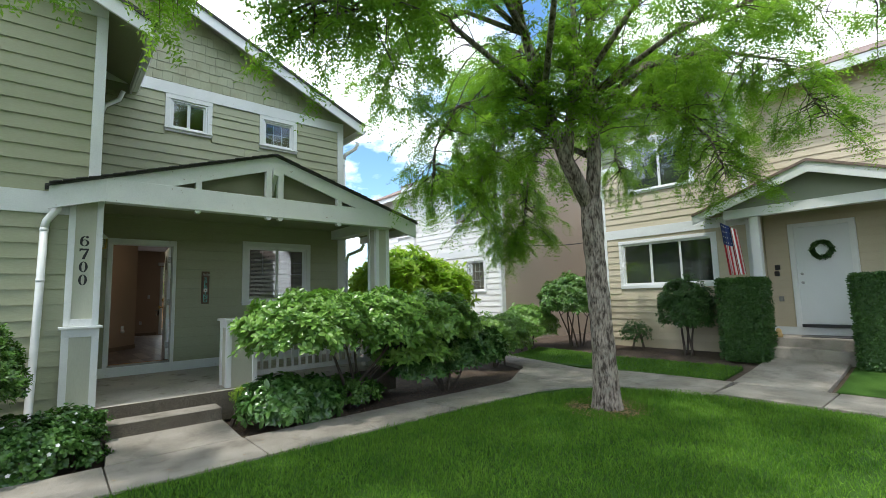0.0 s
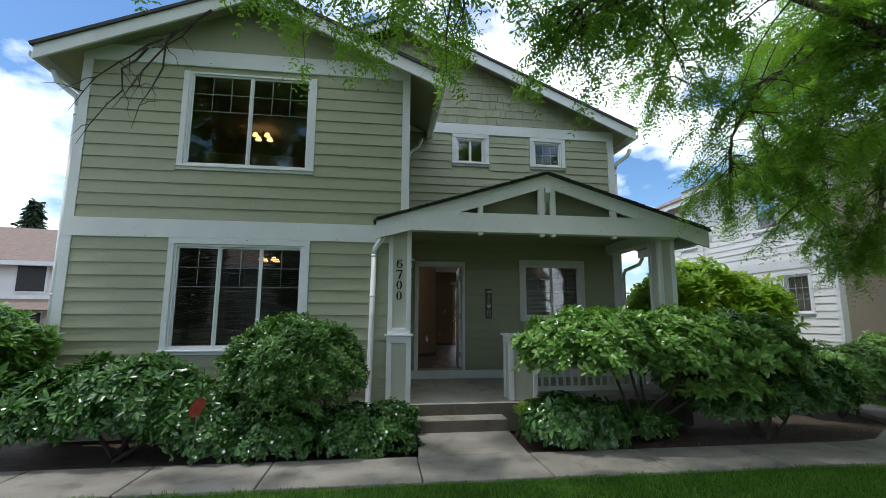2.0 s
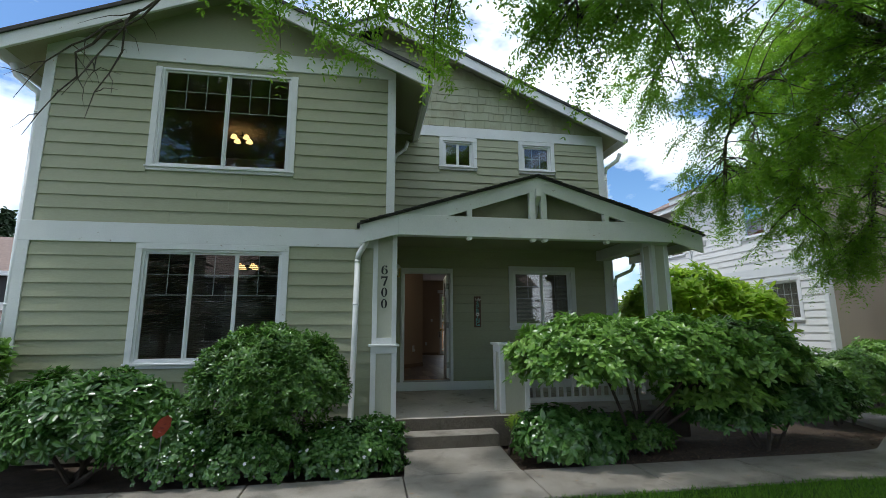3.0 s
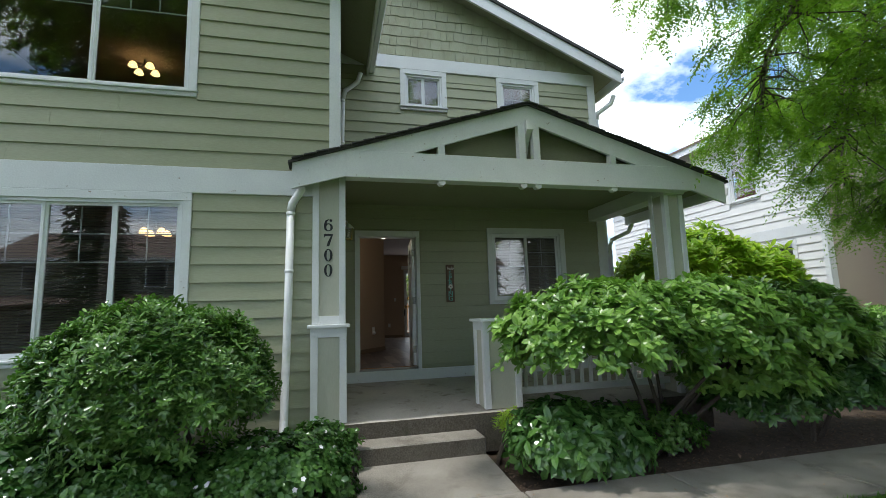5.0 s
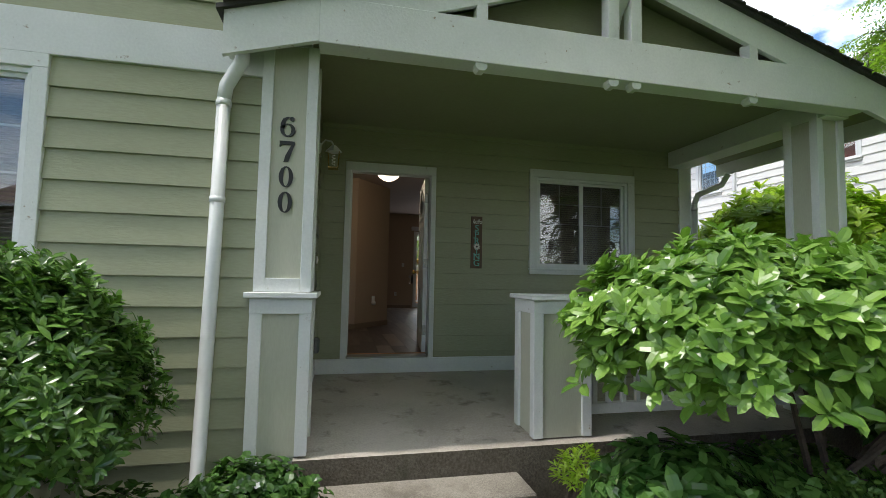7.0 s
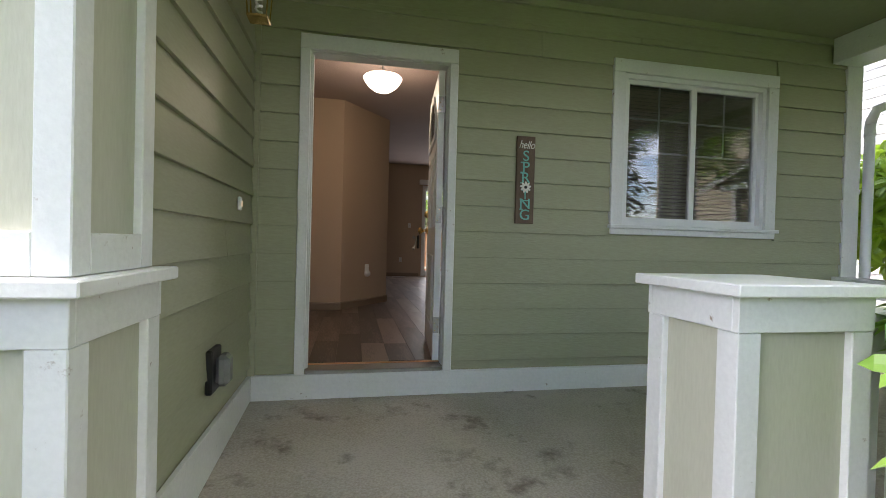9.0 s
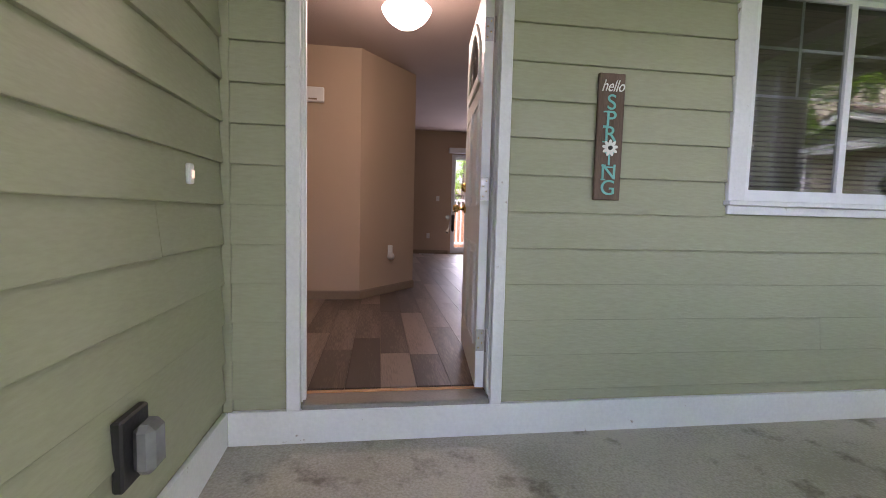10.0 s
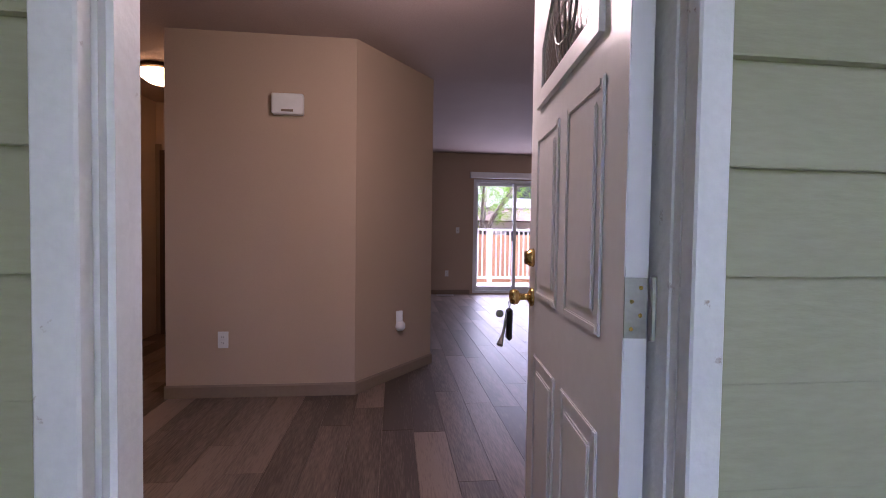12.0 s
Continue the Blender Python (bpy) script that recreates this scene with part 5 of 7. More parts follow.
def lobes(rng, count, centre, radii, size, flat_bottom=True):
    """Points and outward ways on the skin of a lumpy rounded mass."""
    v = unit(rng, count)
    if flat_bottom:
        v[:, 2] = np.where(v[:, 2] < -0.35, -v[:, 2] * 0.5, v[:, 2])
        v /= np.linalg.norm(v, axis=1, keepdims=True)
    lump = 1 + size * (np.sin(v[:, 0] * 7.3 + centre[0] * 3) * np.cos(v[:, 1] * 6.1 + centre[1]) + 0.6 * np.sin(v[:, 2] * 9 + v[:, 0] * 11 + centre[0]))
    depth = np.where(rng.uniform(size=count) < 0.3, rng.uniform(0.5, 0.9, count), rng.uniform(0.86, 1.04, count))
    p = np.asarray(centre) + v * np.asarray(radii) * (lump * depth)[:, None]
    return p, v


def bush(name, blobs, whorls, per, leaf, material, label, seed, stems=6, category="shrub", lift=0.5, bend=0.2, simple=False, size=0.10, stem_at=None, group="", flowers=0, droop=0.0, under=1.0):
    """A shrub: woody stems from the ground and whorls of leaves over one or more rounded masses."""
    rng = np.random.default_rng(seed)
    c0 = blobs[0][0]
    foot = stem_at or (c0[0], c0[1])
    b = thing(name, (foot[0], foot[1], ground_z(*foot) - 0.05), label, category, group)
    total = sum(r[0] * r[1] + r[0] * r[2] + r[1] * r[2] for _, r in blobs)
    P, V = [], []
    for c, r in blobs:
        n = int(whorls * (r[0] * r[1] + r[0] * r[2] + r[1] * r[2]) / total)
        p, v = lobes(rng, n, c, r, size)
        keep = p[:, 2] > ground_z(*foot) + 0.03
        if under < 1.0:
            keep &= (v[:, 2] > -0.15) | (rng.random(len(p)) < under)
        for c2, r2 in blobs:
            if c2 is not c:
                keep &= (((p - np.asarray(c2)) / (np.asarray(r2) * 0.82)) ** 2).sum(axis=1) > 1
        P.append(p[keep])
        V.append(v[keep])
    P, V = np.concatenate(P), np.concatenate(V)
    axis = V + np.array([0, 0, lift]) + rng.normal(scale=0.25, size=V.shape)
    axis /= np.linalg.norm(axis, axis=1, keepdims=True)
    side = np.cross(axis, unit(rng, len(axis)))
    side /= np.linalg.norm(side, axis=1, keepdims=True)
    other = np.cross(axis, side)
    B, D, N, L, W = [], [], [], [], []
    for k in range(per):
        a = 2 * math.pi * k / per + rng.uniform(-0.4, 0.4, len(P))
        out = side * np.cos(a)[:, None] + other * np.sin(a)[:, None]
        tilt = rng.uniform(0.15, 0.75, len(P))[:, None]
        d = out * (1 - tilt * 0.5) + axis * tilt - np.array([0, 0, droop])
        B.append(P + axis * rng.uniform(-0.02, 0.02, len(P))[:, None])
        D.append(d)
        N.append(axis)
        f = rng.uniform(0.65, 1.15, len(P))
        L.append(leaf[0] * f)
        W.append(leaf[1] * f)
    leaves_mesh("foliage", np.concatenate(B), np.concatenate(D), np.concatenate(N), np.concatenate(L), np.concatenate(W), material, b, bend, simple)
    rnd = random.Random(seed)
    for k in range(stems):
        c, r = blobs[k % len(blobs)]
        bm = bmesh.new()
        tip = Vector((c[0] + r[0] * rnd.uniform(-0.7, 0.7), c[1] + r[1] * rnd.uniform(-0.6, 0.6), c[2] + r[2] * rnd.uniform(0.2, 0.7)))
        f = Vector((foot[0] + rnd.uniform(-0.2, 0.2), foot[1] + rnd.uniform(-0.15, 0.15), ground_z(*foot) - 0.06))
        m = f.lerp(tip, 0.5) + Vector((rnd.uniform(-0.1, 0.1), rnd.uniform(-0.1, 0.1), 0.12))
        tube(bm, [f, f.lerp(m, 0.5) + Vector((0.03, 0.02, 0.04)), m, m.lerp(tip, 0.6), tip], [0.030, 0.024, 0.018, 0.012, 0.005], 6)
        side_tip = m + Vector((rnd.uniform(-0.5, 0.5) * r[0], rnd.uniform(-0.5, 0.5) * r[1], r[2] * 0.5))
        tube(bm, [m, m.lerp(side_tip, 0.5) + Vector((0, 0, 0.04)), side_tip], [0.014, 0.010, 0.004], 5)
        piece("stem", bm, TWIG, b)
    if flowers:
        idx = rng.choice(len(P), flowers, replace=False)
        B, D, N = [], [], []
        for k in range(5):
            a = 2 * math.pi * k / 5
            B.append(P[idx] + V[idx] * 0.04)
            D.append(side[idx] * math.cos(a) + other[idx] * math.sin(a) + axis[idx] * 0.3)
            N.append(axis[idx])
        n = flowers * 5
        leaves_mesh("blossom", np.concatenate(B), np.concatenate(D), np.concatenate(N), np.full(n, 0.024), np.full(n, 0.019), PETAL, b, 0.0, True, "small white flowers")
    return b


bush("rhododendron", [((3.15, 6.75, 1.22), (1.03, 0.85, 0.58)), ((4.35, 6.85, 1.22), (1.05, 0.90, 0.58)), ((5.45, 6.85, 1.16), (0.95, 0.80, 0.60)), ((5.15, 6.85, 0.80), (0.85, 0.62, 0.42))], 7600, 6, (0.118, 0.052), RHODO, "broad mid-green rhododendron overhanging the path", 11, 7, bend=0.22, stem_at=(3.9, 7.0), lift=0.7, under=0.8)
bush("shrub", [((6.3, 6.95, 0.62), (1.05, 0.62, 0.55)), ((5.45, 7.0, 0.50), (0.7, 0.55, 0.45))], 3600, 6, (0.105, 0.040), LAUREL, "dark green evergreen shrub beside the path", 12, 5, stem_at=(6.0, 7.0))
bush("laurel", [((2.62, 6.72, 0.28), (0.48, 0.45, 0.36)), ((3.15, 6.80, 0.22), (0.42, 0.40, 0.32))], 800, 7, (0.150, 0.062), LAUREL, "low broad-leaved shrub beside the porch step", 13, 4, bend=0.35, droop=0.25, stem_at=(2.8, 6.8))
bush("ivy", [((3.95, 7.15, 0.15), (0.55, 0.40, 0.30))], 900, 5, (0.055, 0.035), BOXLEAF, "small-leaved dark shrub in the shade of the porch", 14, 3)
bush("astilbe", [((2.28, 7.2, 0.36), (0.16, 0.14, 0.16))], 90, 6, (0.06, 0.014), LIMELEAF, "small pale feathery plant beside the porch step", 25, 3, lift=1.2)
bush("clipped_shrub", [((-0.98, 6.85, 1.08), (0.80, 0.70, 0.60)), ((-0.66, 6.8, 0.98), (0.60, 0.62, 0.60)), ((-1.22, 6.8, 1.03), (0.56, 0.6, 0.56)), ((-0.93, 6.82, 0.70), (0.62, 0.58, 0.44))], 12500, 6, (0.070, 0.023), BOXLEAF, "rounded clipped evergreen shrub under the window", 15, 9, size=0.12, bend=0.15, stem_at=(-0.8, 6.95), under=0.8, lift=0.8)
bush("ground_cover", [((-0.10, 6.78, 0.16), (0.72, 0.42, 0.40)), ((-1.15, 6.70, 0.20), (0.75, 0.42, 0.42)), ((-1.9, 6.75, 0.25), (0.6, 0.45, 0.42)), ((0.33, 7.28, 0.22), (0.36, 0.26, 0.30))], 4600, 5, (0.062, 0.045), LAUREL, "dark ground cover with small white flowers along the path", 16, 5, flowers=130, size=0.14, bend=0.3)
bush("rhododendron", [((-3.0, 6.85, 0.62), (1.05, 0.62, 0.55)), ((-2.25, 6.85, 0.45), (0.65, 0.5, 0.42)), ((-3.95, 6.85, 0.5), (0.7, 0.6, 0.5))], 3800, 7, (0.135, 0.045), LAUREL, "dark glossy rhododendron under the lower window", 17, 6, droop=0.15, stem_at=(-3.0, 6.95))
bush("rhododendron", [((-5.1, 6.95, 1.15), (0.95, 0.85, 0.70)), ((-6.2, 6.9, 1.0), (0.9, 0.8, 0.7))], 3000, 7, (0.14, 0.05), RHODO, "bright green rhododendron at the outer corner of the house", 18, 6, lift=0.8, stem_at=(-5.2, 7.0))
bush("fatsia", [((6.7, 9.35, 2.0), (1.15, 0.95, 0.85)), ((7.5, 9.1, 1.7), (0.9, 0.9, 0.85)), ((6.1, 9.6, 1.75), (0.6, 0.8, 0.85))], 1500, 8, (0.20, 0.066), LIMELEAF, "tall sunlit lime green shrub beside the porch", 19, 8, lift=0.9, stem_at=(6.8, 9.4))
bush("shrub", [((8.6, 8.1, 0.62), (0.85, 0.7, 0.6))], 2200, 6, (0.085, 0.034), RHODO, "rounded green shrub near the corner of the pale house", 20, 4)
bush("shrub", [((11.0, 9.1, 0.75), (1.0, 0.7, 0.62))], 2200, 6, (0.085, 0.034), RHODO, "low spreading green shrub before the tan wall", 21, 4)
bush("shrub", [((12.0, 8.1, 1.45), (1.0, 0.9, 0.75))], 2600, 6, (0.11, 0.042), BOXLEAF, "tall dark green shrub at the corner of the cream house", 22, 6)
bush("shrub", [((12.05, 4.95, 1.15), (0.62, 0.62, 0.85))], 3000, 6, (0.065, 0.026), HEDGE, "dark rounded evergreen before the cream house", 23, 4)
bush("shrub", [((12.2, 6.35, 0.55), (0.42, 0.36, 0.38))], 400, 6, (0.05, 0.020), HEDGE, "small dark shrub before the cream house", 24, 3)


def hedge(cx, cy, label, seed):
    rng = np.random.default_rng(seed)
    h = thing("hedge", (cx, cy, ground_z(cx, cy)), label, "hedge", "clipped hedges")
    g = ground_z(cx, cy)
    n = 13000
    p = rng.uniform(-1, 1, (n, 3))
    axis = rng.integers(0, 3, n)
    sign = rng.choice([-1.0, 1.0], n)
    sign[axis == 2] = 1
    p[np.arange(n), axis] = sign * rng.uniform(0.88, 1.02, n)
    nrm = np.zeros((n, 3))
    nrm[np.arange(n), axis] = sign
    base = p * np.array([0.40, 0.42, 0.86]) + np.array([cx, cy, g + 0.86])
    leaves_mesh("foliage", base, nrm + rng.normal(scale=0.8, size=(n, 3)), nrm + rng.normal(scale=0.3, size=(n, 3)), rng.uniform(0.045, 0.075, n), rng.uniform(0.02, 0.03, n), HEDGE, h, 0.1)
    piece("core", box((cx - 0.36, cx + 0.36, cy - 0.38, cy + 0.38, g - 0.05, g + 1.66), bevel=0.05), HEDGE, h)


hedge(11.85, 3.62, "tall clipped box hedge beside the neighbouring porch", 31)
hedge(11.85, 1.35, "tall clipped box hedge beside the neighbouring path", 32)


# ---- trees ----
def limb_path(a, b, sag, rnd, n=5, wobble=0.08):
    a, b = Vector(a), Vector(b)
    pts = []
    for i in range(n + 1):
        f = i / n
        w = wobble * (b - a).length * math.sin(math.pi * f)
        pts.append(a.lerp(b, f) + Vector((rnd.uniform(-w, w), rnd.uniform(-w, w), sag * math.sin(math.pi * f) + rnd.uniform(-w, w) * 0.5)))
    return pts


def sprays(rng, starts, ways, leaflets, frond, leaf):
    """Hanging pinnate fronds: each a drooping line with leaflets on both sides."""
    n = len(starts)
    length = rng.uniform(frond * 0.6, frond * 1.2, n)
    ways = ways / np.linalg.norm(ways, axis=1, keepdims=True)
    side = np.cross(ways, np.array([0, 0, 1.0]) + rng.normal(scale=0.2, size=(n, 3)))
    side /= np.linalg.norm(side, axis=1, keepdims=True) + 1e-9
    B, D, N, L, W = [], [], [], [], []
    for k in range(leaflets):
        f = (k // 2 + 1) / (leaflets / 2)
        s = 1 if k % 2 else -1
        p = starts + ways * (length * f)[:, None] + np.array([0, 0, -1.0]) * (length * f * f * 0.5)[:, None]
        B.append(p)
        D.append(side * s + ways * 0.35 + np.array([0, 0, -0.25]) + rng.normal(scale=0.25, size=(n, 3)))
        N.append(np.cross(side, ways) + rng.normal(scale=0.35, size=(n, 3)) + np.array([0, 0, 0.4]))
        sc = rng.uniform(0.75, 1.2, n) * (1.0 - 0.3 * abs(f - 0.5))
        L.append(leaf[0] * sc)
        W.append(leaf[1] * sc)
    return [np.concatenate(x) for x in (B, D, N, L, W)]


def broad_tree(name, trunk, limbs, label, seed, material, twigs_per, spray_per, leaflets, frond, leaf, reach, gap=0.55, bark=None, droop=0.5):
    """trunk: (points, radii). limbs: list of (points, r0, r1). Branchlets leave the outer limbs, and fronds hang from them."""
    rnd, rng = random.Random(seed), np.random.default_rng(seed)
    t = thing(name, trunk[0][0], label, "tree")
    rows, radii = [], []
    for (p, q), (ra, rb) in zip(zip(trunk[0], trunk[0][1:]), zip(trunk[1], trunk[1][1:])):
        m = max(2, int((Vector(q) - Vector(p)).length / 0.05))
        for i in range(m):
            rows.append(Vector(p).lerp(Vector(q), i / m))
            radii.append(ra + (rb - ra) * i / m)
    bm = tube(bmesh.new(), rows + [trunk[0][-1]], radii + [trunk[1][-1]], 40)
    for v in bm.verts:
        q = noise.noise(Vector((v.co.x * 9, v.co.y * 9, v.co.z * 2.2)))
        ridge = noise.noise(Vector((v.co.x * 26, v.co.y * 26, v.co.z * 6)))
        v.co.x += 0.020 * q + 0.010 * ridge
        v.co.y += 0.018 * noise.noise(v.co * 6) + 0.010 * ridge
    shade_smooth(piece("trunk", bm, bark or BARK, t, "furrowed grey bark with lichen"))
    S, Wd = [], []
    twig = bmesh.new()
    for pts, r0, r1 in limbs:
        pts = [Vector(p) for p in pts]
        n = len(pts)
        o = piece("limb", tube(bmesh.new(), pts, [r0 + (r1 - r0) * i / (n - 1) for i in range(n)], 10), bark or BARK, t)
        shade_smooth(o)
        total = sum((b - a).length for a, b in zip(pts, pts[1:]))
        count = max(3, int(twigs_per * total))
        for k in range(count):
            f = rnd.uniform(0.30, 1.0)
            i = min(int(f * (n - 1)), n - 2)
            a = pts[i].lerp(pts[i + 1], f * (n - 1) - i)
            along = (pts[i + 1] - pts[i]).normalized()
            way = Vector((rnd.uniform(-1, 1), rnd.uniform(-1, 1), rnd.uniform(-0.5, 0.55))).normalized() + along * 0.55
            ln = reach * rnd.uniform(0.45, 1.1)
            tip = a + way.normalized() * ln + Vector((0, 0, -droop * ln * rnd.uniform(0.1, 0.7)))
            path = limb_path(a, tip, 0.10 * ln, rnd, 4, 0.07)
            tube(twig, path, [0.011, 0.009, 0.007, 0.005, 0.002], 5, False)
            if rnd.random() > gap + 0.4:
                continue
            for _ in range(spray_per):
                g = rnd.uniform(0.4, 1.0) ** 0.7
                j = min(int(g * 4), 3)
                p = path[j].lerp(path[j + 1], g * 4 - j)
                w = Vector((rnd.uniform(-1, 1), rnd.uniform(-1, 1), rnd.uniform(-0.6, 0.35))).normalized() + (path[j + 1] - path[j]).normalized() * 0.6
                S.append(p)
                Wd.append(w)
    tagged(piece("branchwork", twig, TWIG, t, "thin dark twigs"), "", "", "", "stuff")
    arrays = sprays(rng, np.array([tuple(p) for p in S]), np.array([tuple(w) for w in Wd]), leaflets, frond, leaf)
    tagged(leaves_mesh("crown", *arrays, material, t, 0.1, True), "feathery bright green leaves", "", "", "stuff")
    return t


rnd = random.Random(77)
TX, TY = 6.50, 3.96
TRUNK = ([(TX + 0.02, TY, -0.06), (TX + 0.01, TY, 0.12), (TX, TY, 0.5), (TX - 0.03, TY, 1.3), (TX - 0.05, TY + 0.02, 2.2), (TX - 0.06, TY + 0.03, 2.75), (TX - 0.05, TY + 0.03, 3.15)], [0.25, 0.205, 0.175, 0.160, 0.152, 0.165, 0.155])
top = (TX - 0.05, TY + 0.03, 3.0)
BOUGHS = [
    # great forks
    ([top, (TX - 0.45, TY + 0.15, 3.7), (TX - 0.85, TY + 0.25, 4.6), (TX - 1.15, TY + 0.3, 5.6), (TX - 1.8, TY + 0.4, 7.2)], 0.135, 0.045),
    ([top, (TX + 0.06, TY, 3.8), (TX + 0.05, TY - 0.05, 4.8), (TX + 0.15, TY, 6.2), (TX + 0.3, TY + 0.1, 8.0)], 0.125, 0.04),
    ([(TX - 0.45, TY + 0.15, 3.7), (TX - 0.50, TY, 4.6), (TX - 0.45, TY - 0.1, 5.6), (TX - 0.6, TY - 0.2, 7.2)], 0.085, 0.03),
    # spreading to the house side
    ([(TX - 0.85, TY + 0.25, 4.6), (TX - 1.6, TY + 0.5, 5.1), (TX - 2.6, TY + 0.6, 5.5), (TX - 3.6, TY + 0.55, 5.3), (TX - 4.5, TY + 0.4, 4.75)], 0.055, 0.014),
    ([(TX - 1.15, TY + 0.3, 5.6), (TX - 2.2, TY + 0.1, 6.2), (TX - 3.6, TY + 0.0, 6.3), (TX - 5.4, TY + 0.1, 6.0), (TX - 6.9, TY + 0.2, 5.3), (TX - 7.7, TY + 0.2, 4.9)], 0.055, 0.012),
    ([(TX - 0.85, TY + 0.25, 4.6), (TX - 1.1, TY + 0.9, 4.9), (TX - 1.3, TY + 1.7, 4.9), (TX - 1.2, TY + 2.4, 4.4), (TX - 1.0, TY + 2.8, 3.6)], 0.05, 0.012),
    ([(TX - 0.45, TY + 0.15, 3.9), (TX - 0.5, TY + 0.8, 4.5), (TX - 0.35, TY + 1.6, 4.6), (TX - 0.1, TY + 2.3, 4.1), (TX + 0.0, TY + 2.6, 3.3)], 0.045, 0.012),
    ([(TX - 1.15, TY + 0.3, 5.6), (TX - 1.7, TY + 1.0, 6.1), (TX - 2.1, TY + 1.9, 6.0), (TX - 2.2, TY + 2.5, 5.3)], 0.045, 0.012),
    ([(TX - 1.15, TY + 0.3, 5.6), (TX - 2.2, TY + 1.0, 6.8), (TX - 3.4, TY + 1.2, 7.0), (TX - 4.6, TY + 1.0, 6.4)], 0.045, 0.012),
    ([(TX - 0.85, TY + 0.25, 4.6), (TX - 1.9, TY - 0.8, 5.5), (TX - 3.2, TY - 1.6, 5.9), (TX - 4.6, TY - 2.1, 5.6)], 0.05, 0.012),
    ([(TX - 3.6, TY + 0.0, 6.3), (TX - 4.6, TY + 0.2, 5.7), (TX - 5.6, TY + 0.25, 5.0), (TX - 6.2, TY + 0.2, 4.55)], 0.028, 0.010),
    ([(TX - 2.6, TY + 0.6, 5.5), (TX - 3.5, TY + 0.3, 5.1), (TX - 4.3, TY + 0.2, 4.6)], 0.026, 0.010),
    # over the bed beside the porch
    ([top, (TX + 0.3, TY + 1.2, 5.2), (TX + 0.9, TY + 2.6, 5.4), (TX + 1.6, TY + 3.6, 4.6), (TX + 2.2, TY + 4.1, 3.4)], 0.06, 0.012),
    ([(TX - 0.03, TY, 4.4), (TX + 0.4, TY + 1.4, 5.6), (TX + 0.9, TY + 3.0, 6.2), (TX + 1.3, TY + 4.3, 5.8), (TX + 1.6, TY + 5.0, 5.0)], 0.06, 0.012),
    ([(TX + 0.04, TY + 0.1, 3.9), (TX + 0.8, TY + 1.5, 4.8), (TX + 1.7, TY + 2.6, 4.4), (TX + 2.2, TY + 3.2, 3.5), (TX + 2.3, TY + 3.5, 2.9)], 0.05, 0.012),
    ([(TX + 0.06, TY, 5.2), (TX + 0.3, TY + 1.5, 6.4), (TX + 1.0, TY + 3.2, 7.0), (TX + 1.6, TY + 4.6, 6.5)], 0.05, 0.012),
    # towards the house across the path
    ([(TX + 0.06, TY, 4.9), (TX + 1.2, TY - 0.4, 5.6), (TX + 2.8, TY - 0.6, 6.2), (TX + 4.3, TY - 0.4, 5.6), (TX + 4.9, TY - 0.3, 4.7)], 0.05, 0.012),
    ([(TX + 0.06, TY, 5.0), (TX + 1.0, TY + 0.8, 5.7), (TX + 2.6, TY + 1.6, 6.2), (TX + 4.0, TY + 1.8, 5.5), (TX + 4.5, TY + 1.9, 4.7)], 0.05, 0.012),
    # to the lawn and the far side
    ([(TX + 0.05, TY - 0.05, 4.6), (TX + 0.7, TY - 0.6, 5.3), (TX + 1.6, TY - 1.3, 5.6), (TX + 2.8, TY - 2.0, 5.5), (TX + 4.0, TY - 2.3, 4.7)], 0.055, 0.012),
    ([(TX + 0.05, TY, 4.2), (TX + 0.8, TY - 0.1, 4.8), (TX + 1.8, TY - 0.5, 5.0), (TX + 2.7, TY - 0.8, 4.5), (TX + 3.2, TY - 0.9, 3.8)], 0.055, 0.012),
    ([(TX + 0.1, TY, 5.6), (TX + 1.0, TY + 0.6, 6.3), (TX + 2.4, TY + 0.6, 6.5), (TX + 4.0, TY + 0.2, 6.0)], 0.045, 0.012),
    ([(TX + 0.05, TY - 0.05, 4.9), (TX + 0.4, TY - 1.3, 5.5), (TX + 0.7, TY - 2.6, 5.6), (TX + 0.9, TY - 3.8, 4.9)], 0.05, 0.012),
    ([(TX - 0.5, TY, 4.6), (TX - 0.8, TY - 1.2, 5.4), (TX - 1.2, TY - 2.5, 5.8), (TX - 1.6, TY - 3.6, 5.4)], 0.05, 0.012),
    ([(TX + 0.2, TY, 6.2), (TX + 1.0, TY - 1.0, 7.2), (TX + 2.2, TY - 1.8, 7.4), (TX + 3.8, TY - 2.4, 6.6)], 0.04, 0.012),
    ([(TX - 1.15, TY + 0.3, 5.6), (TX - 1.9, TY + 0.0, 7.0), (TX - 2.8, TY - 0.6, 7.6), (TX - 3.8, TY - 1.0, 7.2)], 0.045, 0.012),
]
locust = broad_tree("locust_tree", TRUNK, BOUGHS, "tall honey locust with furrowed trunk and feathery drooping leaves", 41, LOCUST, 15, 25, 12, 0.25, (0.060, 0.023), 1.0)

# bare twigs hanging before the house
for k in range(5):
    a = Vector((-1.35 - 0.16 * k, 4.25 + 0.08 * k, 4.30 - 0.05 * k))
    b = a + Vector((-0.75 + 0.2 * (k % 3), 0.1, -0.9 + 0.22 * (k % 2)))
    path = limb_path(a, b, 0.10, rnd, 6, 0.06)
    bm = tube(bmesh.new(), path, [0.012, 0.010, 0.008, 0.007, 0.005, 0.004, 0.002], 6)
    for j in range(2, 6):
        q = path[j] + Vector((rnd.uniform(-0.35, 0.25), rnd.uniform(-0.1, 0.1), rnd.uniform(-0.25, 0.12)))
        tube(bm, limb_path(path[j], q, 0.02, rnd, 4, 0.08), [0.005, 0.004, 0.003, 0.002, 0.001], 5)
    piece("bare_branch", bm, TWIG, locust, "leafless dark hanging twig")

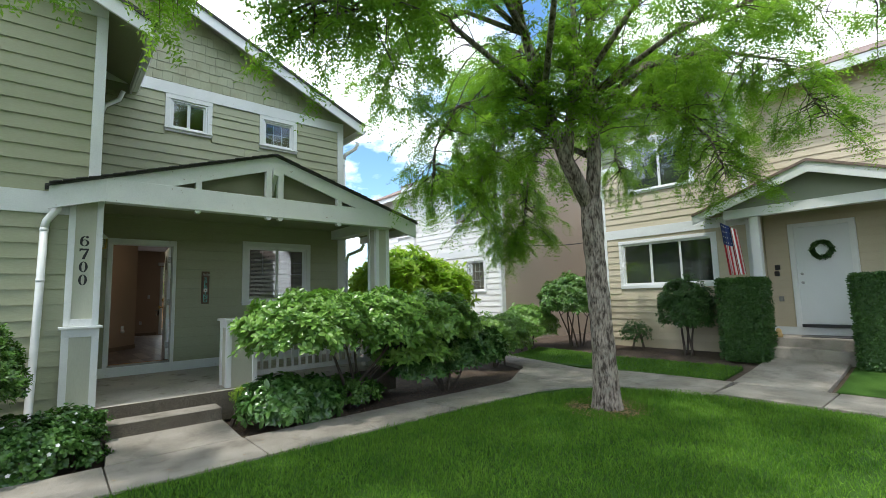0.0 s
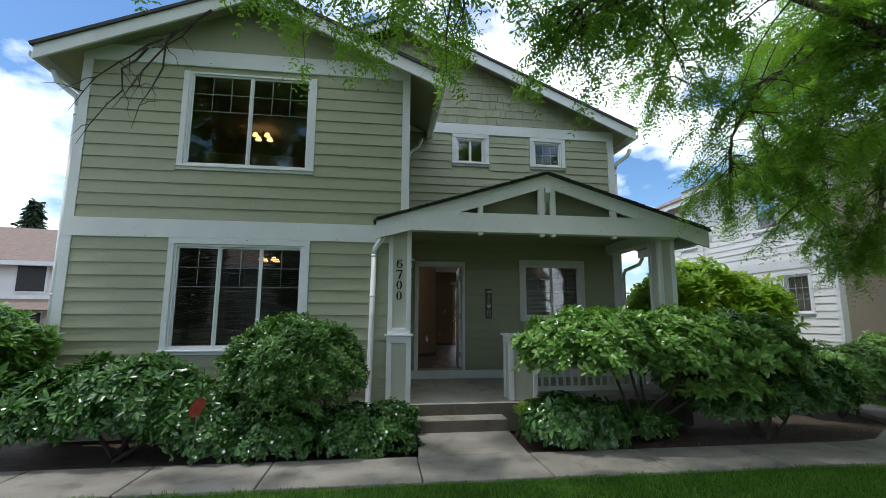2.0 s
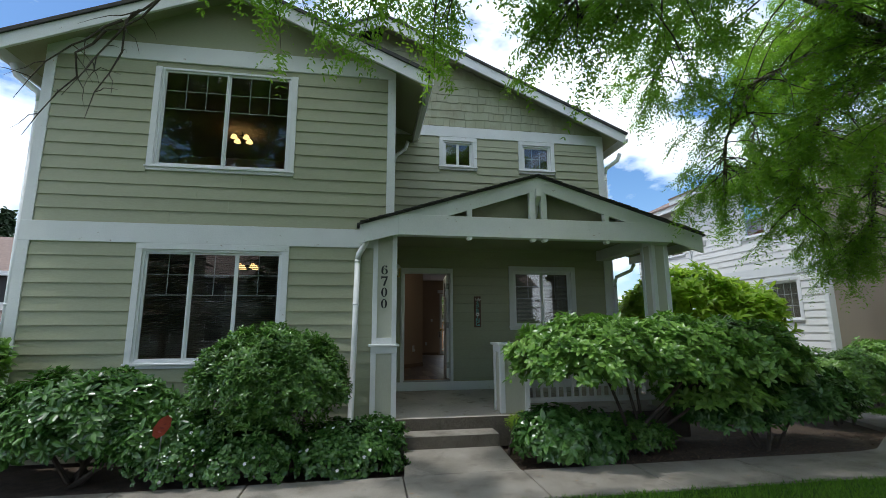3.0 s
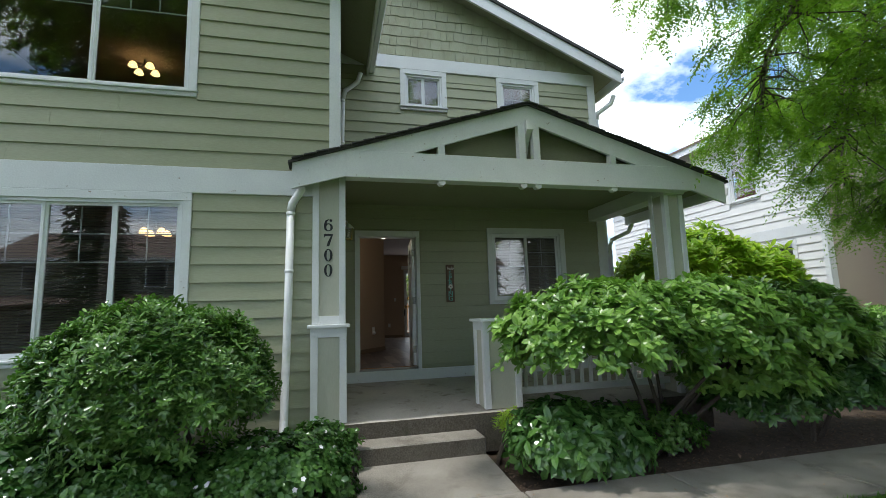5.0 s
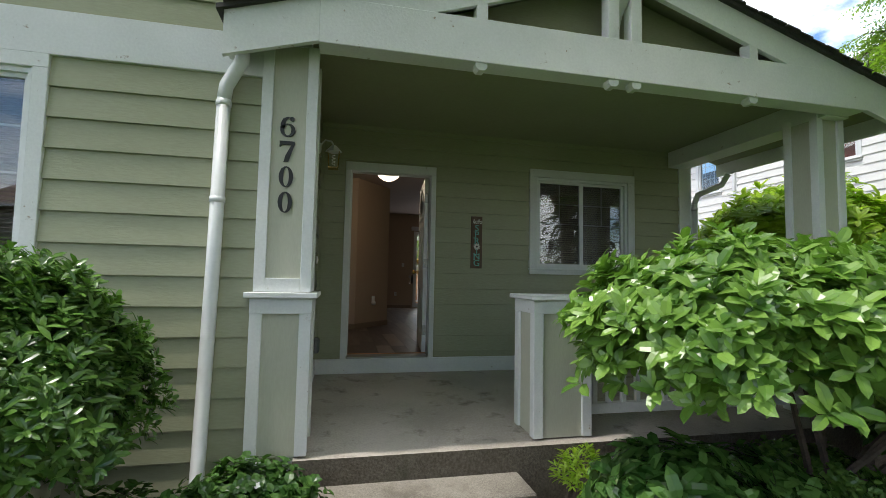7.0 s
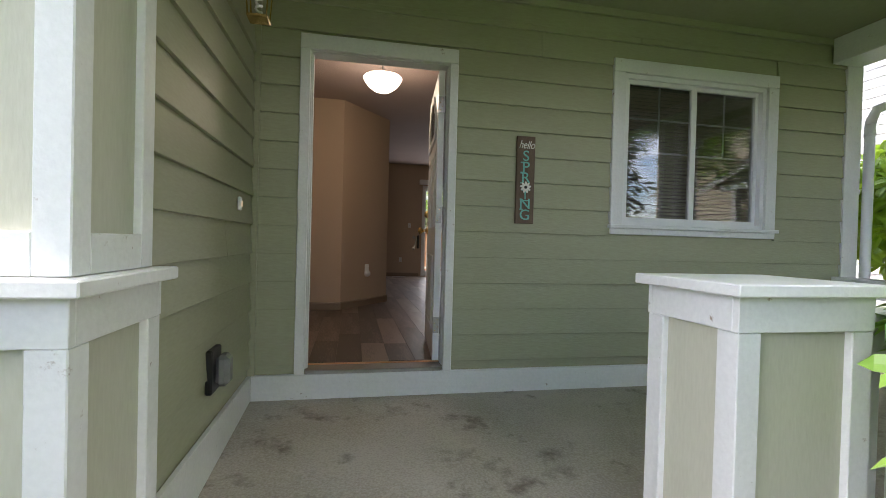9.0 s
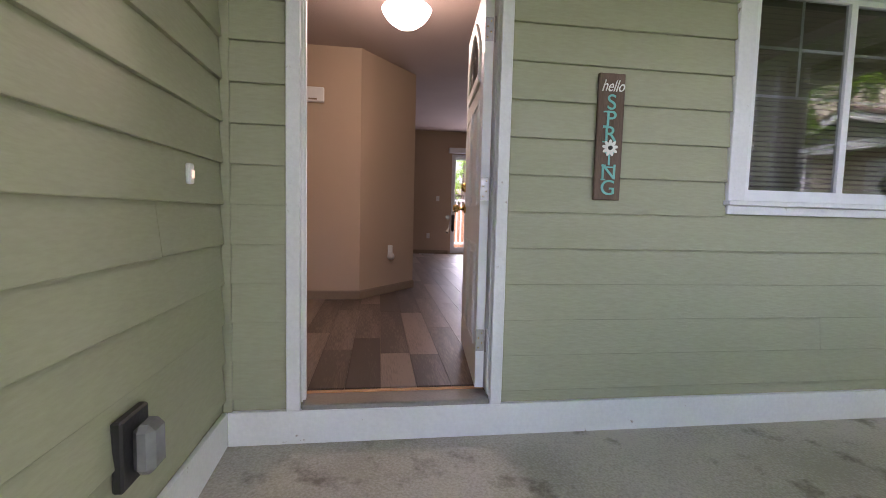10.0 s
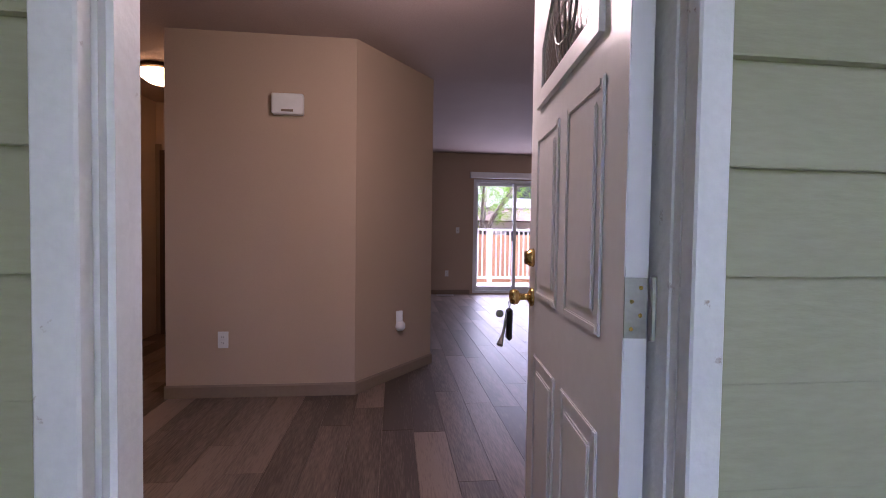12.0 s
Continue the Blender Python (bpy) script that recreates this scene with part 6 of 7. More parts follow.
# a second tree, its crown added above the view to shade house and path
AX, AY = -4.8, 0.4
LIMBS2 = []
for k in range(14):
    a = 2.4 * k
    r = 1.2 + 0.24 * k
    z0 = 4.5 + 0.25 * k
    tip = (-3.3 + 1.35 * r * math.cos(a), 3.0 + 0.72 * r * math.sin(a), 8.6 + 0.9 * math.sin(k * 1.7) + 0.08 * k)
    mid = (AX * 0.45 + tip[0] * 0.55, AY * 0.45 + tip[1] * 0.55, z0 * 0.35 + tip[2] * 0.65 + 0.4)
    LIMBS2.append(([(AX, AY, z0), (AX * 0.75 + mid[0] * 0.25, AY * 0.75 + mid[1] * 0.25, z0 + 1.3), mid, tip], 0.08, 0.014))
broad_tree("shade_tree", ([(AX, AY, -0.06), (AX, AY, 2.0), (AX + 0.1, AY, 5.0), (AX + 0.1, AY, 11.0)], [0.24, 0.19, 0.13, 0.04]), LIMBS2, "leafy tree on the lawn, added out of view to shade the front wall", 42, LOCUST, 10, 12, 10, 0.28, (0.125, 0.062), 1.4, droop=0.3)


def conifer(x, y, h, r, label, seed):
    rng, rnd2 = np.random.default_rng(seed), random.Random(seed)
    g = ground_z(x, y) - 0.05
    c = thing("conifer", (x, y, g), label, "tree", "distant conifers")
    piece("trunk", tube(bmesh.new(), [(x, y, g), (x, y, h * 0.5), (x, y, h)], [h * 0.018, h * 0.011, 0.02], 8), TWIG, c)
    n = int(230 * h)
    f = rng.uniform(0.10, 1.0, n) ** 0.8
    a = rng.uniform(0, 2 * math.pi, n)
    rad = r * (1 - f) ** 0.8 * rng.uniform(0.25, 1.05, n) * (0.8 + 0.3 * np.sin(a * 5 + f * 40))
    p = np.stack([x + rad * np.cos(a), y + rad * np.sin(a), g + h * f - rad * 0.25], axis=1)
    d = np.stack([np.cos(a), np.sin(a), rng.uniform(-0.6, 0.1, n)], axis=1) + rng.normal(scale=0.35, size=(n, 3))
    leaves_mesh("crown", p, d, rng.normal(scale=0.3, size=(n, 3)) + np.array([0, 0, 1.0]), rng.uniform(0.5, 1.1, n) * h / 16, rng.uniform(0.16, 0.34, n) * h / 16, CONIFER, c, 0.25)
    return c


conifer(-4.5, -11.0, 12, 2.8, "tall dark conifer across the lawn, mirrored in the windows", 51)
conifer(0.5, -14.0, 14, 3.0, "tall dark conifer across the lawn, mirrored in the windows", 52)
conifer(-10.5, -12.0, 11, 2.6, "tall dark conifer across the lawn, mirrored in the windows", 53)
conifer(5.0, -16.0, 13, 3.0, "tall dark conifer across the lawn, mirrored in the windows", 54)
conifer(9.5, -13.0, 13, 3.0, "tall dark conifer across the lawn, mirrored in the windows", 58)
conifer(14.0, -9.0, 12, 2.8, "tall dark conifer across the lawn, mirrored in the windows", 59)
conifer(-31.0, 45.0, 12, 3.6, "dark conifer far behind the houses", 55)
conifer(-35.5, 46.0, 12, 2.6, "dark conifer far behind the houses", 56)
conifer(-27.5, 47.0, 11, 3.4, "dark conifer far behind the houses", 57)

# tree behind the deck
BX, BY = 4.6, 26.0
LIMBS3 = [([(BX, BY, 1.6), (BX + 0.5 * math.cos(a), BY + 0.3 * math.sin(a), 2.6), (BX + 1.3 * math.cos(a), BY + math.sin(a), 3.6), (BX + 2.2 * math.cos(a), BY + 1.6 * math.sin(a), 4.3)], 0.09, 0.02) for a in (0.2, 1.3, 2.5, 3.4, 4.6, 5.6)]
broad_tree("garden_tree", ([(BX, BY, -0.06), (BX, BY, 1.0), (BX, BY, 2.2)], [0.17, 0.13, 0.11]), LIMBS3, "small leafy tree behind the back fence", 43, LOCUST, 8, 9, 8, 0.25, (0.08, 0.04), 1.0)


# ---- neighbouring houses ----
RX = 12.8
RH = thing("neighbour_house", (15.5, 3.0, 0.15), "cream lap-sided house with grey-green upper gable", "house")
RF = Face((RX, 0, 0), (0, -1, 0), (-1, 0, 0))       # u is -y


def ru(a, b, z0, z1):
    return (-a, -b, z0, z1)


R_LW, R_UW = ru(6.99, 4.38, 1.80, 3.17), ru(6.62, 4.77, 4.50, 6.08)
R_PORCH_Y0, R_PORCH_Y1 = 0.45, 4.25
piece("wall", holed(RF, -7.48, -3.60, 0.0, 6.75, [inset(R_LW), inset(R_UW)], -0.15, -0.002), CREAM, RH)
piece("wall", box((13.4, 13.55, -4.0, 3.6, 0.0, 6.7)), CREAM, RH)
piece("wall", box((RX + 0.002, 13.55, 3.52, 3.6, 0.0, 6.7)), CREAM, RH)
piece("wall", box((RX, 21.0, 7.40, 7.48, 0.0, 6.7)), CREAM, RH)
siding(RH, RF, -7.36, -3.72, 0.40, 3.26, [R_LW], CREAM, step=0.18, seed=31)
siding(RH, RF, -7.36, -3.72, 3.52, 5.30, [R_UW], CREAM, step=0.18, seed=32)
siding(RH, RF, -7.36, -3.72, 5.45, 6.85, [R_UW], GREYGREEN, step=0.18, seed=33)
RF2 = Face((13.4, 0, 0), (0, -1, 0), (-1, 0, 0))
siding(RH, RF2, -3.5, 4.0, 0.8, 6.6, [ru(3.05, 1.80, 0.8, 3.25)], CREAM, step=0.18, seed=34)
for s in ((-7.48, -7.36, 0.1, 6.8), (-3.72, -3.60, 0.1, 6.8), (-7.36, -3.72, 3.26, 3.52), (-7.36, R_UW[0] - 0.001, 5.30, 5.45), (R_UW[1] + 0.001, -3.72, 5.30, 5.45)):
    piece("trim_board", RF.slab((*s, 0.0, 0.03), bevel=0.003), WHITE, RH)
piece("gable", prism([(7.40, 6.75), (3.68, 6.75), (3.68, 6.86), (5.55, 7.72), (7.40, 6.86)], 0, RX + 0.01, RX + 0.12), GREYGREEN, RH)
for ya, za, yb, zb in ((7.85, 6.72, 5.55, 7.85), (3.25, 6.72, 5.55, 7.85)):
    piece("rake_board", prism([(ya, za - 0.2), (ya, za), (yb, zb), (yb, zb - 0.2)], 0, RX - 0.36, RX - 0.32), WHITE, RH)
    piece("roof", prism([(ya, za), (yb, zb), (yb, zb + 0.05), (ya, za + 0.05)], 0, RX - 0.38, 18.0), surface("brown shingles", (0.15, 0.105, 0.085), (0.26, 0.19, 0.155), 0.9, 6, 120, 0.6), RH)
piece("roof", prism([(12.9, 6.55), (17.0, 8.3), (17.0, 8.36), (12.85, 6.60)], 1, -5.0, 3.4), bpy.data.materials["brown shingles"], RH)
piece("eave_board", box((12.87, 12.90, -5.0, 3.3, 6.38, 6.58)), WHITE, RH)
for a, b, c, z0, z1, n in (("window", -6.99, -4.38, 1.80, 3.17, 3), ("window", -6.62, -4.77, 4.50, 6.08, 2)):
    w = window("window_8", RF, b, c, z0, z1, n, "white-cased window of the cream house with drawn blinds", (2, 2, 0.4) if n == 2 else (1, 1, 1), casing=0.09, sill=n == 2)
    piece("drawn_blind", box((RX + 0.19, RX + 0.20, -c + 0.1, -b - 0.1, z0 + 0.1, z1 - 0.1)), surface("dark blind", (0.035, 0.045, 0.045), (0.055, 0.065, 0.065), 0.6, 3, 30, 0), w)
# its porch
piece("porch_floor", box((12.35, 13.4, 0.9, 3.5, 0.0, 0.62), bevel=0.01), CONCRETE, RH)
piece("step", box((12.0, 12.349, 1.0, 3.35, 0.0, 0.44), bevel=0.01), CONCRETE, RH)
piece("post", box((12.25, 12.45, 3.32, 3.50, 0.62, 3.35), bevel=0.006), WHITE, RH)
piece("post", box((12.25, 12.45, 1.00, 1.18, 0.62, 3.35), bevel=0.006), WHITE, RH)
piece("porch_beam", box((12.20, 12.40, 0.6, 4.0, 3.35, 3.56), bevel=0.006), WHITE, RH)
for ya, yb in ((4.62, 2.30), (0.0, 2.30)):
    piece("porch_rake", prism([(ya, 3.30), (ya, 3.50), (yb, 4.35), (yb, 4.12)], 0, 12.0, 12.05), WHITE, RH)
    piece("porch_roof", prism([(ya, 3.49), (yb, 4.34), (yb, 4.40), (ya, 3.55)], 0, 11.97, 13.4), bpy.data.materials["brown shingles"], RH)
piece("porch_gable", prism([(4.0, 3.56), (0.6, 3.56), (2.30, 4.20)], 0, 12.22, 12.28), GREYGREEN, RH)
piece("skirting", box((13.36, 13.40, 1.05, 3.5, 0.62, 0.80)), WHITE, RH)
rd = thing("door_4", (13.36, 2.4, 0.85), "pale closed front door with a wreath", "door", "", "structure")
PALEDOOR = surface("pale grey door paint", (0.62, 0.64, 0.64), (0.68, 0.70, 0.70), 0.45, 2, 50, 0.05)
piece("leaf", box((13.34, 13.385, 1.93, 2.92, 0.87, 3.10), bevel=0.004), PALEDOOR, rd)
for s in ((1.82, 1.93, 0.8, 3.2), (2.92, 3.03, 0.8, 3.2), (1.93, 2.92, 3.10, 3.2)):
    piece("casing", box((13.32, 13.39, *s), bevel=0.004), WHITE, rd)
piece("threshold", box((13.28, 13.39, 1.93, 2.92, 0.80, 0.87)), BLACK, rd)
for z in (2.02, 1.82):
    piece("lock", lathe(bmesh.new(), [(0, -0.05), (0.03, -0.045), (0.035, 0.0), (0, 0.0)], (13.34, 2.83, z), 12, "x"), STEEL, rd)
wreath = thing("door_wreath", (13.3, 2.42, 2.55), "dark twig wreath hanging on the neighbour's door", "wreath")
rng = np.random.default_rng(61)
n = 900
a = rng.uniform(0, 2 * math.pi, n)
rr = rng.uniform(0.13, 0.22, n)
base = np.stack([13.32 - rng.uniform(0.0, 0.06, n), 2.42 + rr * np.cos(a), 2.55 + rr * np.sin(a)], axis=1)
leaves_mesh("twig_ring", base, np.stack([rng.uniform(-0.5, 0, n), -np.sin(a), np.cos(a)], axis=1) + rng.normal(scale=0.4, size=(n, 3)), unit(rng, n), rng.uniform(0.04, 0.08, n), rng.uniform(0.012, 0.022, n), HEDGE, wreath, 0.2)
mat_ = thing("doormat", (12.9, 2.4, 0.62), "dark doormat before the neighbour's door", "doormat")
piece("mat", box((12.75, 13.2, 1.95, 2.85, 0.62, 0.64), bevel=0.006), BLACK, mat_)
pot = thing("toy_ornament", (12.6, 3.2, 0.62), "small tan ornament on the neighbour's porch", "ornament")
shade_smooth(piece("body", lathe(bmesh.new(), [(0, 0), (0.07, 0.0), (0.085, 0.05), (0.055, 0.10), (0.06, 0.14), (0.03, 0.19), (0, 0.2)], (12.5, 3.2, 0.62), 14), surface("tan ornament", (0.45, 0.30, 0.12), (0.55, 0.38, 0.18), 0.7, 12, 60, 0.2), pot))
for y, z in ((3.3, 2.2), (3.32, 2.05), (3.28, 1.45)):
    f = thing("wall_fitting", (13.37, y, z), "small dark fitting on the neighbour's porch wall", "wall fitting")
    piece("plate", box((13.33, 13.38, y - 0.05, y + 0.05, z - 0.06, z + 0.06), bevel=0.012), BLACK if z > 1.6 else STEEL, f)

# flag on a pole
flagpole = thing("porch_flag", (12.2, 3.95, 3.1), "striped flag with starred blue corner hanging by the neighbour's porch", "flag")
piece("pole", tube(bmesh.new(), [(12.25, 3.85, 2.6), (11.75, 3.85, 3.32)], 0.012, 8), WHITE, flagpole)
STRIPES = [surface("flag red", (0.42, 0.03, 0.04), (0.5, 0.045, 0.055), 0.8, 5, 60, 0.1), surface("flag white", (0.7, 0.7, 0.68), (0.78, 0.78, 0.76), 0.8, 5, 60, 0.1), surface("flag blue", (0.02, 0.035, 0.14), (0.03, 0.05, 0.18), 0.8, 5, 60, 0.1)]


def fold(u, v):
    """A hanging cloth: u across, v down."""
    return Vector((11.82 + 0.05 * math.sin(u * 16) + 0.03 * v, 3.96 - 0.34 * u - 0.10 * v, 3.25 - 1.22 * v - 0.22 * u * (1 - v)))


for k in range(13):
    u0, u1 = k / 13, (k + 1) / 13
    bm = bmesh.new()
    start = 0.42 if k < 7 else 0.0
    vs = [[bm.verts.new(fold(u, start + (1 - start) * j / 10) + Vector((off, 0, 0))) for j in range(11)] for off in (0.0, 0.003) for u in (u0, u1)]
    for j in range(10):
        bm.faces.new((vs[0][j], vs[0][j + 1], vs[1][j + 1], vs[1][j]))
        bm.faces.new((vs[2][j], vs[3][j], vs[3][j + 1], vs[2][j + 1]))
    piece("stripe", bm, STRIPES[k % 2], flagpole)
bm = bmesh.new()
vs = [[bm.verts.new(fold(7 / 13 * i / 8, 0.42 * j / 6) + Vector((off, 0, 0))) for j in range(7)] for off in (-0.002, 0.002) for i in range(9)]
for base in (0, 9):
    for i in range(8):
        for j in range(6):
            bm.faces.new((vs[base + i][j], vs[base + i][j + 1], vs[base + i + 1][j + 1], vs[base + i + 1][j]))
piece("blue_corner", bm, STRIPES[2], flagpole)
for i in range(5):
    for j in range(4):
        p = fold((0.6 + 1.25 * i) / 13, 0.42 * (j + 0.5) / 4) + Vector((-0.006, 0, 0))
        piece("star", lathe(bmesh.new(), [(0, -0.001), (0.012, -0.001), (0.012, 0.001), (0, 0.001)], p, 5, "x"), STRIPES[1], flagpole)

# the pale house behind
NX, NY = 11.3, 10.3
NH = thing("pale_house", (14.5, 14.0, 0), "pale lap-sided house with a plain tan side wall", "house")
NF = Face((NX, 0, 0), (0, -1, 0), (-1, 0, 0))
N_UP, N_LOW = (-12.74, -11.78, 4.22, 5.90), (-12.12, -11.00, 1.80, 3.00)
piece("wall", holed(NF, -14.86, -NY, 0.0, 6.2, [inset(N_UP), inset(N_LOW)], -0.15, -0.002), PALEHOUSE, NH)
piece("side_wall", prism([(NX + 0.002, 0.0), (21.0, 0.0), (21.0, 6.3), (16.2, 8.4), (NX + 0.002, 6.2)], 1, NY + 0.003, NY + 0.15), STUCCO, NH, "plain tan panelled side wall")
siding(NH, NF, -14.86, -NY - 0.12, 0.4, 3.08, [N_LOW], PALEHOUSE, step=0.19, seed=41)
siding(NH, NF, -14.86, -NY - 0.12, 3.35, 6.15, [N_UP], PALEHOUSE, step=0.19, seed=42)
for s in ((-NY - 0.12, -NY, 0.1, 6.2), (-14.86, -NY - 0.12, 3.08, 3.35), (-14.98, -14.86, 0.1, 6.2)):
    piece("trim_board", NF.slab((*s, 0.0, 0.03), bevel=0.003), WHITE, NH)
NF2 = Face((NX + 0.6, 0, 0), (0, -1, 0), (-1, 0, 0))
N_UP2 = (-17.0, -16.0, 4.3, 5.8)
piece("wall", holed(NF2, -19.0, -14.80, 0.0, 6.2, [inset(N_UP2)], -0.15, -0.002), PALEHOUSE, NH)
siding(NH, NF2, -19.0, -14.9, 0.4, 6.15, [N_UP2], PALEHOUSE, step=0.19, seed=43)
piece("eave_board", box((NX - 0.42, NX - 0.38, 9.95, 15.3, 6.02, 6.22)), WHITE, NH)
piece("eave_board", box((NX + 0.18, NX + 0.22, 15.3, 19.3, 6.02, 6.22)), WHITE, NH)
for x0, y0, y1 in ((NX - 0.45, 9.9, 15.3), (NX + 0.15, 15.3, 19.4)):
    piece("roof", prism([(x0, 6.2), (16.2, 8.4), (16.2, 8.46), (x0, 6.26)], 1, y0, y1), bpy.data.materials["brown shingles"], NH)
piece("roof", prism([(21.4, 6.2), (16.2, 8.4), (16.2, 8.46), (21.4, 6.26)], 1, 9.9, 19.4), bpy.data.materials["brown shingles"], NH)
piece("rake_board", prism([(NX - 0.42, 6.0), (NX - 0.42, 6.2), (16.2, 8.4), (16.2, 8.2)], 1, 9.9, 9.94), WHITE, NH)
piece("rake_board", prism([(21.3, 6.0), (21.3, 6.2), (16.2, 8.4), (16.2, 8.2)], 1, 9.9, 9.94), WHITE, NH)
piece("downspout", tube(bmesh.new(), [(NX - 0.36, 14.9, 6.0), (NX - 0.06, 14.93, 5.75), (NX - 0.06, 14.93, 0.1)], 0.04, 8), VINYL, NH)
DRAPE = surface("red patterned drape", (0.22, 0.06, 0.05), (0.35, 0.14, 0.11), 0.8, 6, 40, 0.1)
for s, n, mat, sk in ((N_UP, 1, DRAPE, 0.45), (N_LOW, 1, BLIND, 1.0), (N_UP2, 1, BLIND, 0.6)):
    fc = NF if s is not N_UP2 else NF2
    w = window("window_9", fc, *s, n, "white gridded window of the pale house", (3, 3, 0.5) if s is N_UP else (4, 3, 0.99), casing=0.09)
    x = fc.o.x
    piece("curtain", box((x + 0.14, x + 0.16, -s[1] + 0.1, -s[0] - 0.1, s[2] + 0.1, s[2] + (s[3] - s[2]) * sk - 0.1)), mat, w)
piece("cable", tube(bmesh.new(), limb_path((NX, NY - 0.02, 3.45), (12.8, 7.5, 3.3), -0.15, random.Random(1), 8, 0.0), 0.012, 6), BLACK, NH)


# far houses
def far_house(x, y, w, d, h, label, turn, paint):
    f = thing("far_house", (x, y, -0.05), label, "house", "far houses")
    f.rotation_euler = (0, 0, radians(turn))
    def add(n, bm, m):
        finish(n, bm, m, f)
    add("wall", box((-w / 2, w / 2, -d / 2, d / 2, 0, h)), paint)
    bm = prism([(-d / 2 - 0.5, h), (d / 2 + 0.5, h), (0, h + d * 0.26)], 0, -w / 2 - 0.4, w / 2 + 0.4)
    add("roof", bm, bpy.data.materials["brown shingles"])
    add("eave_board", box((-w / 2 - 0.4, w / 2 + 0.4, -d / 2 - 0.54, -d / 2 - 0.5, h - 0.18, h + 0.02)), WHITE)
    bm = prism([(-d / 2 - 1.8, h * 0.48), (-d / 2, h * 0.48), (-d / 2, h * 0.60)], 0, -w * 0.1, w / 2 + 0.2)
    add("porch_roof", bm, bpy.data.materials["brown shingles"])
    for u in (-0.35, -0.12, 0.12, 0.35):
        for z in (h * 0.15, h * 0.66):
            add("window_frame", box((u * w - 0.65, u * w + 0.65, -d / 2 - 0.05, -d / 2, z, z + 1.4)), WHITE)
            add("pane", box((u * w - 0.55, u * w + 0.55, -d / 2 - 0.06, -d / 2 - 0.05, z + 0.1, z + 1.3)), BLACK)
    for u in (-w / 2, w / 2 - 0.15):
        add("corner_board", box((u, u + 0.15, -d / 2 - 0.03, -d / 2, 0, h)), WHITE)
    return f


far_house(-21.0, 28.0, 11, 9, 4.3, "pale two-storey house with brown roof in the distance", 12, PALEHOUSE)
far_house(-30.0, 24.0, 11, 9, 5.4, "pale two-storey house in the distance", 5, CREAM)
far_house(5.0, 33.0, 14, 9, 5.2, "white two-storey house behind the back fence", 0, PALEHOUSE)
# unseen houses added behind the camera; dark paint dims their reflection in the panes
far_house(-12.0, -24.0, 14, 9, 5.4, "unseen two-storey house added across the lawn, painted dark green", 180, GREYGREEN)
far_house(8.0, -26.0, 14, 9, 5.4, "unseen two-storey house added across the lawn, painted dark green", 180, GREYGREEN)
far_house(27.0, -10.0, 12, 9, 5.4, "two-storey house beyond the cream house", -90, PALEHOUSE)

# ---- lawn blades and litter ----
rng = np.random.default_rng(71)


def blades(name, x0, x1, y0, y1, count, inside, label):
    x, y = rng.uniform(x0, x1, count), rng.uniform(y0, y1, count)
    ok = np.array([inside(a, b) for a, b in zip(x, y)])
    x, y = x[ok], y[ok]
    n = len(x)
    z = np.array([ground_z(a, b) for a, b in zip(x, y)]) - 0.004
    d = np.stack([rng.normal(scale=0.45, size=n), rng.normal(scale=0.45, size=n), np.ones(n)], axis=1)
    o = leaves_mesh(name, np.stack([x, y, z], axis=1), d, unit(rng, n), rng.uniform(0.030, 0.085, n), rng.uniform(0.005, 0.010, n), BLADE, None, 0.25, True, label, "stuff")
    tagged(o, "", "grass")


def on_lawn(a, b):
    if (a - TX) ** 2 + (b - TY) ** 2 < (0.42 + 0.16 * math.sin(3 * math.atan2(b - TY, a - TX) + 1)) ** 2:
        return False
    edge = 5.44 if a < 5.5 else 5.44 - 0.22 * max(0, a - 5.5) ** 1.3
    if a > 7.2:
        edge = min(edge, 5.2 - 1.55 * (a - 7.4))
    return b < edge + 0.03 * math.sin(a * 9)


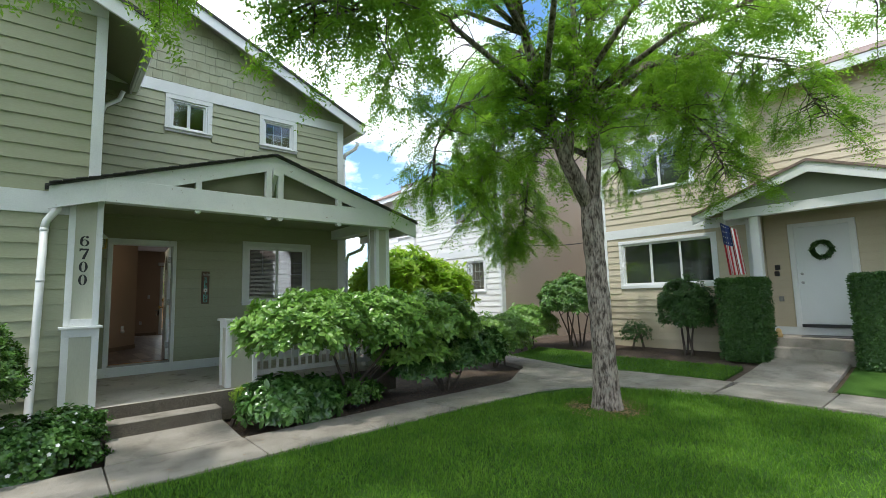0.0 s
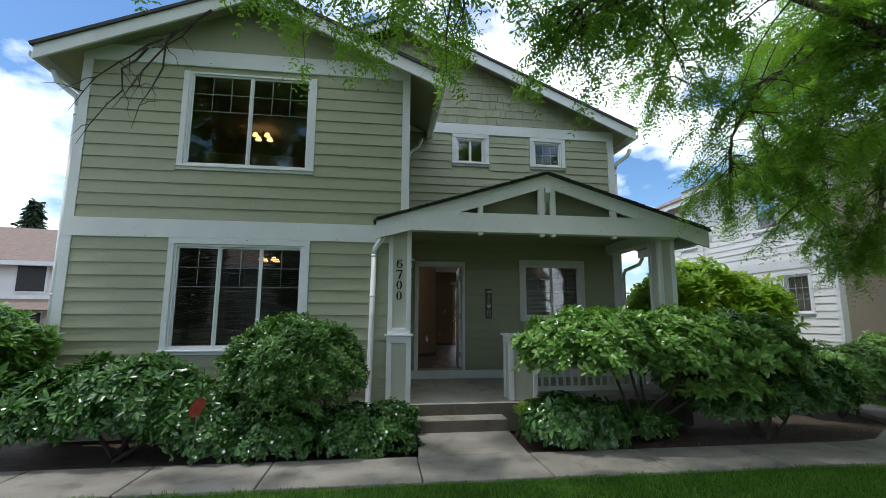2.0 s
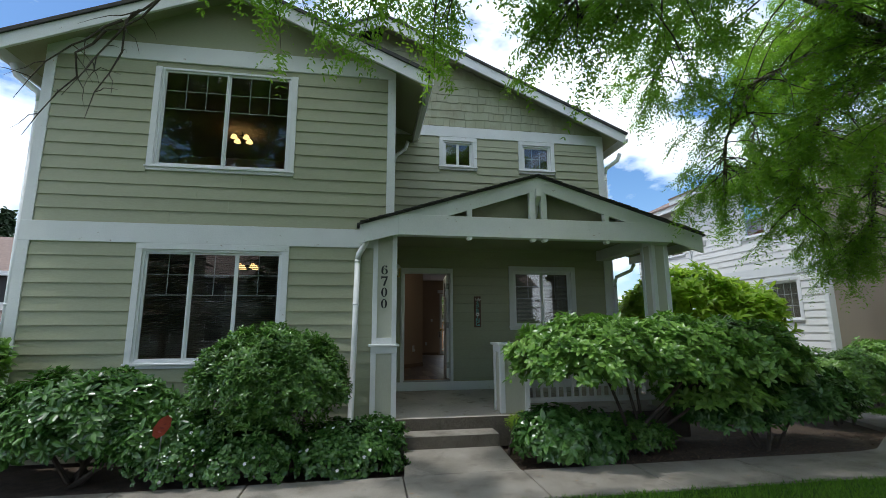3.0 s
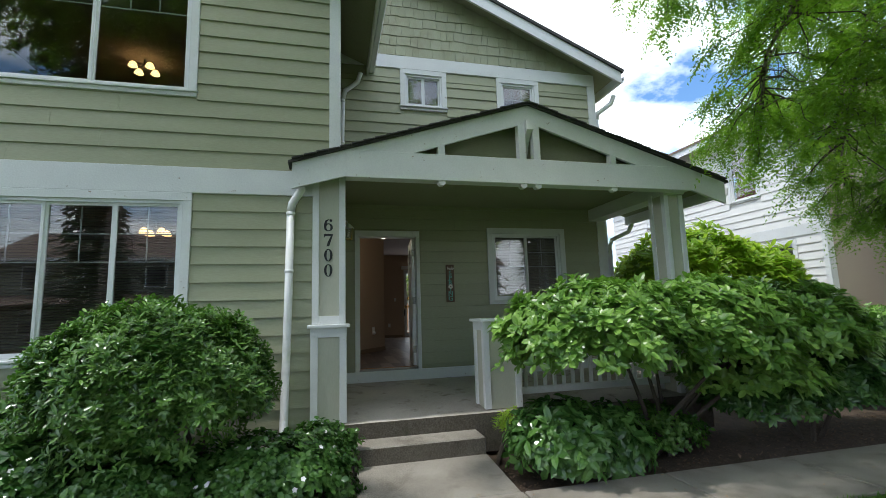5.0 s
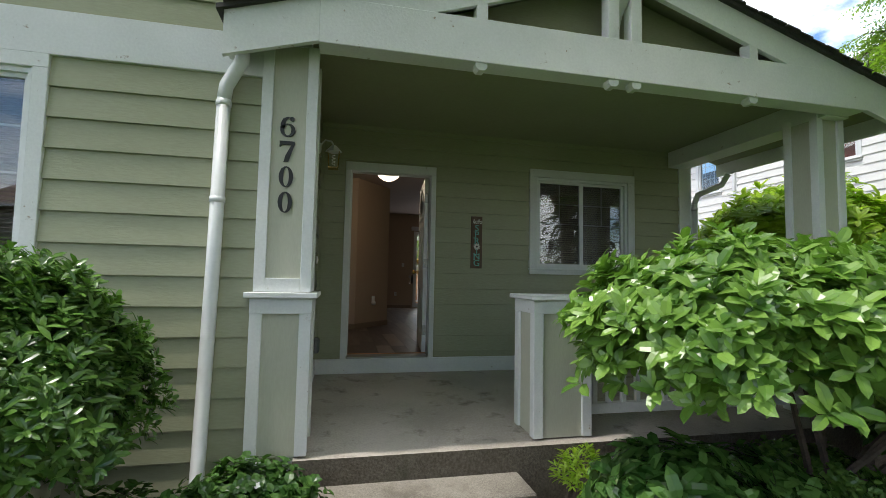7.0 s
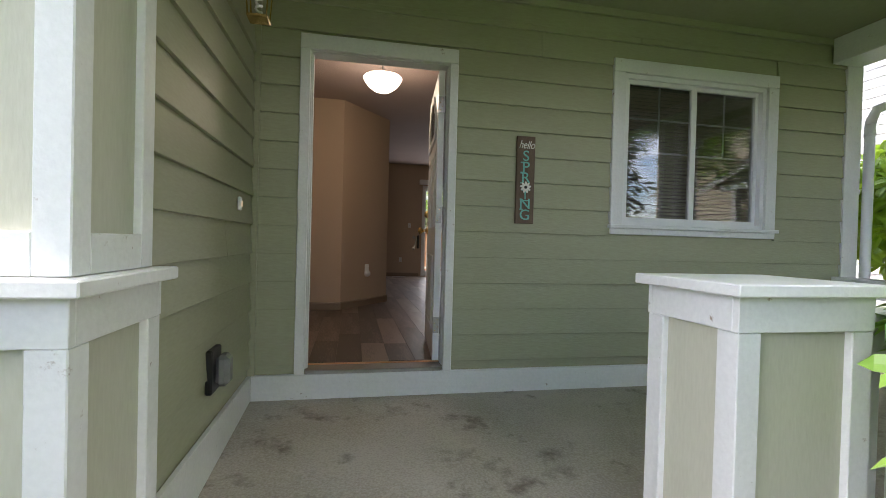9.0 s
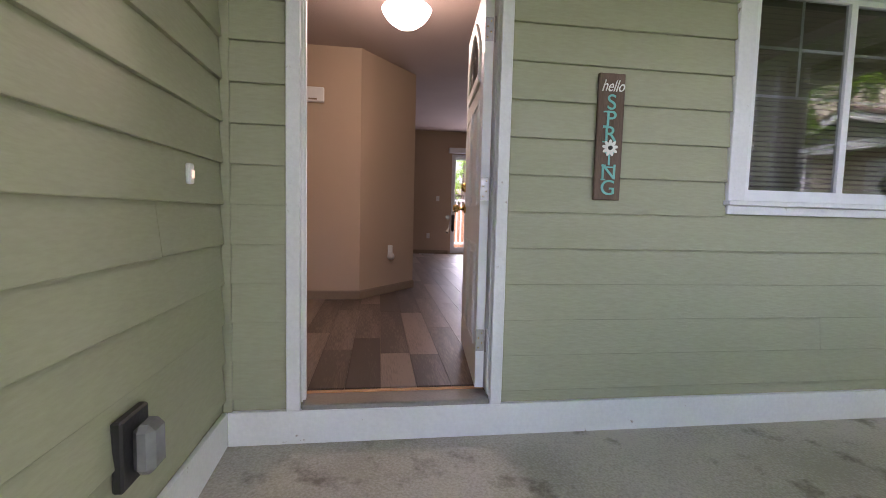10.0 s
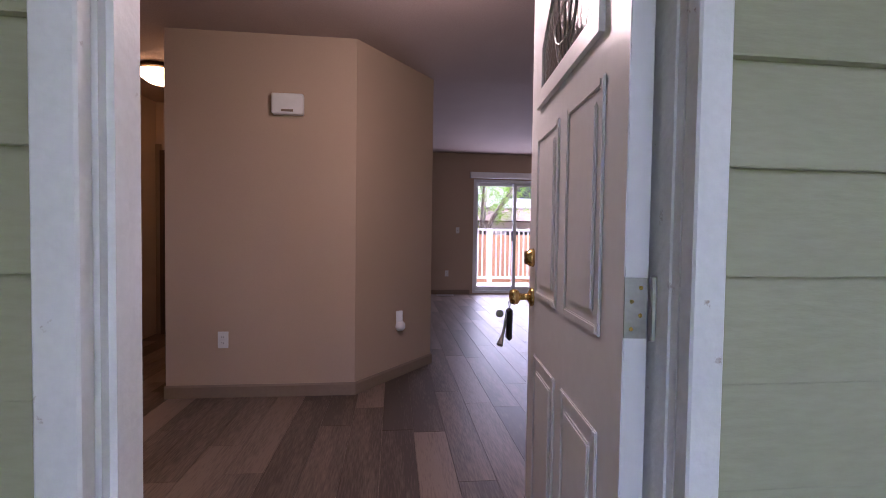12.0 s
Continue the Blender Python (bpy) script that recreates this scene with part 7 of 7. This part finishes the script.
blades("lawn_grass", 0.3, 8.35, 1.2, 5.5, 95000, on_lawn, "short green lawn grass with lighter flecks")
blades("lawn_grass", 3.0, 8.35, -3.0, 1.2, 30000, on_lawn, "short green lawn grass with lighter flecks")
blades("lawn_grass", -5.0, 0.3, 3.6, 5.5, 18000, on_lawn, "short green lawn grass with lighter flecks")
blades("lawn_grass", 9.7, 11.3, 3.5, 8.9, 16000, lambda a, b: a < 11.0 + 0.1 * max(0, b - 6.2) and a > 9.75 - 0.06 * (b - 3.5) + (0.16 * (b - 7.2) if b > 7.2 else 0), "short green lawn grass by the neighbouring path")
# dry needles round the trunk
n = 1600
a, rr = rng.uniform(0, 2 * math.pi, n), np.sqrt(rng.uniform(0.04, 0.40, n))
base = np.stack([TX + rr * np.cos(a), TY + rr * np.sin(a), rng.uniform(0.004, 0.018, n)], axis=1)
STRAW = leaf_material("dry litter", (0.20, 0.12, 0.06), (0.42, 0.28, 0.15), (0.3, 0.2, 0.1), 0.1, 0.8)
o = leaves_mesh("leaf_litter", base, unit(rng, n) * np.array([1, 1, 0.15]), np.tile([0.0, 0, 1], (n, 1)), rng.uniform(0.03, 0.08, n), rng.uniform(0.006, 0.02, n), STRAW, None, 0.1, True, "dry brown litter round the foot of the tree", "stuff")
tagged(o, "", "litter")
n = 2600
x, y = rng.uniform(2.1, 8.5, n), rng.uniform(6.40, 7.6, n)
base = np.stack([x, y, np.full(n, -0.045) + rng.uniform(0, 0.02, n)], axis=1)
o = leaves_mesh("bark_chips", base, unit(rng, n) * np.array([1, 1, 0.3]), np.tile([0.0, 0, 1], (n, 1)), rng.uniform(0.02, 0.07, n), rng.uniform(0.01, 0.03, n), surface("bark chips", (0.05, 0.03, 0.02), (0.17, 0.11, 0.07), 0.9, 5, 40, 0.3, island=0.8), None, 0.1, True, "brown bark chips scattered over the bed", "stuff")
tagged(o, "", "bark chips")
n = 160
x, y = rng.uniform(-3, 8, n), rng.uniform(5.5, 7.2, n)
keep = (y < 6.33) | ((x > 0.7) & (x < 2.0))
base = np.stack([x, y, np.full(n, 0.030)], axis=1)[keep]
n = len(base)
o = leaves_mesh("fallen_leaves", base, unit(rng, n) * np.array([1, 1, 0.1]), np.tile([0.0, 0, 1], (n, 1)), rng.uniform(0.015, 0.05, n), rng.uniform(0.008, 0.02, n), STRAW, None, 0.1, True, "few dry leaves on the path", "stuff")
tagged(o, "", "litter")
